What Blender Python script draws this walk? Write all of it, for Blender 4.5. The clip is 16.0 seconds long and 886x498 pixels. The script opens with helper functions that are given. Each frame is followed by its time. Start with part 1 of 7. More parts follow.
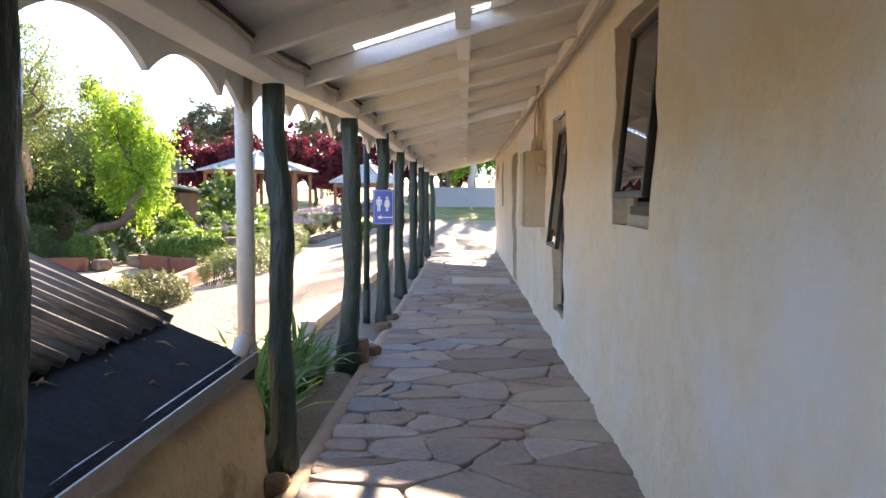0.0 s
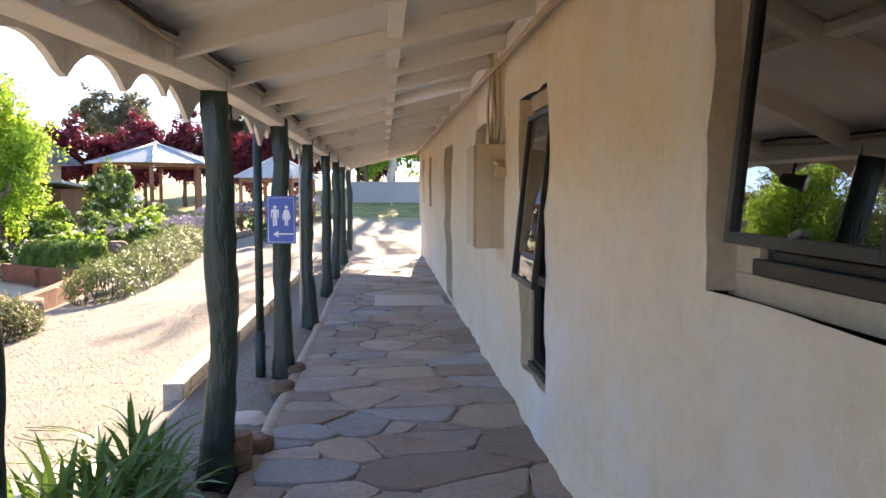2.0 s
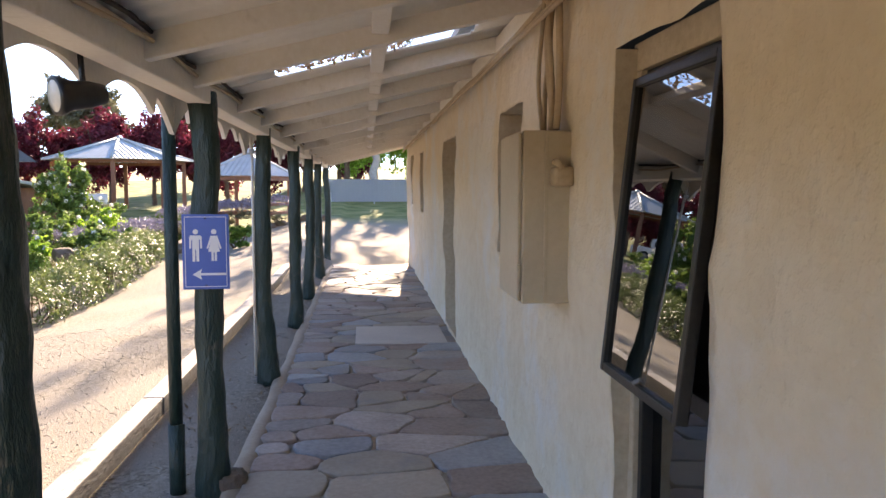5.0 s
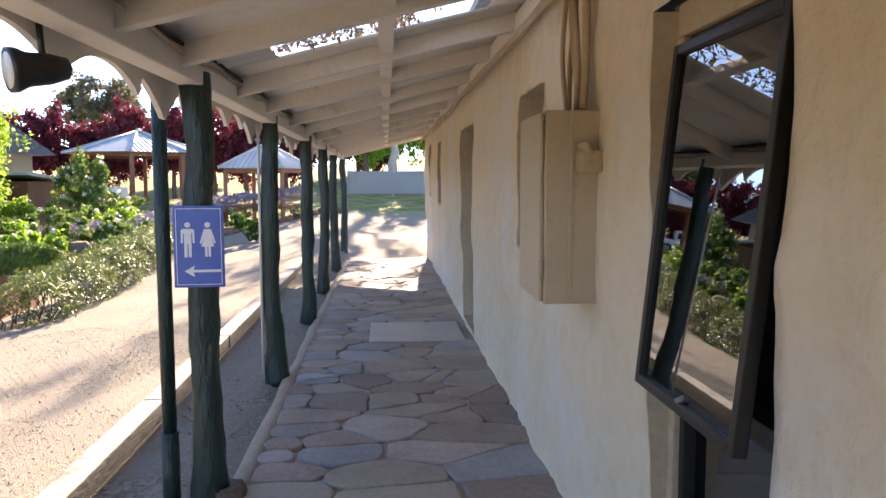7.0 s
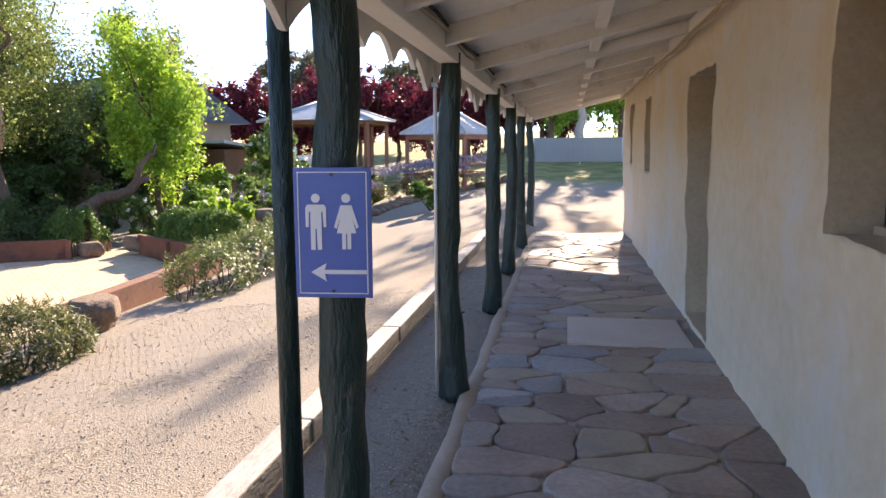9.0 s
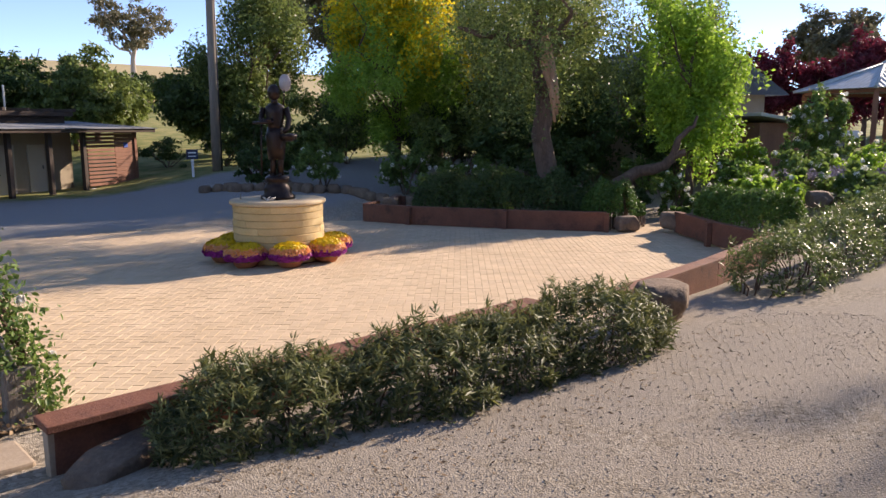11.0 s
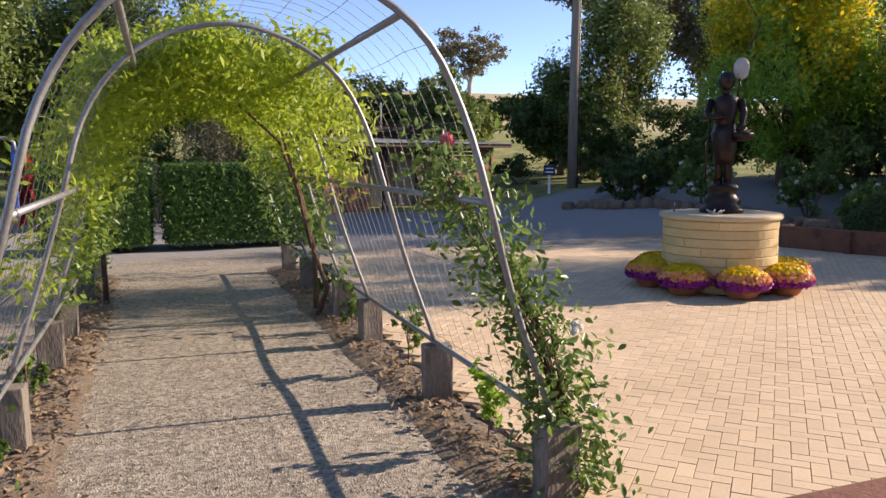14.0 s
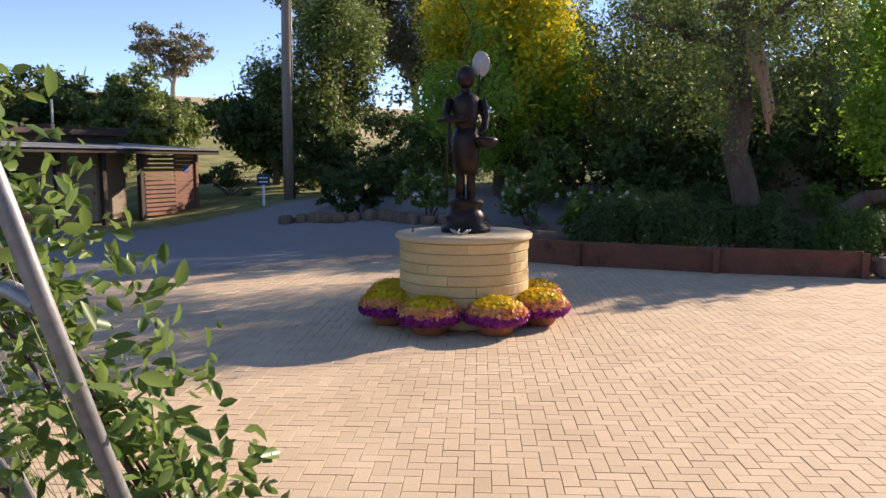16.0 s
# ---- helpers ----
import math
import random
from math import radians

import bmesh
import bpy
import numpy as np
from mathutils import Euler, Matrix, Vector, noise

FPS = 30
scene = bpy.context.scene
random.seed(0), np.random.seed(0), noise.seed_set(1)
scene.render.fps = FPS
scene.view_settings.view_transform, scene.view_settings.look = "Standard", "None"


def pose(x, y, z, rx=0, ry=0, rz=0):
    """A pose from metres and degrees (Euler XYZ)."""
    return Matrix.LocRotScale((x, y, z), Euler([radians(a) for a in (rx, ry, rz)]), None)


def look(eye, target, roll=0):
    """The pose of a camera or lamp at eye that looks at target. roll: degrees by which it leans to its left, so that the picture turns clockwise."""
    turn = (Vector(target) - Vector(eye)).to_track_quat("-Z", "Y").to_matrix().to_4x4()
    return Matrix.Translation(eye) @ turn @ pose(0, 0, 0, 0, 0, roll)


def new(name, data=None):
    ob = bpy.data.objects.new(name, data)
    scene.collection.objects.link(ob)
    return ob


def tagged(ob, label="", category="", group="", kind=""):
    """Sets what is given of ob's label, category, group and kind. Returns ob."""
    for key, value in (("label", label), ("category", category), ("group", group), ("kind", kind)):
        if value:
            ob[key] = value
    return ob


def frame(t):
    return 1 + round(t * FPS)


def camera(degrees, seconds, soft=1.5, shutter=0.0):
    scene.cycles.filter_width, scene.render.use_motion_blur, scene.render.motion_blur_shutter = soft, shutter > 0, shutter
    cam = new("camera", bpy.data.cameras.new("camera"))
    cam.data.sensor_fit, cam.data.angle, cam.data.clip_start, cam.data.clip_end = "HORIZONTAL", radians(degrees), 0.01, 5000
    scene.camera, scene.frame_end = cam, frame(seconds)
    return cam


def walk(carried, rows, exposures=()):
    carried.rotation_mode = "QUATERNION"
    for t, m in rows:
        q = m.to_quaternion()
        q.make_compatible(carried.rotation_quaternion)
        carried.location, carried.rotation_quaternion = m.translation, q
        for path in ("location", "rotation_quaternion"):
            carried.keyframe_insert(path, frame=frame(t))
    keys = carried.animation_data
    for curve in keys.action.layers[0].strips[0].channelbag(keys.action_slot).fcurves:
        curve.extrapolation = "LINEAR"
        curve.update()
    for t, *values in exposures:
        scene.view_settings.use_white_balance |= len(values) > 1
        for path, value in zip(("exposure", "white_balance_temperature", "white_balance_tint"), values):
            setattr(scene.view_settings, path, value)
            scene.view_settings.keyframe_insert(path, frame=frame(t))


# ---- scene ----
cam = camera(61.5, 16.0)
METRES, EYE, TILT, LEAN, TURN = 12.5, 1.3, -1.4, 0.0, 1.7
ROWS = [
    (0.0, 0.0, 0.0, 0.0, 0.02, -2.35, -0.37),
    (0.5, -0.0021, 0.0467, 0.0004, -2.29, -2.49, -0.26),
    (1.0, -0.0022, 0.0907, 0.005, -4.17, -2.63, -0.16),
    (1.5, -0.0028, 0.1289, 0.0113, -5.45, -2.79, -0.04),
    (2.0, -0.0017, 0.1651, 0.0153, -6.28, -2.94, -0.02),
    (2.5, -0.0007, 0.2031, 0.0209, -6.88, -3.09, 0.04),
    (3.0, -0.0017, 0.2421, 0.0208, -7.26, -3.15, 0.08),
    (3.5, 0.0009, 0.2818, 0.0201, -7.52, -3.2, 0.07),
    (4.0, 0.002, 0.3125, 0.026, -7.73, -3.23, 0.06),
    (6.5, 0.0025, 0.3497, 0.028, -6.84, -3.43, 0.1),
    (7.0, 0.0083, 0.3631, 0.0266, -6.11, -3.85, 0.27),
    (7.5, 0.0095, 0.3859, 0.0241, -5.27, -4.39, 0.41),
    (8.0, 0.0056, 0.4161, 0.0248, -4.52, -5.2, 0.52),
    (10.5, -0.0884, 0.5409, 0.019, 34.92, -7.46, -0.72),
    (11.0, -0.1117, 0.5408, 0.0198, 44.5, -8.14, -0.72),
    (11.5, -0.1404, 0.5396, 0.0128, 53.39, -8.4, -0.66),
    (12.0, -0.1715, 0.5304, 0.0036, 60.38, -8.3, -0.65),
    (12.5, -0.2085, 0.5185, -0.003, 66.44, -7.89, -0.69),
    (13.0, -0.2464, 0.5089, -0.0053, 70.69, -7.44, -0.81),
    (13.5, -0.283, 0.5062, -0.0079, 71.25, -6.93, -0.97),
    (14.0, -0.3267, 0.5127, -0.0087, 67.55, -6.57, -1.07),
    (14.5, -0.3671, 0.5256, -0.0087, 61.85, -6.28, -1.13),
    (15.0, -0.4083, 0.552, -0.0093, 55.84, -6.03, -1.09),
    (15.5, -0.4416, 0.5779, -0.0058, 50.56, -5.86, -1.03),
    (16.0, -0.4684, 0.6044, -0.005, 46.17, -5.63, -0.88),
]
# the stretch in which the walker leaves the veranda between two posts
EXTRA = [(8.9, -0.002, 0.472, 0.0245, 6.0, -6.05, 0.2), (9.7, -0.034, 0.5205, 0.021, 20.0, -6.9, -0.3)]
ROWS = sorted(ROWS + EXTRA)
walk(cam, [(t, pose(0, 0, EYE, TILT, LEAN, TURN) @ pose(METRES * x, METRES * y, METRES * z, 90 + pitch, roll, yaw)) for t, x, y, z, yaw, pitch, roll in ROWS],
     exposures=[(0.0, 2.95, 8700, 19), (2.0, 2.7, 8500, 20), (4.2, 2.48, 8500, 20), (8.2, 2.5, 8300, 20), (10.3, 1.3, 7700, 21), (11.5, 1.15, 7600, 20), (16.0, 1.12, 7500, 20)])

# ---- light ----
SUN_EL, SUN_AZ = 24.0, -4.5          # degrees above the horizon; degrees from +y towards -x
world = bpy.data.worlds.new("sky")
scene.world = world
world.use_nodes = True
wn = world.node_tree
sky = wn.nodes.new("ShaderNodeTexSky")
sky.sky_type, sky.sun_disc = "NISHITA", False
sky.sun_elevation, sky.sun_rotation = radians(SUN_EL), radians(-SUN_AZ)
sky.altitude, sky.air_density, sky.dust_density, sky.ozone_density = 5000, 0.9, 0.0, 3.0
bg = wn.nodes["Background"]
bg.inputs[1].default_value = 0.145
wn.links.new(sky.outputs[0], bg.inputs[0])
sun = new("sun", bpy.data.lights.new("sun", "SUN"))
sun.data.energy, sun.data.angle, sun.data.color = 3.8, radians(0.55), (1.0, 0.92, 0.81)
sd = Vector((-math.sin(radians(SUN_AZ)) * math.cos(radians(SUN_EL)), math.cos(radians(SUN_AZ)) * math.cos(radians(SUN_EL)), math.sin(radians(SUN_EL))))
sun.matrix_world = look(sd * 60, (0, 0, 0))


# ---- materials ----
def material(name, a, b, rough=0.8, scale=3.0, fine=60.0, bump=0.3, metal=0.0, stain=None, stain_scale=0.7, island=0.0, spec=0.5, stretch=(1, 1, 1), stain_at=0.55, dist=0.01):
    """Two-scale surface: broad patches from a to b, fine grain in colour and relief, and stains of their own shape."""
    m = bpy.data.materials.new(name)
    m.use_nodes = True
    nt = m.node_tree
    p = nt.nodes["Principled BSDF"]
    p.inputs["Roughness"].default_value, p.inputs["Metallic"].default_value = rough, metal
    p.inputs["Specular IOR Level"].default_value = spec
    geo = nt.nodes.new("ShaderNodeNewGeometry")
    mp = nt.nodes.new("ShaderNodeMapping")
    mp.inputs["Scale"].default_value = stretch
    nt.links.new(geo.outputs["Position"], mp.inputs["Vector"])
    broad, grain = nt.nodes.new("ShaderNodeTexNoise"), nt.nodes.new("ShaderNodeTexNoise")
    for n, s, d in ((broad, scale, 5), (grain, fine, 4)):
        n.inputs["Scale"].default_value, n.inputs["Detail"].default_value, n.inputs["Roughness"].default_value = s, d, 0.6
        nt.links.new(mp.outputs[0], n.inputs["Vector"])
    ramp = nt.nodes.new("ShaderNodeMapRange")
    ramp.inputs[1].default_value, ramp.inputs[2].default_value = 0.33, 0.67
    add = nt.nodes.new("ShaderNodeMath")
    add.operation = "MULTIPLY_ADD"
    add.inputs[1].default_value, add.inputs[2].default_value = 0.5, 0.0
    nt.links.new(grain.outputs[0], add.inputs[0])
    half = nt.nodes.new("ShaderNodeMath")
    half.operation = "MULTIPLY_ADD"
    half.inputs[1].default_value = 0.5
    nt.links.new(broad.outputs[0], half.inputs[0])
    nt.links.new(add.outputs[0], half.inputs[2])
    nt.links.new(half.outputs[0], ramp.inputs[0])
    mix = nt.nodes.new("ShaderNodeMix")
    mix.data_type = "RGBA"
    mix.inputs["A"].default_value, mix.inputs["B"].default_value = (*a, 1), (*b, 1)
    nt.links.new(ramp.outputs[0], mix.inputs["Factor"])
    out = mix.outputs["Result"]
    if stain:
        sn = nt.nodes.new("ShaderNodeTexNoise")
        sn.inputs["Scale"].default_value, sn.inputs["Detail"].default_value, sn.inputs["Roughness"].default_value = stain_scale, 6, 0.65
        nt.links.new(geo.outputs["Position"], sn.inputs["Vector"])
        sr = nt.nodes.new("ShaderNodeMapRange")
        sr.inputs[1].default_value, sr.inputs[2].default_value = stain_at, stain_at + 0.14
        nt.links.new(sn.outputs[0], sr.inputs[0])
        m2 = nt.nodes.new("ShaderNodeMix")
        m2.data_type = "RGBA"
        nt.links.new(sr.outputs[0], m2.inputs["Factor"])
        nt.links.new(out, m2.inputs["A"])
        m2.inputs["B"].default_value = (*stain, 1)
        out = m2.outputs["Result"]
    if island:
        # single pieces differ in brightness
        oi = nt.nodes.new("ShaderNodeObjectInfo")
        sm = nt.nodes.new("ShaderNodeMath")
        sm.operation = "ADD"
        nt.links.new(oi.outputs["Random"], sm.inputs[0])
        nt.links.new(geo.outputs["Random Per Island"], sm.inputs[1])
        fr = nt.nodes.new("ShaderNodeMath")
        fr.operation = "FRACT"
        nt.links.new(sm.outputs[0], fr.inputs[0])
        mr = nt.nodes.new("ShaderNodeMapRange")
        mr.inputs[3].default_value, mr.inputs[4].default_value = 1 - island, 1 + island
        nt.links.new(fr.outputs[0], mr.inputs[0])
        hs = nt.nodes.new("ShaderNodeHueSaturation")
        nt.links.new(mr.outputs[0], hs.inputs["Value"])
        nt.links.new(out, hs.inputs["Color"])
        out = hs.outputs[0]
    nt.links.new(out, p.inputs["Base Color"])
    if bump:
        bp = nt.nodes.new("ShaderNodeBump")
        bp.inputs["Strength"].default_value, bp.inputs["Distance"].default_value = bump, dist
        nt.links.new(half.outputs[0], bp.inputs["Height"])
        nt.links.new(bp.outputs[0], p.inputs["Normal"])
    return m


def leaf_material(name, a, b, glow=0.35, rough=0.5):
    """Leaves: each differs between a and b, and lets some light through."""
    m = bpy.data.materials.new(name)
    m.use_nodes = True
    nt = m.node_tree
    p = nt.nodes["Principled BSDF"]
    p.inputs["Roughness"].default_value = rough
    p.inputs["Specular IOR Level"].default_value = 0.35
    geo = nt.nodes.new("ShaderNodeNewGeometry")
    ns = nt.nodes.new("ShaderNodeTexNoise")
    ns.inputs["Scale"].default_value = 1.3
    nt.links.new(geo.outputs["Position"], ns.inputs["Vector"])
    ad = nt.nodes.new("ShaderNodeMath")
    ad.operation = "MULTIPLY_ADD"
    ad.inputs[1].default_value = 0.75
    nt.links.new(geo.outputs["Random Per Island"], ad.inputs[0])
    sc = nt.nodes.new("ShaderNodeMath")
    sc.operation = "MULTIPLY"
    sc.inputs[1].default_value = 0.28
    nt.links.new(ns.outputs[0], sc.inputs[0])
    nt.links.new(sc.outputs[0], ad.inputs[2])
    mix = nt.nodes.new("ShaderNodeMix")
    mix.data_type = "RGBA"
    mix.inputs["A"].default_value, mix.inputs["B"].default_value = (*a, 1), (*b, 1)
    nt.links.new(ad.outputs[0], mix.inputs["Factor"])
    nt.links.new(mix.outputs["Result"], p.inputs["Base Color"])
    tr = nt.nodes.new("ShaderNodeBsdfTranslucent")
    hs = nt.nodes.new("ShaderNodeHueSaturation")
    hs.inputs["Hue"].default_value, hs.inputs["Saturation"].default_value, hs.inputs["Value"].default_value = 0.49, 1.0, 1.2
    nt.links.new(mix.outputs["Result"], hs.inputs["Color"])
    nt.links.new(hs.outputs[0], tr.inputs["Color"])
    sh = nt.nodes.new("ShaderNodeMixShader")
    sh.inputs[0].default_value = glow
    nt.links.new(p.outputs[0], sh.inputs[1])
    nt.links.new(tr.outputs[0], sh.inputs[2])
    nt.links.new(sh.outputs[0], nt.nodes["Material Output"].inputs[0])
    return m


PLASTER = material("limewashed_plaster", (0.74, 0.61, 0.42), (0.85, 0.74, 0.56), 0.9, 1.1, 9, 1.0, stain=(0.78, 0.74, 0.66), stain_scale=0.9, stain_at=0.50, dist=0.05)
REVEAL = material("old_plaster", (0.48, 0.38, 0.26), (0.64, 0.54, 0.39), 0.9, 3, 30, 0.5, dist=0.02)
ROUGHWALL = material("rough_render", (0.46, 0.34, 0.21), (0.62, 0.49, 0.33), 0.95, 4, 35, 0.8, stain=(0.22, 0.15, 0.09), stain_scale=2.2, dist=0.03)
WHITE = material("old_white_paint", (0.76, 0.71, 0.63), (0.85, 0.81, 0.75), 0.7, 2.5, 40, 0.3, stain=(0.45, 0.38, 0.29), stain_scale=1.6, stain_at=0.6)
LINING = material("painted_iron_lining", (0.76, 0.73, 0.67), (0.84, 0.81, 0.76), 0.75, 1.5, 30, 0.2, stain=(0.46, 0.42, 0.36), stain_scale=1.3, stain_at=0.58)
GREENPOST = material("dark_green_paint", (0.010, 0.028, 0.024), (0.022, 0.050, 0.042), 0.42, 5, 26, 1.0, stain=(0.10, 0.095, 0.075), stain_scale=6, stain_at=0.62, stretch=(1, 1, 0.3), dist=0.05)
STONE = material("sandstone_flag", (0.25, 0.205, 0.18), (0.43, 0.365, 0.32), 0.75, 2.3, 30, 0.5, island=0.25, stain=(0.25, 0.25, 0.265), stain_scale=1.3)
GREYSTONE = material("blue_grey_flag", (0.22, 0.222, 0.23), (0.37, 0.365, 0.365), 0.7, 2.3, 30, 0.5, island=0.2, stain=(0.27, 0.24, 0.21), stain_scale=1.5)
BROWNSTONE = material("brown_flag", (0.235, 0.17, 0.14), (0.39, 0.30, 0.25), 0.8, 2.3, 30, 0.6, island=0.2, stain=(0.30, 0.27, 0.24), stain_scale=1.3)
TANSTONE = material("tan_flag", (0.32, 0.26, 0.20), (0.44, 0.37, 0.295), 0.8, 2.3, 30, 0.5, island=0.15, stain=(0.27, 0.25, 0.235), stain_scale=1.3)
MORTAR = material("flag_mortar", (0.34, 0.29, 0.245), (0.50, 0.44, 0.375), 0.95, 6, 50, 0.6)
EDGESTONE = material("pale_edge_cement", (0.34, 0.26, 0.19), (0.45, 0.36, 0.27), 0.9, 4, 40, 0.5)
PALESLAB = material("pale_slab", (0.52, 0.47, 0.41), (0.64, 0.58, 0.51), 0.8, 2, 40, 0.3)
BRICKPAVE = material("buff_paver", (0.55, 0.405, 0.255), (0.70, 0.54, 0.365), 0.85, 1.2, 70, 0.4, island=0.07)
PAVEBED = material("paver_sand", (0.22, 0.15, 0.095), (0.36, 0.26, 0.165), 0.95, 4, 60, 0.4)
DARKFRAME = material("black_window_frame", (0.012, 0.011, 0.010), (0.030, 0.027, 0.024), 0.4, 6, 60, 0.15)
# dark colour that stands in for the shade of the rooms
ROOMSHADE = material("painted_room_shade", (0.05, 0.045, 0.04), (0.08, 0.07, 0.06), 0.9, 2, 30, 0.1)
METERBOX = material("beige_enamel", (0.50, 0.41, 0.28), (0.58, 0.485, 0.345), 0.5, 2, 30, 0.1)
CABLE = material("painted_conduit", (0.44, 0.33, 0.21), (0.58, 0.46, 0.31), 0.7, 6, 40, 0.2)
IRON = material("weathered_corrugated_iron", (0.15, 0.16, 0.17), (0.32, 0.33, 0.34), 0.85, 3, 30, 0.3, metal=0.0, spec=0.15, stain=(0.10, 0.11, 0.12), stain_scale=2.5, stretch=(0.3, 1, 1))
SHEETIRON = material("dark_flat_iron", (0.016, 0.018, 0.022), (0.036, 0.040, 0.048), 0.9, 4, 40, 0.25, spec=0.08, stain=(0.02, 0.02, 0.024), stain_scale=3)
GUTTER = material("grey_gutter", (0.16, 0.16, 0.16), (0.26, 0.26, 0.26), 0.45, 5, 50, 0.15, metal=0.4)
PVC = material("cream_downpipe", (0.60, 0.55, 0.47), (0.70, 0.65, 0.57), 0.4, 3, 40, 0.1, stain=(0.48, 0.42, 0.34), stain_scale=3)
GALV = material("galvanised_pipe", (0.20, 0.20, 0.20), (0.34, 0.34, 0.335), 0.5, 8, 60, 0.15, metal=0.6)
WIRE = material("rusty_wire", (0.16, 0.15, 0.14), (0.28, 0.26, 0.24), 0.7, 10, 60, 0.0, metal=0.2)
SLEEPER = material("grey_hardwood_sleeper", (0.11, 0.09, 0.075), (0.27, 0.235, 0.195), 0.85, 4, 50, 1.0, stain=(0.10, 0.08, 0.06), stain_scale=4, stretch=(1, 1, 0.35), dist=0.02)
PALESLEEPER = material("bleached_sleeper", (0.22, 0.205, 0.195), (0.44, 0.42, 0.40), 0.8, 4, 50, 0.8, stain=(0.16, 0.13, 0.11), stain_scale=5, stretch=(1, 0.25, 1), dist=0.015)
REDSLEEPER = material("red_gum_sleeper", (0.14, 0.050, 0.030), (0.26, 0.105, 0.060), 0.8, 4, 50, 0.6, stain=(0.08, 0.035, 0.025), stain_scale=3, dist=0.02)
ROCK = material("brown_fieldstone", (0.13, 0.085, 0.058), (0.27, 0.19, 0.13), 0.9, 4, 30, 0.9, stain=(0.12, 0.09, 0.07), stain_scale=3, dist=0.04)
SANDSTONE = material("cream_sandstone_block", (0.58, 0.42, 0.20), (0.72, 0.55, 0.29), 0.85, 5, 50, 0.5, island=0.10)
CAPSTONE = material("sandstone_cap", (0.52, 0.40, 0.24), (0.66, 0.53, 0.35), 0.8, 3, 50, 0.3)
BRONZE = material("dark_bronze", (0.020, 0.012, 0.010), (0.045, 0.026, 0.020), 0.38, 8, 60, 0.4, metal=0.6)
PALEDISC = material("pale_bronze_disc", (0.30, 0.27, 0.26), (0.46, 0.42, 0.40), 0.5, 10, 60, 0.2)
TERRACOTTA = material("terracotta", (0.32, 0.11, 0.05), (0.45, 0.17, 0.08), 0.85, 5, 50, 0.3)
SOIL = material("garden_mulch", (0.11, 0.082, 0.06), (0.30, 0.235, 0.175), 0.95, 8, 60, 1.0, dist=0.03)
TIMBER = material("red_brown_timber", (0.19, 0.075, 0.045), (0.31, 0.135, 0.080), 0.7, 3, 40, 0.4, stretch=(1, 1, 0.2))
DARKTIMBER = material("dark_brown_timber", (0.045, 0.030, 0.022), (0.09, 0.060, 0.045), 0.8, 3, 40, 0.4)
BEIGEWALL = material("beige_cladding", (0.30, 0.24, 0.17), (0.40, 0.33, 0.24), 0.8, 2, 30, 0.2)
PALEDOOR = material("pale_door", (0.50, 0.43, 0.33), (0.58, 0.50, 0.40), 0.6, 2, 30, 0.1)
BARK = material("brown_bark", (0.07, 0.042, 0.028), (0.20, 0.125, 0.085), 0.95, 5, 25, 1.0, stretch=(1, 1, 0.3), dist=0.05)
TORNWOOD = material("torn_heartwood", (0.30, 0.155, 0.085), (0.50, 0.30, 0.18), 0.9, 5, 30, 0.9, stretch=(1, 1, 0.2), dist=0.03)
GREYBARK = material("pale_gum_bark", (0.28, 0.23, 0.19), (0.48, 0.42, 0.36), 0.85, 3, 25, 0.5, stretch=(1, 1, 0.3))
POLE = material("grey_power_pole", (0.18, 0.14, 0.11), (0.30, 0.25, 0.20), 0.9, 4, 40, 0.5, stretch=(1, 1, 0.1))
GREENROOF = material("grey_green_roof_iron", (0.36, 0.40, 0.40), (0.50, 0.54, 0.54), 0.45, 2, 30, 0.2, metal=0.25)
GREYROOF = material("pale_grey_roof", (0.40, 0.40, 0.40), (0.54, 0.53, 0.51), 0.6, 2, 30, 0.2)
BLUEROOF = material("blue_grey_roof", (0.13, 0.16, 0.21), (0.20, 0.24, 0.30), 0.55, 2, 30, 0.2)
FENCEWHITE = material("white_fence_iron", (0.68, 0.70, 0.72), (0.80, 0.81, 0.82), 0.6, 1, 20, 0.1)
SIGNBLUE = material("sign_blue", (0.055, 0.12, 0.42), (0.065, 0.14, 0.47), 0.4, 3, 30, 0.03)
NAVY = material("navy_sign_board", (0.018, 0.026, 0.06), (0.03, 0.042, 0.085), 0.6, 3, 30, 0.05)
SIGNWHITE = material("sign_white", (0.78, 0.78, 0.78), (0.82, 0.82, 0.82), 0.45, 3, 30, 0.0)
BLACK = material("black_metal", (0.012, 0.012, 0.012), (0.025, 0.025, 0.025), 0.4, 5, 50, 0.1)
LAMPGLASS = material("lamp_lens", (0.62, 0.58, 0.48), (0.74, 0.70, 0.60), 0.2, 5, 50, 0.05)
CARWHITE = material("white_car_paint", (0.74, 0.75, 0.76), (0.80, 0.80, 0.80), 0.25, 1, 20, 0.0)
BLUEPLASTIC = material("blue_strap", (0.04, 0.10, 0.42), (0.06, 0.14, 0.50), 0.6, 4, 40, 0.1)
YELLOWLINE = material("worn_yellow_line", (0.46, 0.36, 0.10), (0.62, 0.48, 0.14), 0.85, 6, 50, 0.2, stain=(0.34, 0.28, 0.20), stain_scale=14, stain_at=0.5)
HILL = material("dry_hill_grass", (0.42, 0.33, 0.17), (0.55, 0.45, 0.26), 0.95, 0.05, 1.5, 0.2, stain=(0.20, 0.20, 0.10), stain_scale=0.06)
LAWN = material("dry_lawn", (0.20, 0.24, 0.07), (0.42, 0.38, 0.15), 0.95, 0.4, 20, 0.5)

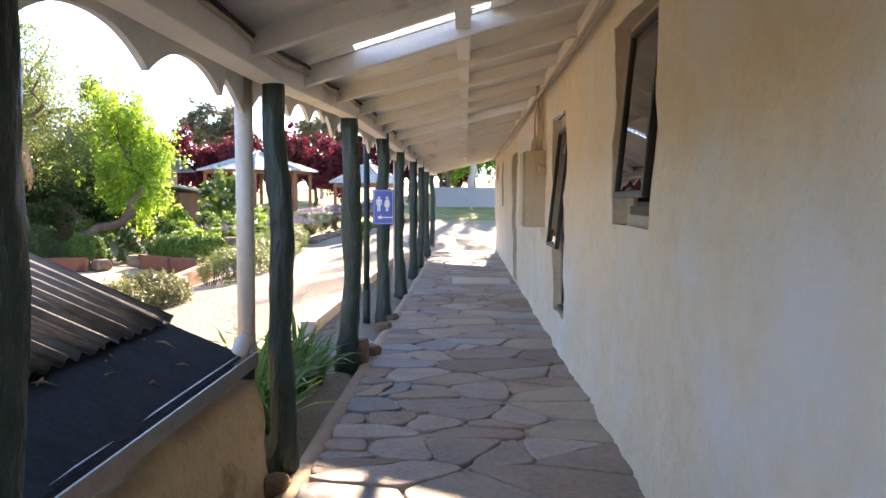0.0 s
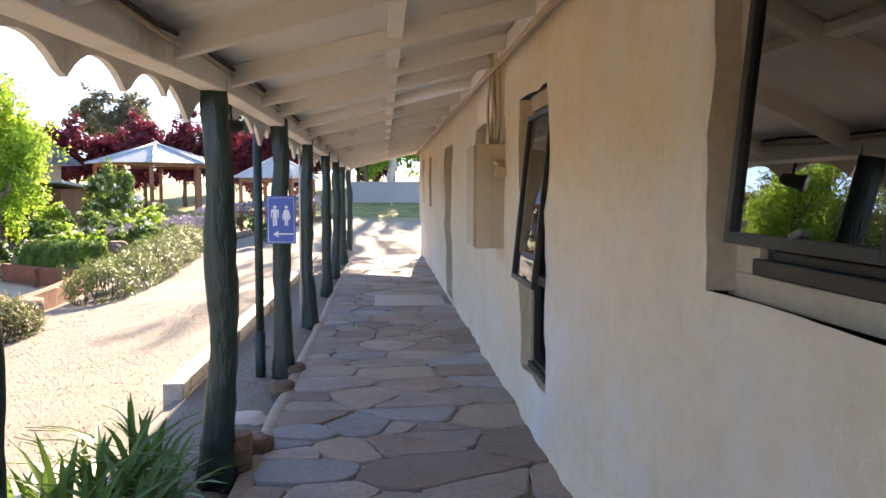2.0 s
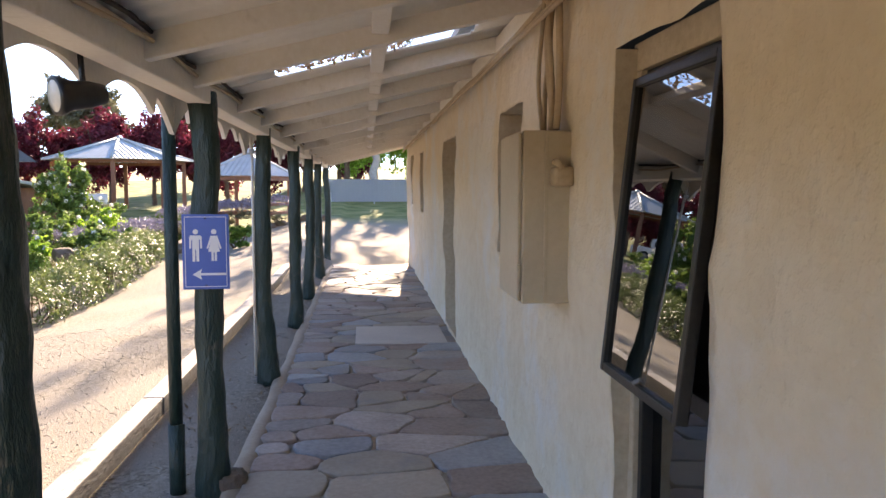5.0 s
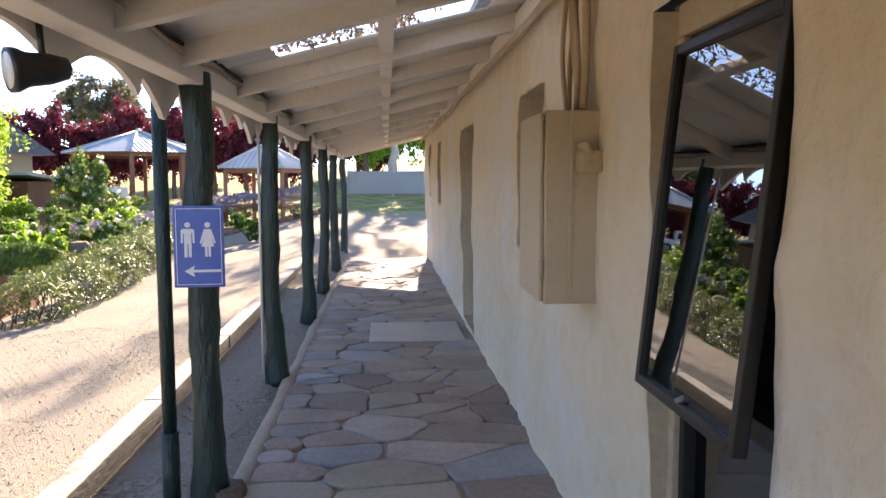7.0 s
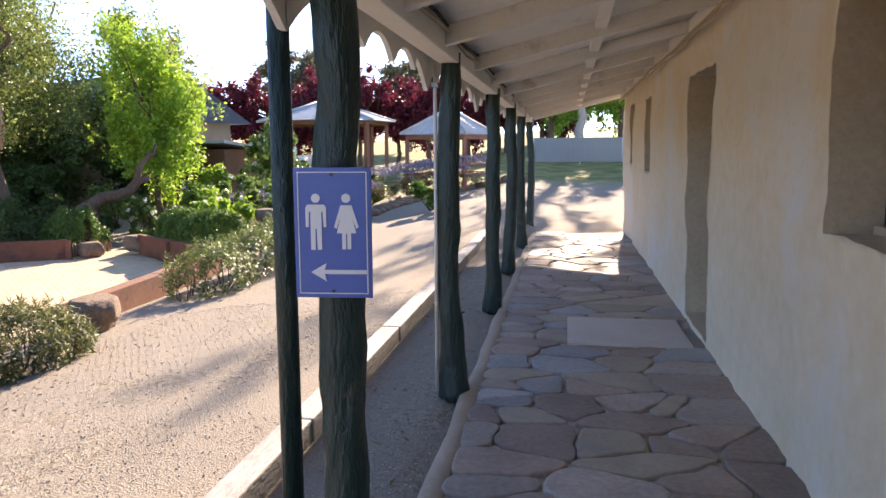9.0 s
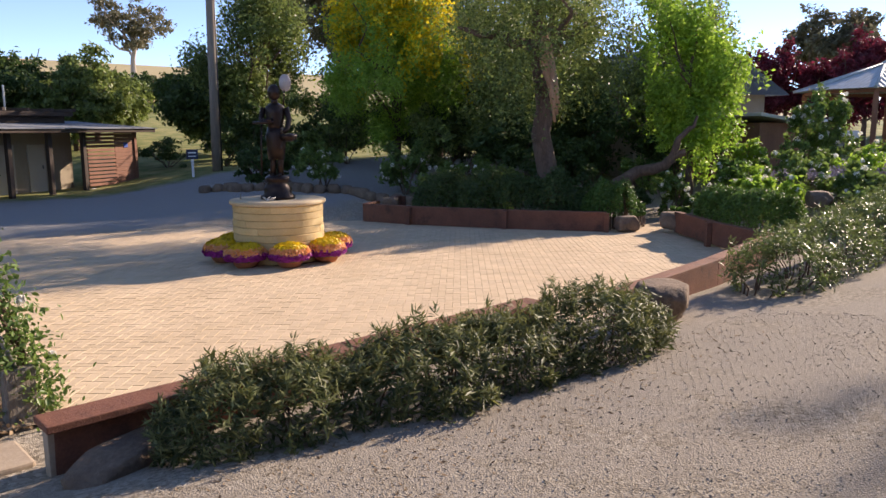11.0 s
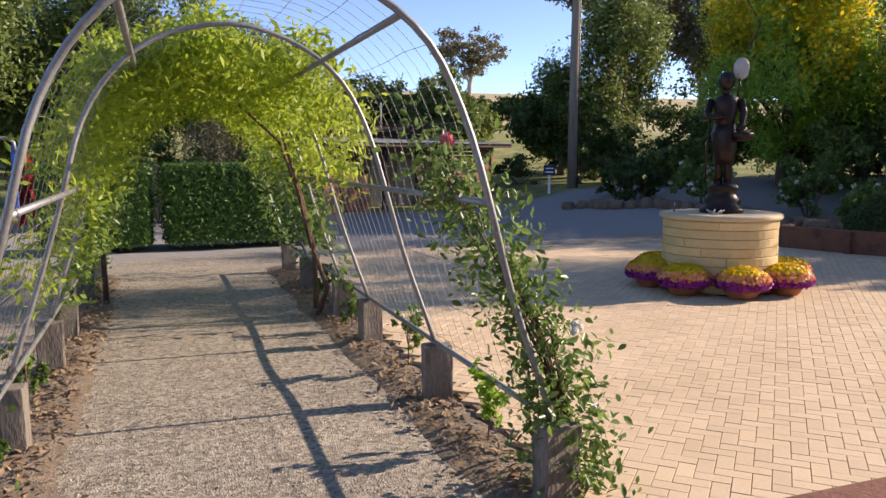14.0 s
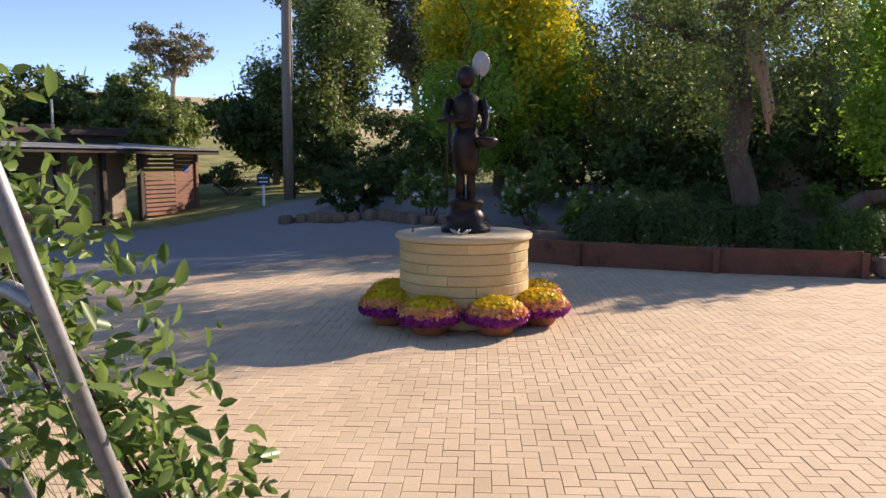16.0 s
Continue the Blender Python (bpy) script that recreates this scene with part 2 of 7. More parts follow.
DARKLEAF = leaf_material("dark_evergreen_leaf", (0.027, 0.06, 0.018), (0.098, 0.158, 0.045), 0.35, 0.5)
HEDGELEAF = leaf_material("olive_hedge_leaf", (0.030, 0.048, 0.016), (0.125, 0.155, 0.06), 0.35, 0.5)
GREENHEDGE = leaf_material("green_hedge_leaf", (0.045, 0.075, 0.022), (0.22, 0.29, 0.095), 0.35, 0.4)
TIPLEAF = leaf_material("hedge_shoot_leaf", (0.028, 0.052, 0.017), (0.25, 0.265, 0.095), 0.32, 0.5)
BOXLEAF = leaf_material("box_leaf", (0.038, 0.098, 0.018), (0.128, 0.24, 0.045), 0.3)
TREELEAF = leaf_material("tree_leaf", (0.028, 0.055, 0.015), (0.28, 0.36, 0.10), 0.42, 0.42)
LIMELEAF = leaf_material("lime_leaf", (0.135, 0.27, 0.034), (0.351, 0.54, 0.081), 0.5)
WISTERIA = leaf_material("wisteria_leaf", (0.169, 0.273, 0.026), (0.442, 0.546, 0.058), 0.5)
YELLOWLEAF = leaf_material("yellow_blossom", (0.462, 0.374, 0.011), (0.792, 0.638, 0.033), 0.45)
ROSELEAF = leaf_material("rose_leaf", (0.055, 0.115, 0.027), (0.22, 0.33, 0.085), 0.38, 0.35)
PLUMLEAF = leaf_material("plum_leaf", (0.072, 0.01, 0.018), (0.247, 0.036, 0.052), 0.35)
GUMLEAF = leaf_material("gum_leaf", (0.075, 0.085, 0.045), (0.215, 0.19, 0.11), 0.3)
LAVENDER = leaf_material("lavender_spikes", (0.13, 0.12, 0.17), (0.3, 0.27, 0.36), 0.2)
IRISLEAF = leaf_material("iris_leaf", (0.05, 0.13, 0.03), (0.2, 0.34, 0.07), 0.35, 0.45)
WHITEPETAL = leaf_material("white_petal", (0.76, 0.74, 0.67), (0.86, 0.84, 0.78), 0.3)
PINKPETAL = leaf_material("pink_petal", (0.62, 0.12, 0.16), (0.76, 0.28, 0.3), 0.3)
REDLEAF = leaf_material("red_creeper", (0.35, 0.02, 0.02), (0.55, 0.06, 0.05), 0.3)
YELLOWPETAL = leaf_material("yellow_petal", (0.72, 0.5, 0.01), (0.85, 0.66, 0.04), 0.25)
ORANGEPETAL = leaf_material("orange_petal", (0.8, 0.3, 0.05), (0.85, 0.5, 0.28), 0.25)
PURPLEPETAL = leaf_material("purple_petal", (0.2, 0.01, 0.16), (0.46, 0.05, 0.36), 0.25)
DRYLEAF = leaf_material("dry_leaf", (0.16, 0.1, 0.055), (0.36, 0.26, 0.16), 0.1, 0.8)
PEBBLE = leaf_material("loose_gravel", (0.09, 0.075, 0.06), (0.58, 0.51, 0.42), 0.0, 0.9)


def glass_material(name, tint):
    """Window glass: mostly mirror and dark beyond."""
    m = bpy.data.materials.new(name)
    m.use_nodes = True
    nt = m.node_tree
    gl = nt.nodes.new("ShaderNodeBsdfGlossy")
    gl.inputs["Roughness"].default_value = 0.01
    gl.inputs["Color"].default_value = (0.85, 0.87, 0.88, 1)
    tr = nt.nodes.new("ShaderNodeBsdfTransparent")
    tr.inputs[0].default_value = (*tint, 1)
    fr = nt.nodes.new("ShaderNodeFresnel")
    fr.inputs[0].default_value = 3.2
    mx = nt.nodes.new("ShaderNodeMixShader")
    nt.links.new(fr.outputs[0], mx.inputs[0])
    nt.links.new(tr.outputs[0], mx.inputs[1])
    nt.links.new(gl.outputs[0], mx.inputs[2])
    nt.links.new(mx.outputs[0], nt.nodes["Material Output"].inputs[0])
    return m


GLASS = glass_material("window_glass", (0.35, 0.36, 0.36))


def ground_material():
    """One sheet: pale trodden gravel, coarse grey gravel, grey-blue road, dry lawn, each by its stretch of the plan."""
    m = bpy.data.materials.new("gravel_ground")
    m.use_nodes = True
    nt = m.node_tree
    p = nt.nodes["Principled BSDF"]
    p.inputs["Roughness"].default_value = 0.95
    p.inputs["Specular IOR Level"].default_value = 0.2
    geo = nt.nodes.new("ShaderNodeNewGeometry")

    def noise_at(scale, detail=5, rough=0.6):
        n = nt.nodes.new("ShaderNodeTexNoise")
        n.inputs["Scale"].default_value, n.inputs["Detail"].default_value, n.inputs["Roughness"].default_value = scale, detail, rough
        nt.links.new(geo.outputs["Position"], n.inputs["Vector"])
        return n.outputs[0]

    def span(src, lo, hi):
        r = nt.nodes.new("ShaderNodeMapRange")
        r.inputs[1].default_value, r.inputs[2].default_value = lo, hi
        nt.links.new(src, r.inputs[0])
        return r.outputs[0]

    def blend(f, a, b):
        x = nt.nodes.new("ShaderNodeMix")
        x.data_type = "RGBA"
        for key, v in (("Factor", f), ("A", a), ("B", b)):
            if isinstance(v, tuple):
                x.inputs[key].default_value = (*v, 1)
            elif isinstance(v, float):
                x.inputs[key].default_value = v
            else:
                nt.links.new(v, x.inputs[key])
        return x.outputs["Result"]

    def calc(op, a, b):
        x = nt.nodes.new("ShaderNodeMath")
        x.operation = op
        for i, v in enumerate((a, b)):
            if isinstance(v, (int, float)):
                x.inputs[i].default_value = v
            else:
                nt.links.new(v, x.inputs[i])
        return x.outputs[0]

    vor = nt.nodes.new("ShaderNodeTexVoronoi")
    vor.inputs["Scale"].default_value = 85
    nt.links.new(geo.outputs["Position"], vor.inputs["Vector"])
    pebbles = span(vor.outputs["Color"], 0.1, 0.9)
    grit = noise_at(140, 3)
    fine = blend(span(grit, 0.34, 0.66), (0.185, 0.16, 0.13), (0.415, 0.365, 0.30))
    coarse = blend(pebbles, (0.17, 0.14, 0.10), (0.40, 0.34, 0.255))
    worn = span(noise_at(0.55, 6, 0.7), 0.41, 0.52)
    sepx = nt.nodes.new("ShaderNodeSeparateXYZ")
    nt.links.new(geo.outputs["Position"], sepx.inputs[0])
    stony = span(sepx.outputs["X"], -6.6, -5.6)
    big = nt.nodes.new("ShaderNodeTexVoronoi")
    big.inputs["Scale"].default_value = 38
    nt.links.new(geo.outputs["Position"], big.inputs["Vector"])
    coarse = blend(0.45, coarse, blend(span(big.outputs["Color"], 0.15, 0.85), (0.11, 0.09, 0.07), (0.50, 0.45, 0.38)))
    coarse = blend(calc("SUBTRACT", 1.0, stony), coarse, blend(span(big.outputs["Color"], 0.1, 0.9), (0.18, 0.152, 0.117), (0.52, 0.45, 0.355)))
    drive = blend(calc("MULTIPLY", worn, calc("ADD", calc("MULTIPLY", stony, 0.75), 0.25)), coarse, fine)
    grey = blend(pebbles, (0.24, 0.235, 0.225), (0.37, 0.36, 0.345))
    grass = blend(span(noise_at(1.2, 7), 0.35, 0.65), (0.13, 0.17, 0.05), (0.34, 0.31, 0.13))
    sep = nt.nodes.new("ShaderNodeSeparateXYZ")
    nt.links.new(geo.outputs["Position"], sep.inputs[0])
    wob = calc("MULTIPLY", noise_at(0.6, 3), 2.0)
    far_x = span(calc("ADD", sep.outputs["X"], wob), -16.4, -17.2)
    lawn_x = span(calc("ADD", sep.outputs["X"], wob), -24.5, -25.5)
    lawn_y = span(calc("ADD", sep.outputs["Y"], wob), 28.0, 31.0)
    col = blend(far_x, drive, grey)
    col = blend(calc("MAXIMUM", lawn_x, lawn_y), col, grass)
    tan = blend(noise_at(0.12, 6), (0.34, 0.29, 0.15), (0.56, 0.45, 0.26))
    col = blend(span(calc("ADD", sep.outputs["X"], wob), -54.0, -62.0), col, tan)
    nt.links.new(col, p.inputs["Base Color"])
    bp = nt.nodes.new("ShaderNodeBump")
    bp.inputs["Strength"].default_value, bp.inputs["Distance"].default_value = 0.5, 0.010
    nt.links.new(calc("ADD", vor.outputs["Distance"], calc("MULTIPLY", grit, 0.4)), bp.inputs["Height"])
    nt.links.new(bp.outputs[0], p.inputs["Normal"])
    return m


GROUND = ground_material()


# ---- mesh helpers ----
def part(name, bm, mat, parent=None, label="", smooth=False):
    """Links a bmesh as one mesh object under a thing or a part."""
    me = bpy.data.meshes.new(name)
    bm.normal_update()
    bm.to_mesh(me)
    bm.free()
    for m in (mat if isinstance(mat, (list, tuple)) else [mat]):
        me.materials.append(m)
    if smooth:
        me.polygons.foreach_set("use_smooth", [True] * len(me.polygons))
    ob = new(name, me)
    if parent:
        ob.parent = parent
    if label:
        ob["label"] = label
    return ob


def thing(name, label, category, at=(0, 0, 0), group="", kind="", rz=0.0):
    ob = new(name)
    ob.matrix_world = pose(*at, 0, 0, rz)
    ob.empty_display_size = 0.1
    return tagged(ob, label, category, group, kind)


def box(bm, x0, x1, y0, y1, z0, z1, bevel=0.0, rot=None, mi=0):
    ret = bmesh.ops.create_cube(bm, size=1)
    vs = ret["verts"]
    for v in vs:
        v.co = Vector(((x0 + x1) / 2 + v.co.x * (x1 - x0), (y0 + y1) / 2 + v.co.y * (y1 - y0), (z0 + z1) / 2 + v.co.z * (z1 - z0)))
    fs = {f for v in vs for f in v.link_faces}
    if bevel:
        es = {e for v in vs for e in v.link_edges}
        r = bmesh.ops.bevel(bm, geom=list(es), offset=bevel, segments=2, affect="EDGES", profile=0.6)
        vs = list({v for f in r["faces"] for v in f.verts})
        fs = set(r["faces"])
    if rot is not None:
        c = Vector(((x0 + x1) / 2, (y0 + y1) / 2, (z0 + z1) / 2))
        for v in vs:
            v.co = c + rot @ (v.co - c)
    if mi:
        for f in fs:
            f.material_index = mi
    return vs


def new_box(*args, **kw):
    bm = bmesh.new()
    box(bm, *args, **kw)
    return bm


def tube(bm, pts, r, seg=8, caps=True, mi=0):
    """A round bar along the points; r is one radius or one for each point."""
    pts = [Vector(p) for p in pts]
    rs = r if isinstance(r, (list, tuple)) else [r] * len(pts)
    rings, up = [], None
    for i, p in enumerate(pts):
        d = (pts[min(i + 1, len(pts) - 1)] - pts[max(i - 1, 0)]).normalized()
        if up is None:
            up = d.orthogonal().normalized()
        else:
            up = (up - d * up.dot(d)).normalized()
        side = d.cross(up)
        rings.append([bm.verts.new(p + (up * math.cos(a) + side * math.sin(a)) * rs[i]) for a in [2 * math.pi * k / seg for k in range(seg)]])
    for a, b in zip(rings, rings[1:]):
        for k in range(seg):
            f = bm.faces.new((a[k], a[(k + 1) % seg], b[(k + 1) % seg], b[k]))
            f.smooth, f.material_index = True, mi
    if caps:
        for ring in (rings[0][::-1], rings[-1]):
            bm.faces.new(ring).material_index = mi
    return rings


def new_tube(*args, **kw):
    bm = bmesh.new()
    tube(bm, *args, **kw)
    return bm


def lathe(bm, profile, seg=32, c=(0, 0), mi=0, squash=1.0):
    rings = [[bm.verts.new((c[0] + r * math.cos(2 * math.pi * k / seg), c[1] + r * squash * math.sin(2 * math.pi * k / seg), z)) for k in range(seg)] for r, z in profile]
    for a, b in zip(rings, rings[1:]):
        for k in range(seg):
            f = bm.faces.new((a[k], a[(k + 1) % seg], b[(k + 1) % seg], b[k]))
            f.smooth, f.material_index = True, mi
    bm.faces.new(rings[0][::-1]).material_index = mi
    bm.faces.new(rings[-1]).material_index = mi


def rock_mesh(bm, c, size, seed, sub=3):
    r = bmesh.ops.create_icosphere(bm, subdivisions=sub, radius=1)
    for v in r["verts"]:
        n = noise.noise(v.co * 1.1 + Vector((seed * 3.7, seed, 0))) * 0.35 + noise.noise(v.co * 3 + Vector((seed, 0, 5))) * 0.10
        k = v.co * (1 + n)
        k = Vector((math.copysign(min(abs(k.x), 0.85), k.x), math.copysign(min(abs(k.y), 0.85), k.y), math.copysign(min(abs(k.z), 0.75), k.z)))
        v.co = Vector(c) + Vector((k.x * size[0], k.y * size[1], k.z * size[2]))


def leaves(name, centres, size, mat, parent=None, label="", aspect=0.5, up=0.4, out=None, rng=None, jitter=0.45, kind="stuff", along=None, oval=False):
    """Many small folded leaves at the centres, joined into one mesh; out: the way each leaf faces, as a rule."""
    rng = rng or np.random.default_rng(7)
    c = np.asarray(centres, dtype=np.float64)
    n = len(c)
    nrm = rng.normal(size=(n, 3)) * (1.0 if out is None else 0.6)
    if out is not None:
        nrm += np.asarray(out)
    nrm[:, 2] += up
    nrm /= np.linalg.norm(nrm, axis=1)[:, None] + 1e-9
    t = rng.normal(size=(n, 3)) if along is None else np.asarray(along, float)
    t = t - nrm * (t * nrm).sum(1)[:, None]
    t /= np.linalg.norm(t, axis=1)[:, None] + 1e-9
    b = np.cross(nrm, t)
    s = size * (1 + jitter * rng.uniform(-1, 1, (n, 1)))
    w = s * aspect
    # a folded kite, or a pointed oval of two folded halves
    rim = [(-1.0, 0.0), (-0.35, 0.85), (0.35, 0.75), (1.0, 0.0), (0.35, -0.75), (-0.35, -0.85)] if oval else [(-1.0, 0.0), (0.0, 1.0), (1.0, 0.0), (0.0, -1.0)]
    loops = [0, 3, 2, 1, 0, 5, 4, 3] if oval else [0, 1, 2, 0, 2, 3]
    m, half = len(rim), len(loops) // 2
    v = np.empty((n, m, 3))
    for j, (f, g) in enumerate(rim):
        v[:, j] = c + t * s * f + b * w * g + nrm * w * (0.35 * abs(g) - (0.5 if oval else 0.0) * max(0.0, f - 0.5))
    me = bpy.data.meshes.new(name)
    me.vertices.add(n * m)
    me.vertices.foreach_set("co", v.reshape(-1))
    me.loops.add(n * 2 * half)
    idx = (np.arange(n)[:, None] * m + np.array(loops)[None, :]).reshape(-1)
    me.loops.foreach_set("vertex_index", idx)
    me.polygons.add(n * 2)
    me.polygons.foreach_set("loop_start", np.arange(n * 2) * half)
    me.update(calc_edges=True)
    me.materials.append(mat)
    ob = new(name, me)
    if kind:
        ob["kind"] = kind
    if parent:
        ob.parent = parent
    if label:
        ob["label"] = label
    return ob


def blob_points(n, c, r, rng, shell=0.55, lumps=9, squash=1.0, flat=None):
    """Points in an uneven crown: lumps of leaves round the middle, with gaps between. Returns points and outward ways."""
    c, r = np.asarray(c, float), np.asarray(r, float)
    d = rng.normal(size=(lumps, 3))
    d /= np.linalg.norm(d, axis=1)[:, None]
    mid = d * rng.uniform(0.30, 0.80, (lumps, 1))
    rad = rng.uniform(0.20, 0.40, lumps)
    # each lump carries sprays, and the leaves hang about the sprays
    sprays = max(40, n // 45)
    ks = rng.integers(0, lumps, sprays)
    qs = rng.normal(size=(sprays, 3))
    qs /= np.linalg.norm(qs, axis=1)[:, None]
    tip = mid[ks] + qs * (rad[ks] * rng.uniform(shell, 1.25, sprays))[:, None]
    k = rng.integers(0, sprays, n)
    q = qs[k] + rng.normal(0, 0.5, (n, 3))
    q /= np.linalg.norm(q, axis=1)[:, None]
    p = tip[k] - qs[k] * (rng.uniform(0, 0.10, n))[:, None] + rng.normal(0, 0.055, (n, 3))
    if flat is not None:
        p[:, 2] = np.maximum(p[:, 2], flat)
    return c + p * r, q


def hedge_points(n, line, width, height, rng, base=0.0, rough=0.10):
    """Points over a hedge along a line of (x, y, z) places."""
    line = np.asarray(line, float)
    seg = np.linalg.norm(np.diff(line[:, :2], axis=0), axis=1)
    cum = np.concatenate([[0], np.cumsum(seg)])
    u = rng.uniform(0, cum[-1], n)
    px, py, pz = (np.interp(u, cum, line[:, i]) for i in range(3))
    i = np.clip(np.searchsorted(cum, u) - 1, 0, len(seg) - 1)
    d = (line[i + 1] - line[i])[:, :2] / seg[i][:, None]
    a = rng.uniform(0, math.pi, n)
    lump = 1 + rough * 2.2 * (np.sin(u * 4.1) * 0.5 + np.sin(u * 7.7 + 1) * 0.4 + np.sin(u * 13.0 + 2) * 0.3) + rng.normal(0, rough * 0.6, n)
    k = rng.uniform(0.62, 1.0, n) ** 0.5 * lump
    off = np.cos(a) * width / 2 * k
    ca, sa = np.cos(a), np.sin(a)
    z = np.sign(sa) * np.abs(sa) ** 0.7 * height * k
    end = np.minimum(1, np.minimum(u, cum[-1] - u) / (width * 0.45) * 0.8 + 0.35)
    out = np.stack([-d[:, 1] * ca, d[:, 0] * ca, sa], 1)
    return np.stack([px - d[:, 1] * off * end, py + d[:, 0] * off * end, pz + base + z * end], 1), out


# ---- lie of the land ----
def smooth(a, b, x):
    t = min(1.0, max(0.0, (x - a) / (b - a)))
    return t * t * (3 - 2 * t)


def ground_z(x, y):
    drive = float(np.interp(y, [2, 8, 17], [-0.34, -0.20, -0.03]))
    z = float(np.interp(x, [-400, -120, -60, -44, -32, -16.5, -6.4, -5.3, -1.78], [34.0, 11.0, 2.6, 0.6, -0.60, -0.70, -0.70, -0.46, drive]))
    z += 0.48 * smooth(-16.0, -22.0, x) * smooth(14.5, 20.0, y) if x < -16 else 0
    if x > -1.78:
        z += (-0.07 - drive) * smooth(-1.70, -1.60, x)
    if x > -0.9:
        z += -0.06 * smooth(-0.9, -0.8, x)
    start = 17 + 4.5 * smooth(-5.4, -6.6, x) * smooth(-19, -16, x)
    rise = 0.052 * max(0.0, min(y, 60) - start) + 0.03 * max(0.0, y - 60)
    z += rise * smooth(-60, -10, x) if y > 17 else 0
    return z + 0.015 * noise.noise(Vector((x * 0.8, y * 0.8, 0)))


def steps(lo, hi, near_lo, near_hi, fine, coarse):
    out, v = [], lo
    while v < hi:
        out.append(v)
        v += fine if near_lo <= v < near_hi else min(coarse, max(fine, 0.12 * (near_lo - v if v < near_lo else v - near_hi) + fine))
        if out[-1] < near_lo < v:
            v = near_lo
    return out + [hi]


def build_ground():
    xs, ys = steps(-900, 500, -20, 0, 0.16, 60), steps(-300, 900, 0, 24, 0.2, 60)
    verts = [(x, y, ground_z(x, y)) for y in ys for x in xs]
    w = len(xs)
    faces = [(j * w + i, j * w + i + 1, (j + 1) * w + i + 1, (j + 1) * w + i) for j in range(len(ys) - 1) for i in range(w - 1)]
    me = bpy.data.meshes.new("ground")
    me.from_pydata(verts, [], faces)
    me.materials.append(GROUND)
    me.polygons.foreach_set("use_smooth", [True] * len(me.polygons))
    return tagged(new("ground", me), "pale trodden gravel drive, grey road and dry grass", "ground", kind="structure")


build_ground()

# ---- the cottage wall ----
WX = 0.79                    # outer face of the wall
END_Y, START_Y = 20.0, -4.0
TOP = 2.62
# openings: y0, y1, z0, z1, depth of the reveal
HOLES = {"window_1": (3.19, 4.0, 1.195, 2.20, 0.12), "window_2": (6.05, 6.80, 0.33, 2.02, 0.12), "window_3": (8.42, 9.17, 1.12, 2.03, 0.24),
         "door_1": (11.62, 12.68, 0.03, 2.06, 0.30), "window_4": (15.6, 16.3, 1.18, 2.10, 0.22), "window_5": (18.0, 18.6, 1.24, 2.16, 0.22)}


def wall_out(y, z):
    """How far the hand-laid plaster bulges."""
    v = Vector((0, y, z))
    base = -0.036 * max(0.0, 1 - max(z, 0.0) / 1.1) + 0.012 * max(0.0, 1 - z / 0.12) ** 2
    return base + 0.026 * noise.noise(v * 0.9) + 0.022 * noise.noise(v * 2.6 + Vector((3, 0, 0))) + 0.009 * noise.noise(v * 6.5) + 0.004 * noise.noise(v * 13)


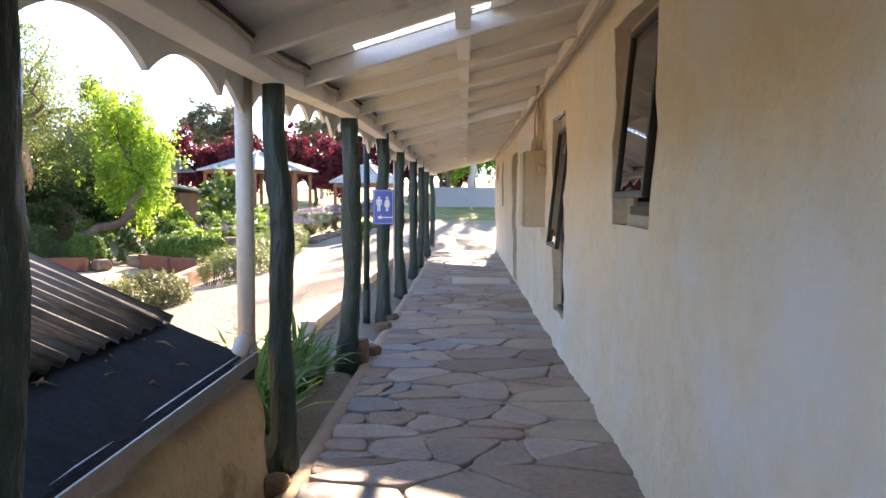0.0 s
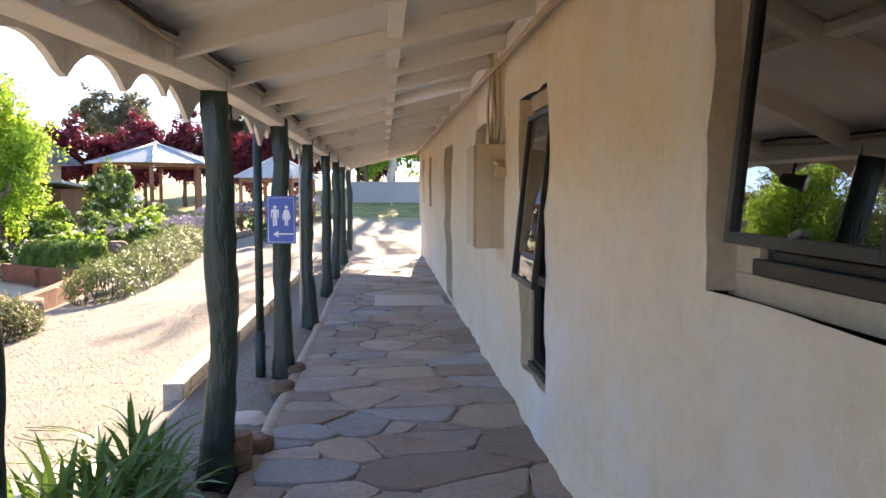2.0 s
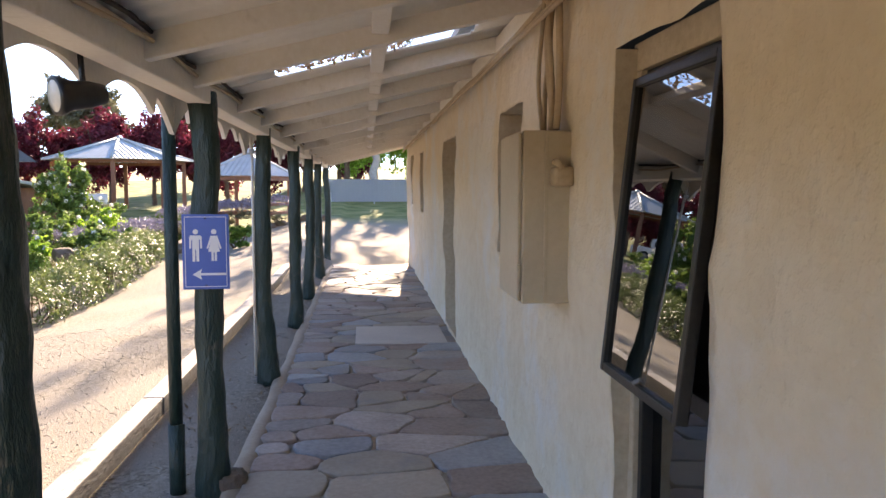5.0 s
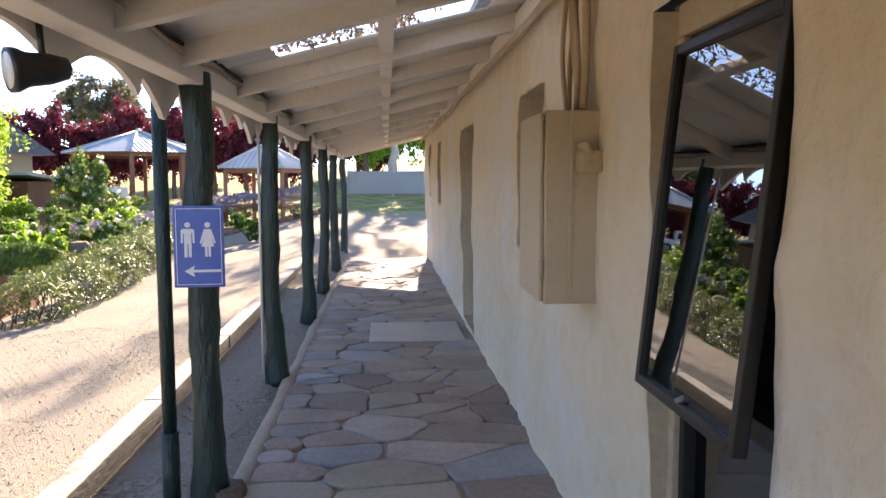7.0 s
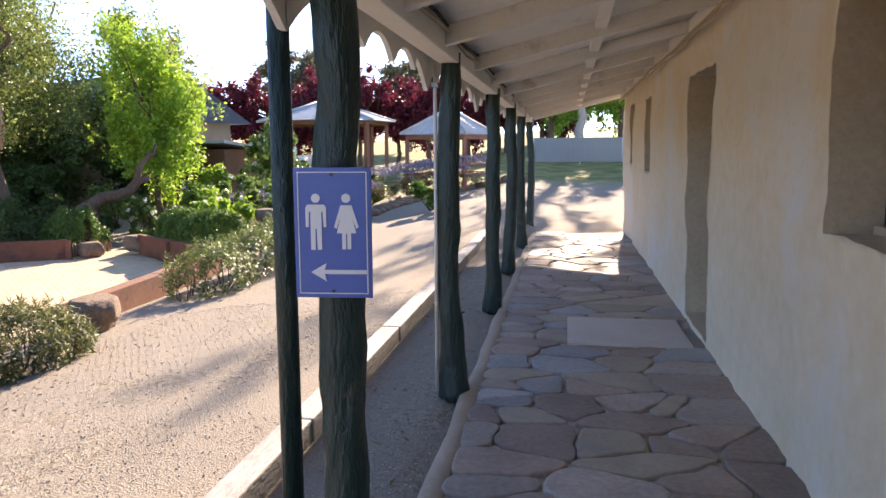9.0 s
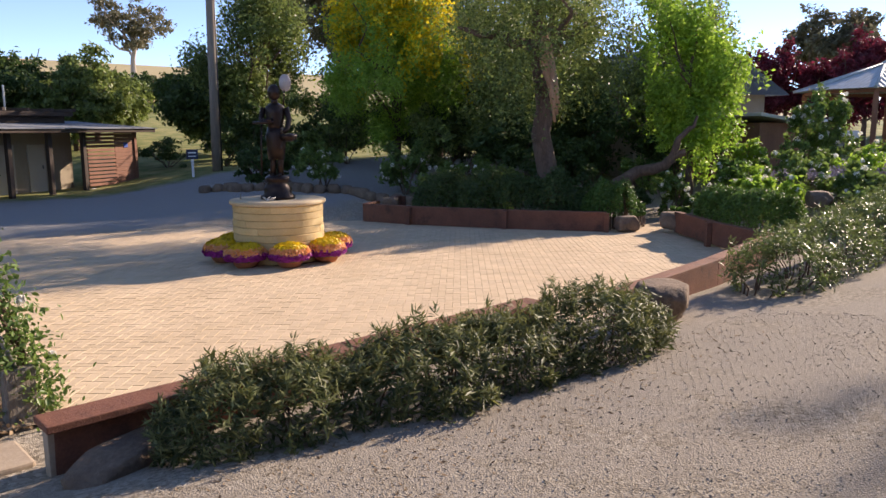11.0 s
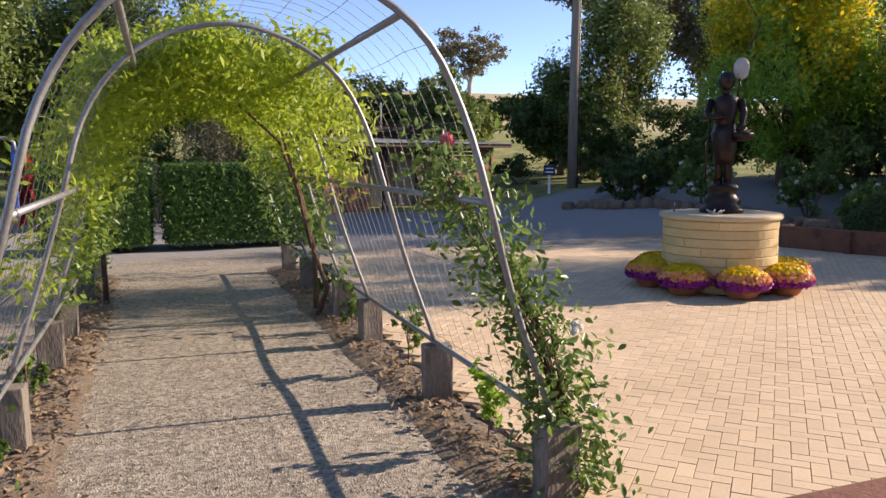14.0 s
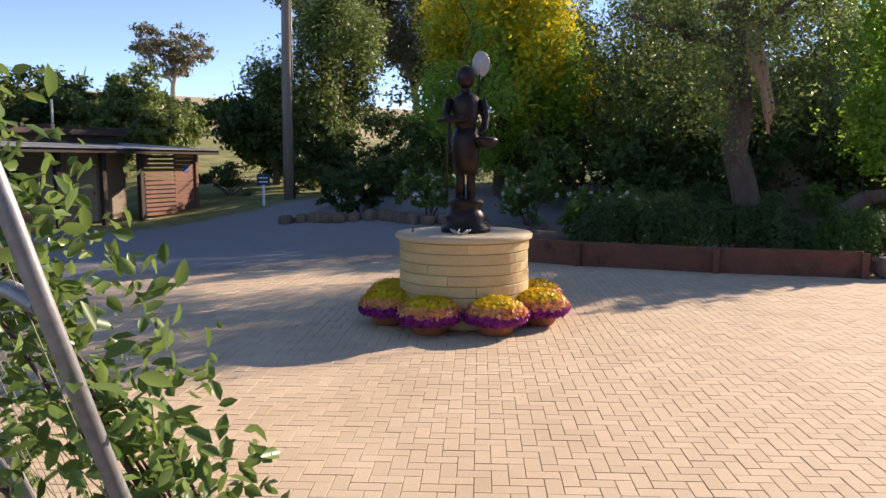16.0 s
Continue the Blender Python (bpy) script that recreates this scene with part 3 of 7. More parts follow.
def build_wall():
    ys = sorted({*[round(START_Y + 0.07 * i, 3) for i in range(int((END_Y - START_Y) / 0.07) + 1)], END_Y})
    zs = sorted({*[round(-0.15 + 0.065 * i, 3) for i in range(43)], TOP})
    for y0, y1, z0, z1, _ in HOLES.values():
        ys = [y for y in ys if min(abs(y - y0), abs(y - y1)) > 0.03] + [y0, y1]
        zs = [z for z in zs if min(abs(z - z0), abs(z - z1)) > 0.03] + [z0, z1]
    ys, zs = sorted(set(ys)), sorted(set(zs))
    bm = bmesh.new()
    vs = {}

    def wobble(y, z):
        """Ragged arrises at the openings."""
        for y0, y1, z0, z1, _ in HOLES.values():
            if y0 - 0.01 <= y <= y1 + 0.01 and z0 - 0.01 <= z <= z1 + 0.01:
                return 0.016 * noise.noise(Vector((y * 4, z * 5, 2))), 0.014 * noise.noise(Vector((y * 5, z * 4, 8)))
        return 0.0, 0.0

    def vert(i, j):
        if (i, j) not in vs:
            dy, dz = wobble(ys[i], zs[j])
            vs[i, j] = bm.verts.new((WX - wall_out(ys[i], zs[j]), ys[i] + dy, zs[j] + dz))
        return vs[i, j]

    def inside(i, j):
        y, z = (ys[i] + ys[i + 1]) / 2, (zs[j] + zs[j + 1]) / 2
        return next((h for h in HOLES.values() if h[0] < y < h[1] and h[2] < z < h[3]), None)

    for i in range(len(ys) - 1):
        for j in range(len(zs) - 1):
            h = inside(i, j)
            if h is None:
                bm.faces.new((vert(i, j), vert(i, j + 1), vert(i + 1, j + 1), vert(i + 1, j))).smooth = True
                continue
            y0, y1, z0, z1, d = h
            cy, cz = (y0 + y1) / 2, (z0 + z1) / 2
            for (a, b), edge in (((i, j), (i, j + 1)), abs(ys[i] - y0) < 1e-6), (((i + 1, j + 1), (i + 1, j)), abs(ys[i + 1] - y1) < 1e-6), \
                    (((i + 1, j), (i, j)), abs(zs[j] - z0) < 1e-6), (((i, j + 1), (i + 1, j + 1)), abs(zs[j + 1] - z1) < 1e-6):
                if edge:
                    p, q = vert(*a), vert(*b)
                    ring = []
                    for v in (q, p):
                        ring.append(bm.verts.new((WX + d + 0.12, v.co.y + 0.03 * (1 if v.co.y < cy else -1), v.co.z)))
                    f = bm.faces.new((p, q, ring[0], ring[1]))
                    f.material_index = 1
    # far end and back of the wall
    n = len(zs) - 1
    a, b = vert(len(ys) - 1, 0), vert(len(ys) - 1, n)
    c, d = bm.verts.new((WX + 4.2, END_Y, TOP)), bm.verts.new((WX + 4.2, END_Y, -0.15))
    bm.faces.new([vert(len(ys) - 1, k) for k in range(n + 1)] + [c, d])
    return tagged(part("wall_house", bm, [PLASTER, REVEAL]), "uneven cream limewashed plaster wall of the cottage", "wall", kind="structure")


wall = build_wall()
# solid block behind the openings; the room's shade is painted in its dark colour
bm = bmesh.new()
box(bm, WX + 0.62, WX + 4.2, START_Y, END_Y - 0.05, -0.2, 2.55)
tagged(part("wall_inner", bm, ROOMSHADE), "dark-coloured block standing in for the unlit room behind the window openings", "wall", kind="structure")
bm = bmesh.new()
box(bm, WX - 0.02, WX + 4.2, START_Y - 0.4, START_Y, -0.2, TOP)
box(bm, -1.6, WX - 0.02, START_Y - 0.4, START_Y, -0.3, TOP)
tagged(part("wall_south", bm, PLASTER), "plain plaster wall closing the veranda", "wall", kind="structure")

# ---- veranda: posts, beam, rafters, roof ----
PX = -0.92
POSTS = [1.37, 3.56, 5.92, 8.14, 10.42, 12.95, 15.2, 17.6, 20.0]
EAVE, RIDGE = 2.02, 2.50     # underside of the iron at the beam and at the wall


def lift(y):
    """How far the old eave sags or rises from its mean along the veranda."""
    return float(np.interp(y, [1.4, 3.56, 5.92, 8.14, 20.0], [-0.085, -0.06, 0.045, 0.062, 0.062]))


def sag(bm, oy=0.0, full=False):
    """Bends a roof part to the line of the old eave; the wall side stays."""
    long = [e for e in bm.edges if abs(e.verts[0].co.y - e.verts[1].co.y) > 5]
    if long:
        bmesh.ops.subdivide_edges(bm, edges=long, cuts=40)
    for v in bm.verts:
        v.co.z += lift(v.co.y + oy) * (1.0 if full else min(1.1, max(0.0, (WX - v.co.x) / (WX - PX))))
    return bm


def roof_z(x):
    return EAVE + (RIDGE - EAVE) * (x - PX) / (WX - PX)


def build_post(y, k):
    rng = random.Random(k)
    t = thing("veranda_post", "rough tree-trunk post painted dark green beside the stone path", "post", (PX + (0.01 if k > 2 else 0.0), y, -0.08), "veranda posts")
    bm = bmesh.new()
    n, seg, h = 48, 22, 2.04 + lift(y)
    lean, bow = rng.uniform(-0.03, 0.03), rng.uniform(-0.035, 0.035)
    pts, rings = [], []
    for i in range(n):
        u = i / (n - 1)
        pts.append((lean * (u - 1) + bow * math.sin(u * 3.1) + 0.030 * noise.noise(Vector((u * 4, k, 0))), 0.03 * noise.noise(Vector((u * 4, k, 7))), u * h))
    rad0 = (0.077, 0.064, 0.080, 0.075, 0.074)[min(k, 4)]
    rs = [rad0 - 0.012 * i / (n - 1) + 0.020 * max(0, 1 - i / 6) for i in range(n)]
    for ring in tube(bm, pts, rs, seg):
        c = sum((v.co for v in ring), Vector()) / seg
        for v in ring:
            d = v.co - c
            v.co = c + d * (1 + 0.22 * noise.noise(Vector((d.x * 9, d.y * 9, c.z * 2.2 + k * 5))) + 0.20 * max(0.0, noise.noise(Vector((d.x * 14, d.y * 14, c.z * 8 + k))) - 0.1) + 0.13 * noise.noise(Vector((d.x * 34, d.y * 34, c.z * 9 + k))))
    part("trunk", bm, GREENPOST, t)


for k, y in enumerate(POSTS):
    build_post(y, k)

v_roof = thing("veranda_roof", "lean-to veranda roof of white-painted rafters and iron sheets", "roof", (0, 0, 0), kind="structure")
bm = new_box(PX - 0.06, PX + 0.06, START_Y, END_Y + 0.3, 1.90, 2.03, bevel=0.008)
part("eave_beam", sag(bm), WHITE, v_roof)
slope = math.atan2(RIDGE - EAVE, WX - PX)
RAFTERS = [-3.0, -1.9, -0.9, 0.1, 1.08, 2.05, 3.03, 4.01, 5.0, 6.04, 7.0, 7.75, 8.92, 9.94, 11.2, 12.4, 13.6, 14.8, 16.0, 17.4, 18.7, 20.15]
ln = math.hypot(WX - PX, RIDGE - EAVE)
for i, y in enumerate(RAFTERS):
    m = Matrix.Rotation(-slope, 3, "Y")
    bm = new_box((PX + WX) / 2 - ln / 2 - 0.05, (PX + WX) / 2 + ln / 2, y - 0.035, y + 0.035, (EAVE + RIDGE) / 2 - 0.105, (EAVE + RIDGE) / 2 - 0.005, bevel=0.006, rot=m)
    part("rafter", sag(bm), WHITE, v_roof)
bm = new_box(-0.06, 0.02, START_Y, END_Y + 0.2, roof_z(-0.02) - 0.055, roof_z(-0.02) - 0.008, bevel=0.005)
part("purlin", sag(bm), WHITE, v_roof)
bm = new_box(WX - 0.07, WX + 0.02, START_Y, END_Y + 0.2, RIDGE - 0.12, RIDGE - 0.02, bevel=0.01)
part("wall_plate", bm, WHITE, v_roof)

# iron sheets, corrugated along the slope; slits between some let the sky in
SLITS = [(3.76, 3.96, -0.58, 0.12), (8.20, 8.58, -0.58, 0.52), (12.0, 12.04, -0.3, 0.5)]


def sheet(y0, y1, x0, x1):
    bm = bmesh.new()
    n = max(2, int((y1 - y0) / 0.038))
    rows = []
    for x in (x0, (x0 + x1) / 2, x1):
        rows.append([bm.verts.new((x, y0 + (y1 - y0) * i / n, roof_z(x) + 0.009 * math.sin((y0 + (y1 - y0) * i / n) * 2 * math.pi / 0.152) + 0.004 * noise.noise(Vector((x, y0 + i * 0.04, 1))))) for i in range(n + 1)])
    for a, b in zip(rows, rows[1:]):
        for i in range(n):
            bm.faces.new((a[i], b[i], b[i + 1], a[i + 1])).smooth = True
    r = bmesh.ops.extrude_face_region(bm, geom=bm.faces[:])
    for v in r["geom"]:
        if isinstance(v, bmesh.types.BMVert):
            v.co.z += 0.006
    return bm


cuts = sorted({START_Y, END_Y + 0.35, *[s for a in SLITS for s in a[:2]]})
for a, b in zip(cuts, cuts[1:]):
    slit = next((s for s in SLITS if abs(s[0] - a) < 1e-6), None)
    for x0, x1 in ([(PX - 0.22, slit[2]), (slit[3], WX + 0.05)] if slit else [(PX - 0.22, WX + 0.05)]):
        part("iron_sheet", sag(sheet(a, b, x0, x1)), LINING, v_roof)
# slits are broken up by rags of sheet and dry leaves
rng = np.random.default_rng(5)
pts = np.stack([rng.uniform(-0.57, 0.15, 420), rng.uniform(8.19, 8.59, 420), np.zeros(420)], 1)
pts[:, 2] = [roof_z(x) + 0.02 + 0.06 * (WX - x) / (WX - PX) for x in pts[:, 0]]
tagged(leaves("leaf_litter", pts, 0.022, DRYLEAF, aspect=0.3), "dry leaves caught in a roof slit", "litter", kind="stuff")

# house roof above the veranda
bm = bmesh.new()
q = [bm.verts.new(p) for p in ((WX - 0.25, START_Y, 2.60), (WX - 0.25, END_Y + 0.3, 2.60), (WX + 4.4, END_Y + 0.3, 4.6), (WX + 4.4, START_Y, 4.6))]
bm.faces.new(q)
r = bmesh.ops.extrude_face_region(bm, geom=bm.faces[:])
for v in r["geom"]:
    if isinstance(v, bmesh.types.BMVert):
        v.co.z += 0.06
tagged(part("roof", bm, IRON), "grey iron roof of the cottage", "roof", kind="structure")


def build_valance(y0, y1):
    """A scalloped board under the eave between two posts: a deep curve down to each post, small points between."""
    bm = bmesh.new()
    n = 44
    L = y1 - y0
    top, bot = [], []
    for i in range(n + 1):
        u = i / n
        s = u * L
        e = min(s, L - s)
        z = 1.93 - 0.17 * max(0.0, 1 - e / 0.40) ** 1.7
        k = max(1, round((L - 0.7) / 0.62))
        if e > 0.33:
            w = ((s - 0.33) / (L - 0.66) * k) % 1.0
            z = 1.93 - 0.11 * abs(2 * w - 1) ** 2.2
        z = min(z, 1.93)
        top.append((y0 + s, 2.03))
        bot.append((y0 + s, z - 0.02))
    rows = []
    for x in (-1.075, -1.05):
        rows.append(([bm.verts.new((x, y, z)) for y, z in top], [bm.verts.new((x, y, z)) for y, z in bot]))
    (t0, b0), (t1, b1) = rows
    for i in range(n):
        bm.faces.new((t0[i], b0[i], b0[i + 1], t0[i + 1]))
        bm.faces.new((t1[i + 1], b1[i + 1], b1[i], t1[i]))
        bm.faces.new((b0[i], b1[i], b1[i + 1], b0[i + 1]))
        bm.faces.new((t0[i + 1], t1[i + 1], t1[i], t0[i]))
    bm.faces.new((t0[0], t1[0], b1[0], b0[0]))
    bm.faces.new((b0[n], b1[n], t1[n], t0[n]))
    part("valance_board", sag(bm), WHITE, v_roof, "scalloped white valance board")


for y0, y1 in zip([-0.8] + POSTS, POSTS):
    build_valance(y0 + 0.005, y1 - 0.005)
bm = new_box(-1.16, -1.08, START_Y, END_Y + 0.3, 1.95, 2.02, bevel=0.01)
part("gutter", sag(bm), GUTTER, v_roof)

# ---- veranda floor ----
bm = bmesh.new()
box(bm, -0.80, WX + 0.1, START_Y, 21.2, -0.30, -0.028)
veranda_floor = tagged(part("floor", bm, MORTAR), "crazy-paved sandstone veranda floor with mortar joints", "floor", kind="structure")


# ---- windows and door of the cottage ----
def frame_bars(bm, y0, y1, z0, z1, x0, x1, w, bevel=0.004):
    for a in ((y0, y0 + w, z0, z1), (y1 - w, y1, z0, z1), (y0 + w, y1 - w, z0, z0 + w), (y0 + w, y1 - w, z1 - w, z1)):
        box(bm, x0, x1, *a, bevel=bevel)


def build_window(name, label, sash=None, lower=None, inset=(0.045, 0.045, 0.02, 0.02)):
    """sash: (z of its foot, degrees it stands open); lower: a fixed light under it; inset: plaster left bare at the near, far, low and high edges."""
    y0, y1, z0, z1, d = HOLES[name]
    y0, y1 = y0 + inset[0], y1 - inset[1]
    t = thing(name, label, "window", (WX + d, (y0 + y1) / 2, z0 + inset[2]), kind="structure")
    hw = (y1 - y0) / 2
    h = z1 - z0 - inset[2] - inset[3]
    bm = bmesh.new()
    frame_bars(bm, -hw, hw, 0, h, -0.03, 0.05, 0.034)
    if lower:
        box(bm, -0.03, 0.05, -hw, hw, lower - 0.03, lower + 0.03, bevel=0.004)
    part("window_frame", bm, DARKFRAME, t)
    if max(inset) > 0.06:
        bm = bmesh.new()
        for a in ((-hw - inset[0] - 0.03, hw + inset[1] + 0.03, -inset[2] - 0.03, -0.032), (-hw - inset[0] - 0.03, hw + inset[1] + 0.03, h + 0.001, h + inset[3] + 0.03), (hw + 0.001, hw + inset[1] + 0.03, -0.032, h + 0.001)):
            if a[1] - a[0] > 0.04 and a[3] - a[2] > 0.04:
                box(bm, -0.05, 0.10, *a, bevel=0.006)
        part("plaster_rebate", bm, REVEAL, t)
    bm = new_box(-0.06, 0.06, -hw - 0.02, hw + 0.02, -0.03, 0.012, bevel=0.005)
    part("window_sill", bm, DARKFRAME if sash else REVEAL, t)
    if lower:
        part("pane", new_box(0.008, 0.013, -hw + 0.04, hw - 0.04, 0.04, lower - 0.03), GLASS, t).visible_shadow = False
    if sash:
        foot, deg = sash
        sh = h - 0.035
        hang = pose(-0.065, 0, sh, 0, deg, 0)
        ln2 = sh - foot
        bm = bmesh.new()
        frame_bars(bm, -hw + 0.012, hw - 0.012, -ln2, 0, -0.018, 0.018, 0.030)
        fr = part("sash_frame", bm, DARKFRAME, t)
        fr.matrix_local = hang
        pn = part("pane", new_box(-0.003, 0.003, -hw + 0.038, hw - 0.038, -ln2 + 0.026, -0.026), GLASS, t)
        pn.matrix_local = hang
        pn.visible_shadow = False
        bm = new_tube([(-0.02, 0.0, -ln2 + 0.03), (0.03, 0, -ln2 + 0.06), (0.06, 0, -ln2 + 0.05)], 0.009, 8)
        hd = part("window_catch", bm, GUTTER, t)
        hd.matrix_local = hang
    else:
        part("pane", new_box(0.008, 0.013, -hw + 0.04, hw - 0.04, 0.04, h - 0.04), GLASS, t).visible_shadow = False


build_window("window_1", "black awning window standing open in a plaster reveal", sash=(0.05, 5), inset=(0.03, 0.14, 0.07, 0.02))
build_window("window_2", "tall black awning window pushed open above a fixed pane", sash=(0.55, 5.6), lower=0.55, inset=(0.03, 0.045, 0.02, 0.07))
build_window("window_3", "small dark window deep in a plaster reveal")
build_window("window_4", "small dark window in a plaster reveal")
build_window("window_5", "small dark window in a plaster reveal")
y0, y1, z0, z1, d = HOLES["door_1"]
t = thing("door_1", "dark timber door set deep in the plaster wall", "door", (WX + d, (y0 + y1) / 2, z0), kind="structure")
bm = bmesh.new()
for k in range(5):
    w = (y1 - y0 - 0.14) / 5
    box(bm, 0, 0.04, -(y1 - y0) / 2 + 0.07 + k * w + 0.002, -(y1 - y0) / 2 + 0.07 + (k + 1) * w - 0.002, 0.02, z1 - z0 - 0.06, bevel=0.004)
part("door_leaf", bm, DARKTIMBER, t)
part("door_frame", (lambda b: (frame_bars(b, -(y1 - y0) / 2, (y1 - y0) / 2, 0, z1 - z0, -0.03, 0.05, 0.065), b)[1])(bmesh.new()), WHITE, t)
part("door_handle", new_tube([(-0.005, 0.38, 0.95), (-0.05, 0.38, 0.95), (-0.05, 0.30, 0.95)], 0.009, 8), GUTTER, t)

# ---- meter box, conduits ----
mb = thing("meter_box", "tall beige steel meter box fixed to the plaster wall", "meter box", (WX, 7.38, 1.04))
part("body", new_box(-0.21, 0.05, 0, 0.44, 0, 0.75, bevel=0.008), METERBOX, mb)
part("door", new_box(-0.228, -0.212, 0.012, 0.43, 0.012, 0.738, bevel=0.005), METERBOX, mb)
part("seam", new_box(-0.115, -0.100, -0.006, 0.002, 0.004, 0.746, bevel=0.002), METERBOX, mb)
for z in (0.10, 0.64):
    part("hinge", new_tube([(-0.222, 0.004, z), (-0.222, 0.004, z + 0.07)], 0.009, 8), METERBOX, mb)
bm = bmesh.new()
box(bm, -0.055, 0.035, -0.055, 0.055, -0.05, 0.035, bevel=0.018)
tube(bm, [(-0.02, -0.05, 0.02), (-0.035, -0.03, 0.055), (-0.035, 0.03, 0.055), (-0.02, 0.05, 0.02)], 0.016, 8)
hood = part("wall_bell", bm, CABLE, None, smooth=True)
hood.location = (WX - 0.035, 7.36, 1.60)
tagged(hood, "small beige bell housing fixed beside the meter box", "bell")

cb = thing("conduit_bundle", "cream-painted electrical conduits running down the wall", "cable", (WX, 7.5, 1.80))
for k, (dx, dy, r) in enumerate(((-0.05, -0.06, 0.016), (-0.07, -0.01, 0.013), (-0.05, 0.04, 0.019), (-0.09, 0.05, 0.010), (-0.055, 0.09, 0.012))):
    pts = [(dx + 0.012 * math.sin(k + u * 5), dy + 0.10 * u * u * (k - 1.5) * 0.35 + 0.015 * math.sin(k * 2 + u * 6), u * 0.66) for u in [i / 9 for i in range(10)]]
    pts += [(pts[-1][0] + 0.0, pts[-1][1] + 0.06 * (1 if k % 2 else -1), 0.67), (pts[-1][0], pts[-1][1] + 0.35 * (1 if k % 2 else -1), 0.655)]
    part("conduit", new_tube(pts, r, 8), CABLE, cb)
cl = thing("cable_run", "sagging painted cables along the top of the wall", "cable", (WX, 0, 2.35))
for k in range(4):
    pts = []
    for i in range(90):
        y = START_Y + 0.3 + i * 0.265
        pts.append((-0.045 - 0.022 * k - 0.02 * noise.noise(Vector((y * 0.9, k, 1))), y, 0.045 - 0.035 * k + 0.035 * noise.noise(Vector((y * 0.7, k * 3, 4)))))
    part("cable", new_tube(pts, 0.008 + 0.004 * (k % 2), 6), CABLE, cl)
# cable along the eave beam
cl = thing("eave_cable", "white-painted cable clipped along the eave beam", "cable", (PX + 0.07, 0, 2.0))
for k in range(2):
    part("cable", sag(new_tube([(0.01 + 0.012 * math.sin(i + k), START_Y + 0.3 + i * 0.4, 0.035 * k - 0.01 + 0.012 * math.sin(i * 1.7 + k)) for i in range(60)], 0.009, 6), full=True), (CABLE, DARKTIMBER)[k], cl)


# ---- toilet sign on its post ----
def build_sign():
    t = thing("toilet_sign", "blue sign with white man and woman figures and an arrow", "sign", (PX + 0.035, 8.02, 1.035), rz=4)
    w, h = 0.225, 0.375
    part("panel", new_box(-w / 2, w / 2, 0.0, 0.008, 0, h, bevel=0.003), SIGNBLUE, t)
    bm = bmesh.new()
    m = 0.012
    for a in ((-w / 2 + m, w / 2 - m, m, m + 0.003), (-w / 2 + m, w / 2 - m, h - m - 0.003, h - m), (-w / 2 + m, -w / 2 + m + 0.003, m + 0.003, h - m - 0.003), (w / 2 - m - 0.003, w / 2 - m, m + 0.003, h - m - 0.003)):
        box(bm, a[0], a[1], -0.0025, -0.0005, a[2], a[3])
    part("border", bm, SIGNWHITE, t)

    def plate(outline):
        b = bmesh.new()
        f = b.faces.new([b.verts.new((x, -0.001, z)) for x, z in outline])
        r = bmesh.ops.extrude_face_region(b, geom=[f])
        for v in r["geom"]:
            if isinstance(v, bmesh.types.BMVert):
                v.co.y -= 0.002
        return b

    for cx, woman in ((-0.048, False), (0.040, True)):
        part("pictogram_head", plate([(cx + 0.013 * math.cos(a), 0.288 + 0.013 * math.sin(a)) for a in [k * math.pi / 8 for k in range(16)]]), SIGNWHITE, t)
        if woman:
            pts = [(-0.016, 0.268), (0.016, 0.268), (0.036, 0.205), (0.028, 0.201), (0.016, 0.236), (0.028, 0.188), (0.013, 0.188), (0.013, 0.142), (0.002, 0.142), (0.002, 0.186), (-0.002, 0.186), (-0.002, 0.142), (-0.013, 0.142), (-0.013, 0.188), (-0.028, 0.188), (-0.016, 0.236), (-0.028, 0.201), (-0.036, 0.205)]
        else:
            pts = [(-0.024, 0.270), (0.024, 0.270), (0.030, 0.262), (0.030, 0.205), (0.022, 0.205), (0.020, 0.250), (0.016, 0.250), (0.016, 0.140), (0.003, 0.140), (0.002, 0.200), (-0.002, 0.200), (-0.003, 0.140), (-0.016, 0.140), (-0.016, 0.250), (-0.020, 0.250), (-0.022, 0.205), (-0.030, 0.205), (-0.030, 0.262)]
        part("pictogram_body", plate([(cx + x, z) for x, z in pts]), SIGNWHITE, t)
    part("arrow", plate([(-0.066, 0.075), (-0.020, 0.102), (-0.026, 0.082), (0.096, 0.082), (0.096, 0.070), (-0.026, 0.070), (-0.020, 0.048)]), SIGNWHITE, t)
    for z in (0.355, 0.02):
        part("screw", new_tube([(0, -0.002, z), (0, -0.005, z)], 0.005, 8), BLACK, t)


build_sign()

# ---- pipes at the posts ----
t = thing("downpipe", "cream plastic downpipe beside the dark post", "downpipe", (-1.06, 3.56, -0.2))
part("pipe", new_tube([(0, 0, 0.72), (0, 0, 1.4), (-0.005, 0, 2.18)], 0.043, 20), PVC, t)
part("lower_pipe", new_tube([(0, 0, 0), (0, 0, 0.72)], 0.040, 16), BLACK, t)
part("collar", new_tube([(0, 0, 0.70), (0, 0, 0.80)], 0.050, 20), PVC, t)
part("elbow", new_tube([(0, 0, 0.82), (0.0, -0.05, 0.815), (0.0, -0.14, 0.76), (-0.01, -0.17, 0.74), (-0.015, -0.26, 0.735)], 0.041, 16), PVC, t)
t = thing("downpipe", "dark green steel downpipe beside the sign post", "downpipe", (-1.085, 8.16, -0.15))
part("pipe", new_tube([(0, 0, 0.40), (0, 0, 2.12)], 0.034, 16), GREENPOST, t)
part("lower_pipe", new_tube([(0, 0, 0), (0, 0, 0.46)], 0.042, 16), GREENPOST, t)
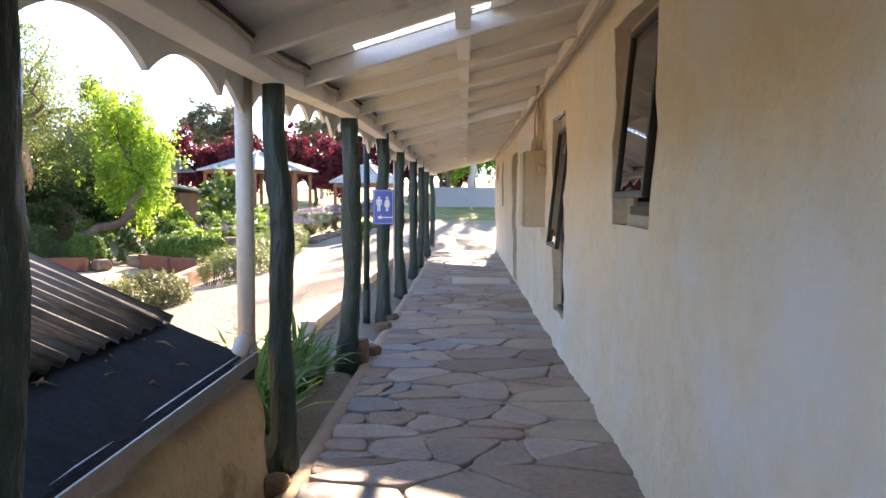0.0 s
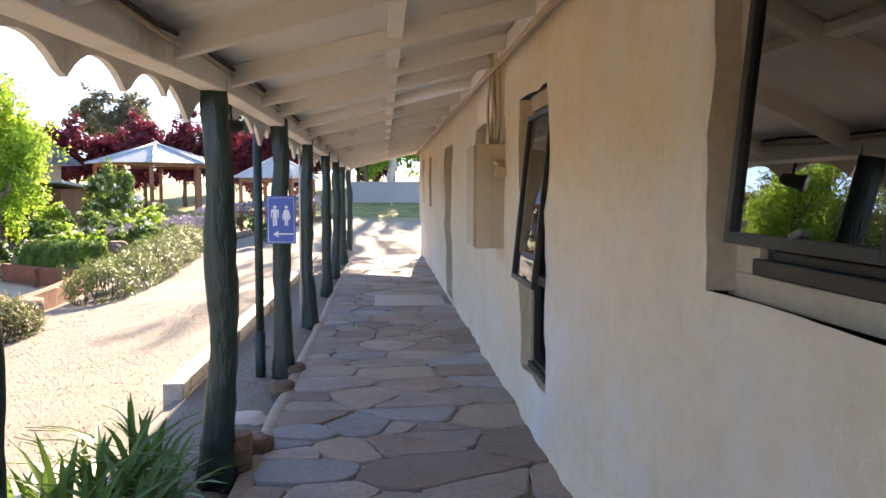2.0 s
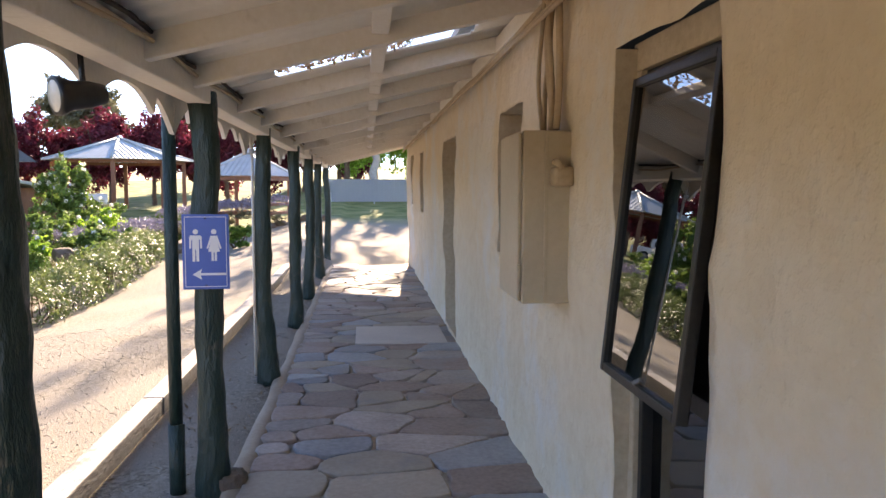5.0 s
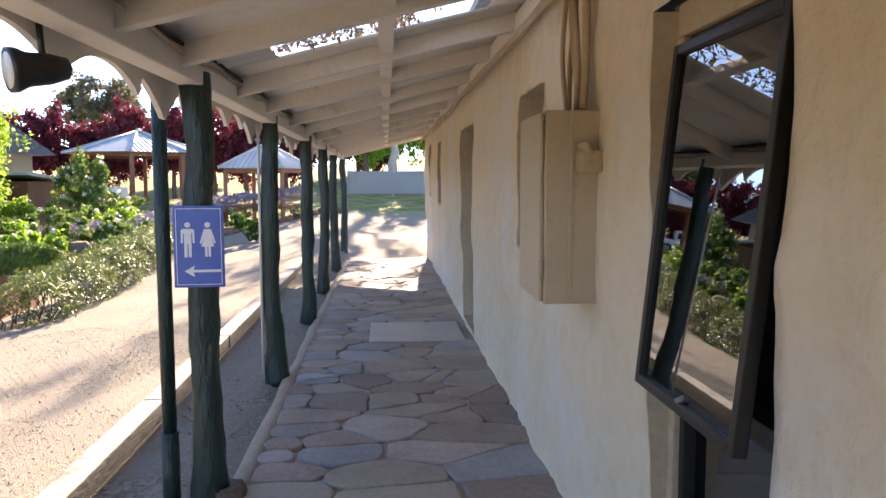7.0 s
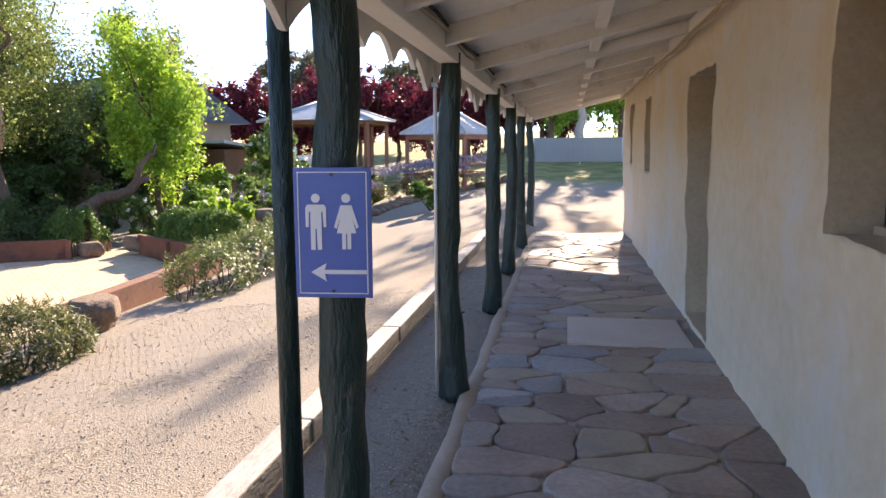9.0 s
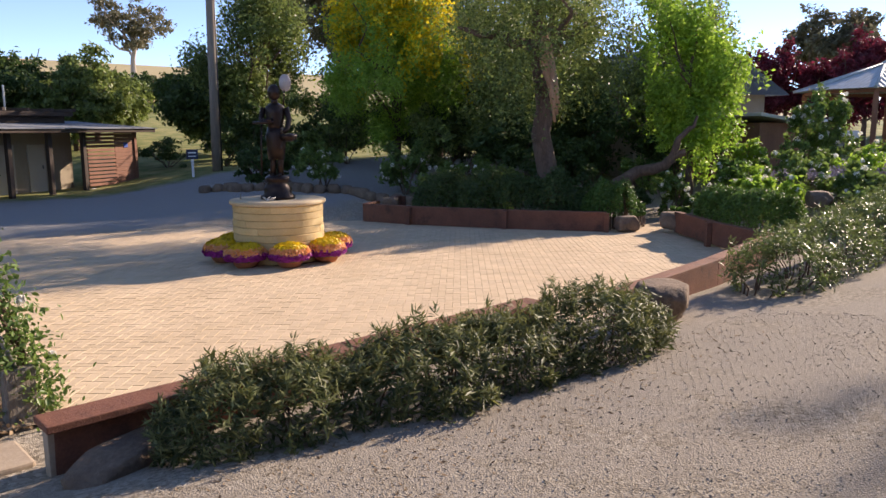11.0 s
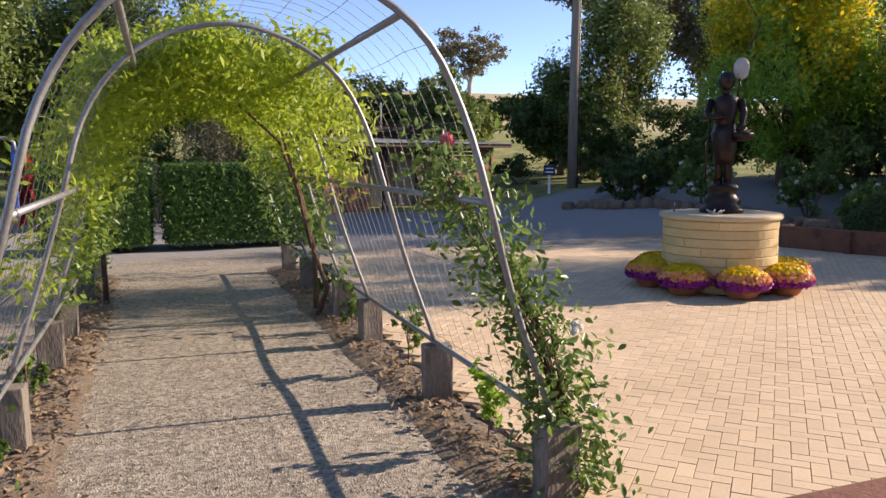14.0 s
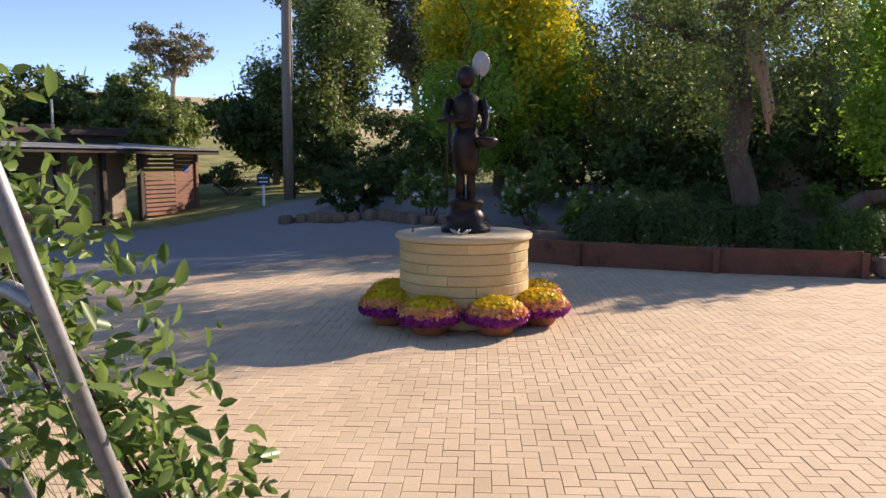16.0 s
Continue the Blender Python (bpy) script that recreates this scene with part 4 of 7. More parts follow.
t = thing("conduit_pipe", "thin white conduit on the side of a post", "conduit", (-0.995, 10.36, -0.1))
part("pipe", new_tube([(0, 0, 0.1), (0, 0, 2.05)], 0.011, 10), PVC, t)
part("bracket", new_box(-0.02, 0.02, -0.02, 0.02, 1.92, 1.95, bevel=0.003), GUTTER, t)
t = thing("spotlight", "black round floodlight under the valance", "light", (-1.06, 6.80, 1.84))
part("arm", new_tube([(0.03, 0.04, 0.16), (0.03, 0.05, 0.08), (0.04, 0.04, 0.02)], 0.010, 8), BLACK, t)
face = Vector((-0.75, -0.62, -0.12)).to_track_quat("-Z", "Y").to_matrix().to_4x4()
bm = bmesh.new()
lathe(bm, [(0.012, 0.13), (0.032, 0.12), (0.045, 0.07), (0.050, 0.01), (0.064, -0.02), (0.064, -0.04), (0.056, -0.04)], 24)
part("housing", bm, BLACK, t, smooth=True).matrix_local = face
bm = bmesh.new()
lathe(bm, [(0.056, -0.036), (0.05, -0.042), (0.02, -0.047), (0.002, -0.048)], 24)
part("lens", bm, LAMPGLASS, t, smooth=True).matrix_local = face

# ---- low shed beside the veranda ----
shed = thing("cellar_shed", "low shed with a corrugated iron roof and rough rendered wall", "shed", (-1.1, 2.0, -0.9))


def shed_top(x):
    return 0.58 + 0.43 * (-1.06 - x)


bm = bmesh.new()
n = 240
y_lo, y_hi = -1.5, 3.42
for x0, x1 in ((-1.36, -2.6), (-2.6, -3.4)):
    rows = [[bm.verts.new((x + 1.1 + (0.03 * noise.noise(Vector((0, i * 0.4, 3))) if x == x0 else 0), y_lo + (y_hi - y_lo) * i / n - 2.0, shed_top(x) + 0.9 + 0.03 + 0.014 * math.cos(2 * math.pi * i / 5.0))) for i in range(n + 1)] for x in (x0, (x0 + x1) / 2, x1)]
    for a, b in zip(rows, rows[1:]):
        for i in range(n):
            bm.faces.new((a[i], a[i + 1], b[i + 1], b[i])).smooth = True
bmesh.ops.solidify(bm, geom=bm.faces[:], thickness=0.004)
part("corrugated_sheet", bm, IRON, shed)
bm = bmesh.new()
rows = [[bm.verts.new((x + 1.1, y_lo + (y_hi - y_lo) * i / 40 - 2.0, shed_top(x) + 0.9 + 0.012 * noise.noise(Vector((x * 5, i * 0.3, 1))))) for i in range(41)] for x in (-1.03, -1.12, -1.22, -1.34, -1.48)]
for a, b in zip(rows, rows[1:]):
    for i in range(40):
        bm.faces.new((a[i], a[i + 1], b[i + 1], b[i])).smooth = True
part("flat_sheet", bm, SHEETIRON, shed)
bm = bmesh.new()
box(bm, 0.045, 0.055, y_lo - 2, y_hi - 2 + 0.03, 1.425, 1.475, bevel=0.002)
box(bm, 0.115, 0.125, y_lo - 2, y_hi - 2 + 0.03, 1.425, 1.480, bevel=0.002)
box(bm, 0.045, 0.125, y_lo - 2, y_hi - 2 + 0.03, 1.415, 1.427)
box(bm, 0.045, 0.125, y_hi - 2 + 0.022, y_hi - 2 + 0.034, 1.415, 1.475)
part("gutter", bm, GUTTER, shed)
bm = bmesh.new()
bmesh.ops.create_grid(bm, x_segments=40, y_segments=14, size=1)
for v in bm.verts:
    u, w = (v.co.x + 1) / 2, (v.co.y + 1) / 2
    y = -3.4 + u * 4.75
    v.co = Vector((0.13 + 0.16 * (1 - w) ** 0.7 + 0.05 * noise.noise(Vector((y * 3, w * 5, 0))), y, w * (1.36 + 0.05 * noise.noise(Vector((y * 4, 0, 9))))))
r = bmesh.ops.extrude_face_region(bm, geom=bm.faces[:])
for v in r["geom"]:
    if isinstance(v, bmesh.types.BMVert):
        v.co.x -= 0.22
bmesh.ops.recalc_face_normals(bm, faces=bm.faces[:])
part("rendered_wall", bm, ROUGHWALL, shed, smooth=True)
bm = bmesh.new()
box(bm, -2.2, 0.0, -3.45, 1.30, 0.0, 1.30)
part("shed_body", bm, ROUGHWALL, shed)
for k in range(9):
    a = random.Random(k)
    bm = bmesh.new()
    tube(bm, [(0, 0, 0), (0.03, 0.02, 0.01), (0.07 + a.random() * 0.03, 0.03, 0.004)], [0.001, 0.006, 0.001], 5)
    ob = tagged(part("fallen_leaf", bm, DRYLEAF), "dry gum leaf lying on the iron roof", "leaf", "leaves on the shed roof")
    x = -1.12 - a.random() * 0.25
    ob.matrix_world = pose(x, 2.2 + a.random() * 1.1, shed_top(x) + 0.012, 0, 23, a.random() * 360)

# ---- edge of the veranda: dirt strip, sleepers, step, iris bed ----
kerb = thing("sleeper_kerb", "weathered grey timber sleeper edging along the drive", "edging", (-1.605, 7.5, -0.2))
for k in range(6):
    bm = new_box(-0.075, 0.075, k * 2.1, k * 2.1 + 2.09, 0.04, 0.255, bevel=0.012)
    for v in bm.verts:
        v.co.x += 0.01 * noise.noise(Vector((k, v.co.y * 2, v.co.z * 9)))
        v.co.z += 0.006 * noise.noise(Vector((k, v.co.y * 3, 4)))
    part("sleeper", bm, PALESLEEPER, kerb)
part("end_block", new_box(-0.07, 0.07, 0.0, 0.07, -0.25, 0.10, bevel=0.01), REDSLEEPER, kerb)
for k, (x, y, z, s) in enumerate(((-1.42, 6.55, -0.19, (0.26, 0.30, 0.07)), (-1.95, 6.45, -0.27, (0.32, 0.28, 0.06)), (-1.02, 7.05, -0.08, (0.20, 0.16, 0.045)))):
    bm = bmesh.new()
    rock_mesh(bm, (0, 0, 0), s, 10 + k)
    ob = tagged(part("step_stone", bm, PALESLAB, smooth=True), "flat pale stone step at the veranda edge", "stone", "stone steps")
    ob.location = (x, y, z)
for k, (x, y, z, s) in enumerate(((-0.86, 6.00, 0.05, (0.09, 0.11, 0.15)), (-0.80, 6.28, 0.0, (0.10, 0.12, 0.09)), (-0.80, 8.15, -0.01, (0.09, 0.11, 0.07)), (-0.84, 7.60, -0.01, (0.10, 0.13, 0.06)), (-0.9, 3.3, -0.02, (0.12, 0.1, 0.08)))):
    bm = bmesh.new()
    rock_mesh(bm, (0, 0, 0), s, 20 + k)
    ob = tagged(part("rock", bm, ROCK, smooth=True), "small brown rock at the foot of a post", "rock", "rocks at the posts")
    ob.location = (x, y, z)


def build_iris(x, y, seed):
    rng = random.Random(seed)
    t = thing("iris_clump", "clump of green strap-leaved iris beside the post", "plant", (x, y, -0.10), "iris clumps")
    for k in range(15):
        a, ln3, lean = rng.uniform(0, 6.28), rng.uniform(0.30, 0.58), rng.uniform(0.25, 1.0)
        bm = bmesh.new()
        w = rng.uniform(0.014, 0.024)
        prev = None
        for i in range(7):
            u = i / 6
            r = 0.03 + lean * ln3 * u * u
            z = ln3 * u * (1 - 0.42 * lean * u * u)
            c = Vector((r * math.cos(a), r * math.sin(a), z))
            s = Vector((-math.sin(a), math.cos(a), 0)) * w * (1 - u ** 3) * (0.7 + u * 0.6)
            row = [bm.verts.new(c - s), bm.verts.new(c + Vector((0, 0, -0.004))), bm.verts.new(c + s)]
            if prev:
                for q in (0, 1):
                    bm.faces.new((prev[q], prev[q + 1], row[q + 1], row[q])).smooth = True
            prev = row
        part("leaf", bm, IRISLEAF, t)


rng = random.Random(3)
for k in range(26):
    build_iris(-1.36 + rng.uniform(-0.38, 0.30), 3.72 + k * 0.085 + rng.uniform(-0.1, 0.1), k)

# ---- paved court: bed of sand under the pavers ----
COURT = [(-6.50, 8.22), (-6.50, 12.75), (-5.95, 13.4), (-6.0, 15.7), (-7.5, 19.6), (-9.2, 22.2), (-10.0, 21.9), (-10.0, 19.45), (-11.8, 18.35), (-13.8, 17.45), (-15.0, 17.1), (-16.4, 14.5), (-17.3, 10.5), (-17.0, 8.22)]


def in_court(x, y):
    hit, j = False, len(COURT) - 1
    for i in range(len(COURT)):
        (xi, yi), (xj, yj) = COURT[i], COURT[j]
        if (yi > y) != (yj > y) and x < (xj - xi) * (y - yi) / (yj - yi) + xi:
            hit = not hit
        j = i
    return hit


COURT_Z = -0.655


def court_z(y):
    """The court lies level."""
    return COURT_Z + max(0.0, y - 40) * 0.045


bm = bmesh.new()
top = [bm.verts.new((x, y, court_z(y) - 0.012)) for x, y in COURT]
low = [bm.verts.new((x, y, -0.95)) for x, y in COURT]
bm.faces.new(top)
for i in range(len(top)):
    j = (i + 1) % len(top)
    bm.faces.new((top[i], low[i], low[j], top[j]))
bmesh.ops.recalc_face_normals(bm, faces=bm.faces[:])
bmesh.ops.triangulate(bm, faces=[f for f in bm.faces if len(f.verts) > 4])
court = tagged(part("pavement", bm, PAVEBED), "court of buff brick pavers in herringbone", "pavement", kind="structure")

# ---- concrete threshold with a worn yellow line, at the arch path ----
bm = bmesh.new()
box(bm, -7.02, -6.56, 4.0, 7.92, -0.95, -0.662, bevel=0.02)
bmesh.ops.subdivide_edges(bm, edges=[e for e in bm.edges if abs(e.verts[0].co.y - e.verts[1].co.y) > 1], cuts=40)
for v in bm.verts:
    v.co.x += 0.05 * noise.noise(Vector((v.co.x, v.co.y * 2.2, 1)))
    v.co.z += 0.010 * noise.noise(Vector((v.co.x * 3, v.co.y * 3, 6)))
slab = tagged(part("threshold", bm, EDGESTONE), "worn concrete threshold slab of the arch path", "slab", kind="structure")
bm = bmesh.new()
y = 4.0
prev = None
while y < 7.6:
    if noise.noise(Vector((y * 3, 0, 0))) > -0.12:
        w = 0.011 + 0.008 * noise.noise(Vector((y * 5, 3, 0)))
        u = 0.03 * noise.noise(Vector((y * 1.7, 8, 0)))
        box(bm, -6.93 - w + u, -6.93 + w + u, y, y + 0.058, -0.672, -0.653)
    y += 0.06
part("painted_line", bm, YELLOWLINE, slab, "worn yellow painted edge line")


# ---- sleepers, rocks and hedges along the drive ----
def retaining(name_label, pts, z0, z1, mat, thick=0.13, posts=True, cat="retaining wall"):
    t = thing("garden_edging", name_label, cat, (*pts[0], z0))
    ox, oy = pts[0]
    for (xa, ya), (xb, yb) in zip(pts, pts[1:]):
        L = math.hypot(xb - xa, yb - ya)
        bm = new_box(0, L - 0.006, -thick / 2, thick / 2, 0, z1 - z0, bevel=0.012)
        for v in bm.verts:
            v.co.y += 0.012 * noise.noise(Vector((v.co.x * 2, v.co.z * 6, xa)))
        ob = part("sleeper", bm, mat, t)
        ob.matrix_local = pose(xa - ox, ya - oy, 0, 0, 0, math.degrees(math.atan2(yb - ya, xb - xa)))
        if posts:
            bm = new_box(-0.05, 0.05, -thick / 2 - 0.09, -thick / 2 - 0.002, -0.1, z1 - z0 - 0.015, bevel=0.01)
            ob = part("peg", bm, mat, t)
            ob.matrix_local = pose(xb - ox, yb - oy, 0, 0, 0, math.degrees(math.atan2(yb - ya, xb - xa)))
    return t


retaining("red-brown sleeper retaining edge behind the hedge", [(-6.34, 7.95), (-6.34, 10.3), (-6.30, 12.5)], -0.75, -0.385, REDSLEEPER, 0.14, posts=False)
edge_cap = thing("plank_edging", "red-brown plank capping the sleeper edge behind the hedge", "plank", (-6.32, 7.90, -0.38))
for k, (a, b) in enumerate(((0.0, 2.28), (2.29, 4.62))):
    bm = new_box(-0.135, 0.135, a, b, 0.0, 0.05, bevel=0.008)
    for v in bm.verts:
        v.co.x += 0.008 * noise.noise(Vector((v.co.y * 2, k, 1))) + 0.008 * v.co.y
    part("plank", bm, REDSLEEPER, edge_cap)
part("end_post", new_box(-0.05, 0.05, 0.02, 0.075, -0.36, -0.002, bevel=0.008), EDGESTONE, edge_cap)
retaining("red-brown sleeper edge behind the second hedge", [(-5.75, 13.15), (-5.95, 15.6), (-6.3, 18.2)], -0.75, -0.25, REDSLEEPER, 0.18, posts=False)
retaining("dark red sleeper wall of the raised shrub bed", [(-14.85, 17.0), (-13.7, 17.35), (-11.75, 18.25), (-10.0, 19.3)], -0.70, -0.26, REDSLEEPER)
retaining("dark red sleeper end of the raised shrub bed", [(-14.85, 17.0), (-15.9, 18.9)], -0.72, -0.26, REDSLEEPER)
retaining("red-brown sleeper wall of the box hedge bed", [(-8.85, 20.0), (-7.6, 19.0), (-6.3, 18.2)], -0.62, -0.22, REDSLEEPER)
for k, (x, y, z, s, lab) in enumerate(((-5.98, 8.27, -0.62, (0.21, 0.48, 0.17), "long brown rock at the hedge end"), (-5.25, 13.15, -0.30, (0.30, 0.36, 0.26), "rounded brown rock at the hedge end"),
                                       (-14.55, 17.45, -0.30, (0.24, 0.24, 0.22), "round dark boulder on the bed corner"), (-9.75, 19.6, -0.5, (0.3, 0.22, 0.2), "grey rock at the bed corner"),
                                       (-9.0, 20.1, -0.42, (0.26, 0.26, 0.22), "brown rock at the bed corner"), (-7.0, 22.1, 0.0, (0.35, 0.25, 0.2), "grey rock by the garden path"))):
    bm = bmesh.new()
    rock_mesh(bm, (0, 0, 0), s, 40 + k, 4)
    ob = tagged(part("boulder", bm, ROCK, smooth=True), lab, "rock", "garden boulders")
    ob.matrix_world = pose(x, y, z, 0, 0, 20 if k == 0 else k * 25)


def build_hedge(label, line, width, height, n, size, mat, seed, aspect=0.3, rough=0.11, core=True, name="hedge", up=0.5, tips=0, tipmat=None):
    rng = np.random.default_rng(seed)
    line = [(x, y, ground_z(x, y) if z is None else z) for x, y, z in line]
    t = thing(name, label, "hedge" if name == "hedge" else "shrub", line[0])
    o = np.array(line[0])
    pts, out = hedge_points(n, line, width, height, rng, rough=rough)
    leaves("foliage", pts - o, size, mat, t, aspect=aspect, up=up, out=out * 0.8, rng=rng)
    if tips:
        # shoots that end in rosettes of narrow leaves
        p2, o2 = hedge_points(tips, line, width * 0.98, height, rng, rough=rough)
        m = 15
        c = np.repeat(p2, m, 0)
        ax = np.repeat(o2 * 0.55 + np.array([0, 0, 0.75]) + rng.normal(0, 0.22, o2.shape), m, 0)
        ax /= np.linalg.norm(ax, axis=1)[:, None]
        side = rng.normal(size=c.shape)
        side -= ax * (side * ax).sum(1)[:, None]
        side /= np.linalg.norm(side, axis=1)[:, None]
        k = np.tile(np.linspace(0, 1, m), tips)[:, None]
        way = side * (1.0 - 0.55 * k) + ax * (0.25 + 0.8 * k)
        way /= np.linalg.norm(way, axis=1)[:, None]
        reach = size * 1.2
        leaves("rosette_mass", c + ax * (0.02 + 0.075 * k) + way * reach * 0.9 - o, reach, tipmat or mat, t, aspect=0.15, up=0.0, out=np.cross(way, ax) * 0.1 + ax, rng=rng, jitter=0.25, along=way)
    if core:
        # twigs that carry the leaves
        bm = bmesh.new()
        p3, _ = hedge_points(max(24, int(len(line) * 22)), line, width * 0.8, height * 0.85, rng, rough=rough)
        for p in p3:
            j = int(np.argmin([(q[0] - p[0]) ** 2 + (q[1] - p[1]) ** 2 for q in line]))
            b = Vector((p[0] * 0.75 + line[j][0] * 0.25, p[1] * 0.75 + line[j][1] * 0.25, ground_z(p[0], p[1]) - 0.05))
            a = Vector(p)
            tube(bm, [b - Vector(o), (a * 0.5 + b * 0.5) + Vector((0.03, 0.02, 0.02)) - Vector(o), a - Vector(o)], [0.012, 0.008, 0.003], 5, caps=False)
        part("twig_mass", bm, BARK, t)["kind"] = "stuff"
    return t


build_hedge("low olive-green hedge with pointed leaves beside the drive", [(-5.9, 8.4, -0.62), (-5.45, 9.4, -0.56), (-5.2, 10.4, -0.52), (-5.05, 11.4, -0.48), (-4.95, 12.45, -0.45)], 0.98, 0.47, 10000, 0.038, HEDGELEAF, 1, aspect=0.22, rough=0.085, tips=800, tipmat=TIPLEAF)
build_hedge("second low olive-green hedge beside the drive", [(-4.95, 14.6, -0.42), (-4.95, 16.4, -0.36), (-5.0, 18.4, -0.28), (-5.1, 20.6, -0.15), (-5.3, 22.8, 0.0)], 1.1, 0.56, 16000, 0.036, GREENHEDGE, 2, aspect=0.28, rough=0.085, tips=500)
build_hedge("clipped green box hedge in the raised bed", [(-8.5, 20.5, -0.3), (-7.4, 19.7, -0.28), (-6.2, 18.9, -0.25)], 0.95, 0.58, 20000, 0.026, BOXLEAF, 3, aspect=0.5, rough=0.05)
build_hedge("dark low hedge in the raised bed under the tree", [(-14.6, 18.4, -0.4), (-13.4, 18.7, -0.4), (-12.0, 19.3, -0.4), (-10.9, 19.9, -0.4)], 1.5, 0.80, 26000, 0.030, DARKLEAF, 4, aspect=0.45, rough=0.09)
build_hedge("rounded clipped bush at the bed corner", [(-10.95, 19.75, -0.4), (-10.2, 20.2, -0.4), (-9.9, 20.5, -0.4)], 1.0, 0.66, 10000, 0.028, BOXLEAF, 5, aspect=0.45, name="bush")
# ---- tall clipped hedges beyond the arch ----
for k, (ya, yb) in enumerate(((4.3, 6.05), (6.4, 9.2))):
    rng = np.random.default_rng(60 + k)
    t = thing("clipped_hedge", "tall dark clipped hedge block with a flat sunlit top", "hedge", (-19.8, ya, -0.55), "clipped hedges")
    n = 24000
    p = rng.uniform(0, 1, (n, 3))
    face = rng.integers(0, 4, n)
    p[face == 0, 0] = 1
    p[face == 1, 2] = 1
    p[face == 2, 1] = rng.integers(0, 2, (face == 2).sum())
    p[face == 3, 0] = 1
    p += rng.normal(0, 0.018, p.shape)
    nrm = np.zeros((n, 3))
    nrm[face == 0, 0] = nrm[face == 3, 0] = 1
    nrm[face == 1, 2] = 1
    leaves("foliage", p * [1.1, yb - ya, 1.42], 0.034, BOXLEAF, t, aspect=0.5, out=nrm * 1.2, rng=rng)
    # near-black box: the shade between the leaves is put into its colour
    part("core", new_box(0.1, 1.03, 0.07, yb - ya - 0.07, 0.0, 1.33, bevel=0.06), material("hedge_inside_shade", (0.012, 0.02, 0.006), (0.03, 0.04, 0.012), 0.9), t)


# ---- arch tunnel over the gravel path ----
AC = 6.72
HOOPS = [-7.42, -9.12, -10.92, -12.05, -14.05, -15.6]
FOOT = -0.29
PROFILE = [(1.33, FOOT), (1.15, 0.25), (0.98, 0.80), (0.85, 1.25), (0.66, 1.55), (0.38, 1.76), (0.0, 1.84)]


def arch_at(u):
    """Place on the hoop, u from -1 (left foot) over 0 (crown) to 1 (right foot)."""
    a = (1 - abs(u)) * (len(PROFILE) - 1)
    i = min(int(a), len(PROFILE) - 2)
    f = a - i
    pts = [PROFILE[max(i - 1, 0)], PROFILE[i], PROFILE[i + 1], PROFILE[i + 2] if i + 2 < len(PROFILE) else (-PROFILE[-2][0], PROFILE[-2][1])]
    out = []
    for d in (0, 1):
        p0, p1, p2, p3 = (q[d] for q in pts)
        out.append(0.5 * (2 * p1 + (p2 - p0) * f + (2 * p0 - 5 * p1 + 4 * p2 - p3) * f * f + (3 * p1 - p0 - 3 * p2 + p3) * f ** 3))
    return AC + math.copysign(out[0], u if u else 1), out[1]


arch = thing("garden_arch", "galvanised hooped arch tunnel with wire mesh sides", "arch", (HOOPS[0], AC, -0.68))
o = Vector((HOOPS[0], AC, -0.68))
for x in HOOPS:
    pts = [Vector((x + 0.02 * math.sin(i), *arch_at(-1 + 2 * i / 40))) - o for i in range(41)]
    part("hoop", new_tube(pts, 0.0175 if x == HOOPS[0] else 0.016, 10), GALV, arch)
for u in (-0.985, -0.66, 0.66, 0.985, -0.27, 0.27):
    y, z = arch_at(u)
    pts = [Vector((x, y, z)) - o for x in HOOPS]
    part("rail", new_tube(pts, 0.018, 8), GALV, arch)
for a, b in zip(HOOPS[:4], HOOPS[1:4]):
    nw = max(4, int(abs(b - a) / 0.15))
    for k in range(1, nw):
        x = a + (b - a) * k / nw
        part("wire", new_tube([Vector((x + 0.012 * math.sin(i * 0.5 + k), *arch_at(-0.97 + 1.94 * i / 30))) - o for i in range(31)], 0.0016, 3, caps=False), WIRE, arch)
for k in range(23):
    y, z = arch_at(-0.95 + 1.9 * k / 22)
    pts = [Vector((HOOPS[0] + (HOOPS[3] - HOOPS[0]) * i / 14, y, z - 0.02 * abs(math.sin(i * 0.9 + k)))) - o for i in range(15)]
    part("wire", new_tube(pts, 0.0016, 3, caps=False), WIRE, arch)


def build_stump(x, y, k, h=0.42):
    t = thing("sleeper_post", "short weathered grey timber post at the foot of the arch", "post", (x, y, -0.74), "arch foot posts", rz=random.Random(k).uniform(-8, 8))
    bm = bmesh.new()
    box(bm, -0.065, 0.065, -0.10, 0.10, 0, h + 0.04, bevel=0.010)
    bmesh.ops.subdivide_edges(bm, edges=[e for e in bm.edges if e.calc_length() > 0.1], cuts=3)
    for v in bm.verts:
        v.co += Vector((0.010 * noise.noise(v.co * 9 + Vector((k, 0, 0))), 0.010 * noise.noise(v.co * 9 + Vector((0, k, 0))), 0.012 * noise.noise(Vector((v.co.x * 14, v.co.y * 14, k)))))
    part("timber", bm, SLEEPER, t)
    part("strap", new_tube([(-0.07, -0.02, h - 0.02), (-0.075, 0.0, h - 0.12), (-0.07, 0.02, h - 0.2)], 0.008, 6), GALV, t)


for k, x in enumerate(HOOPS):
    build_stump(x + 0.04, AC + 1.33, k)
    build_stump(x + 0.04, AC - 1.33, k + 20)

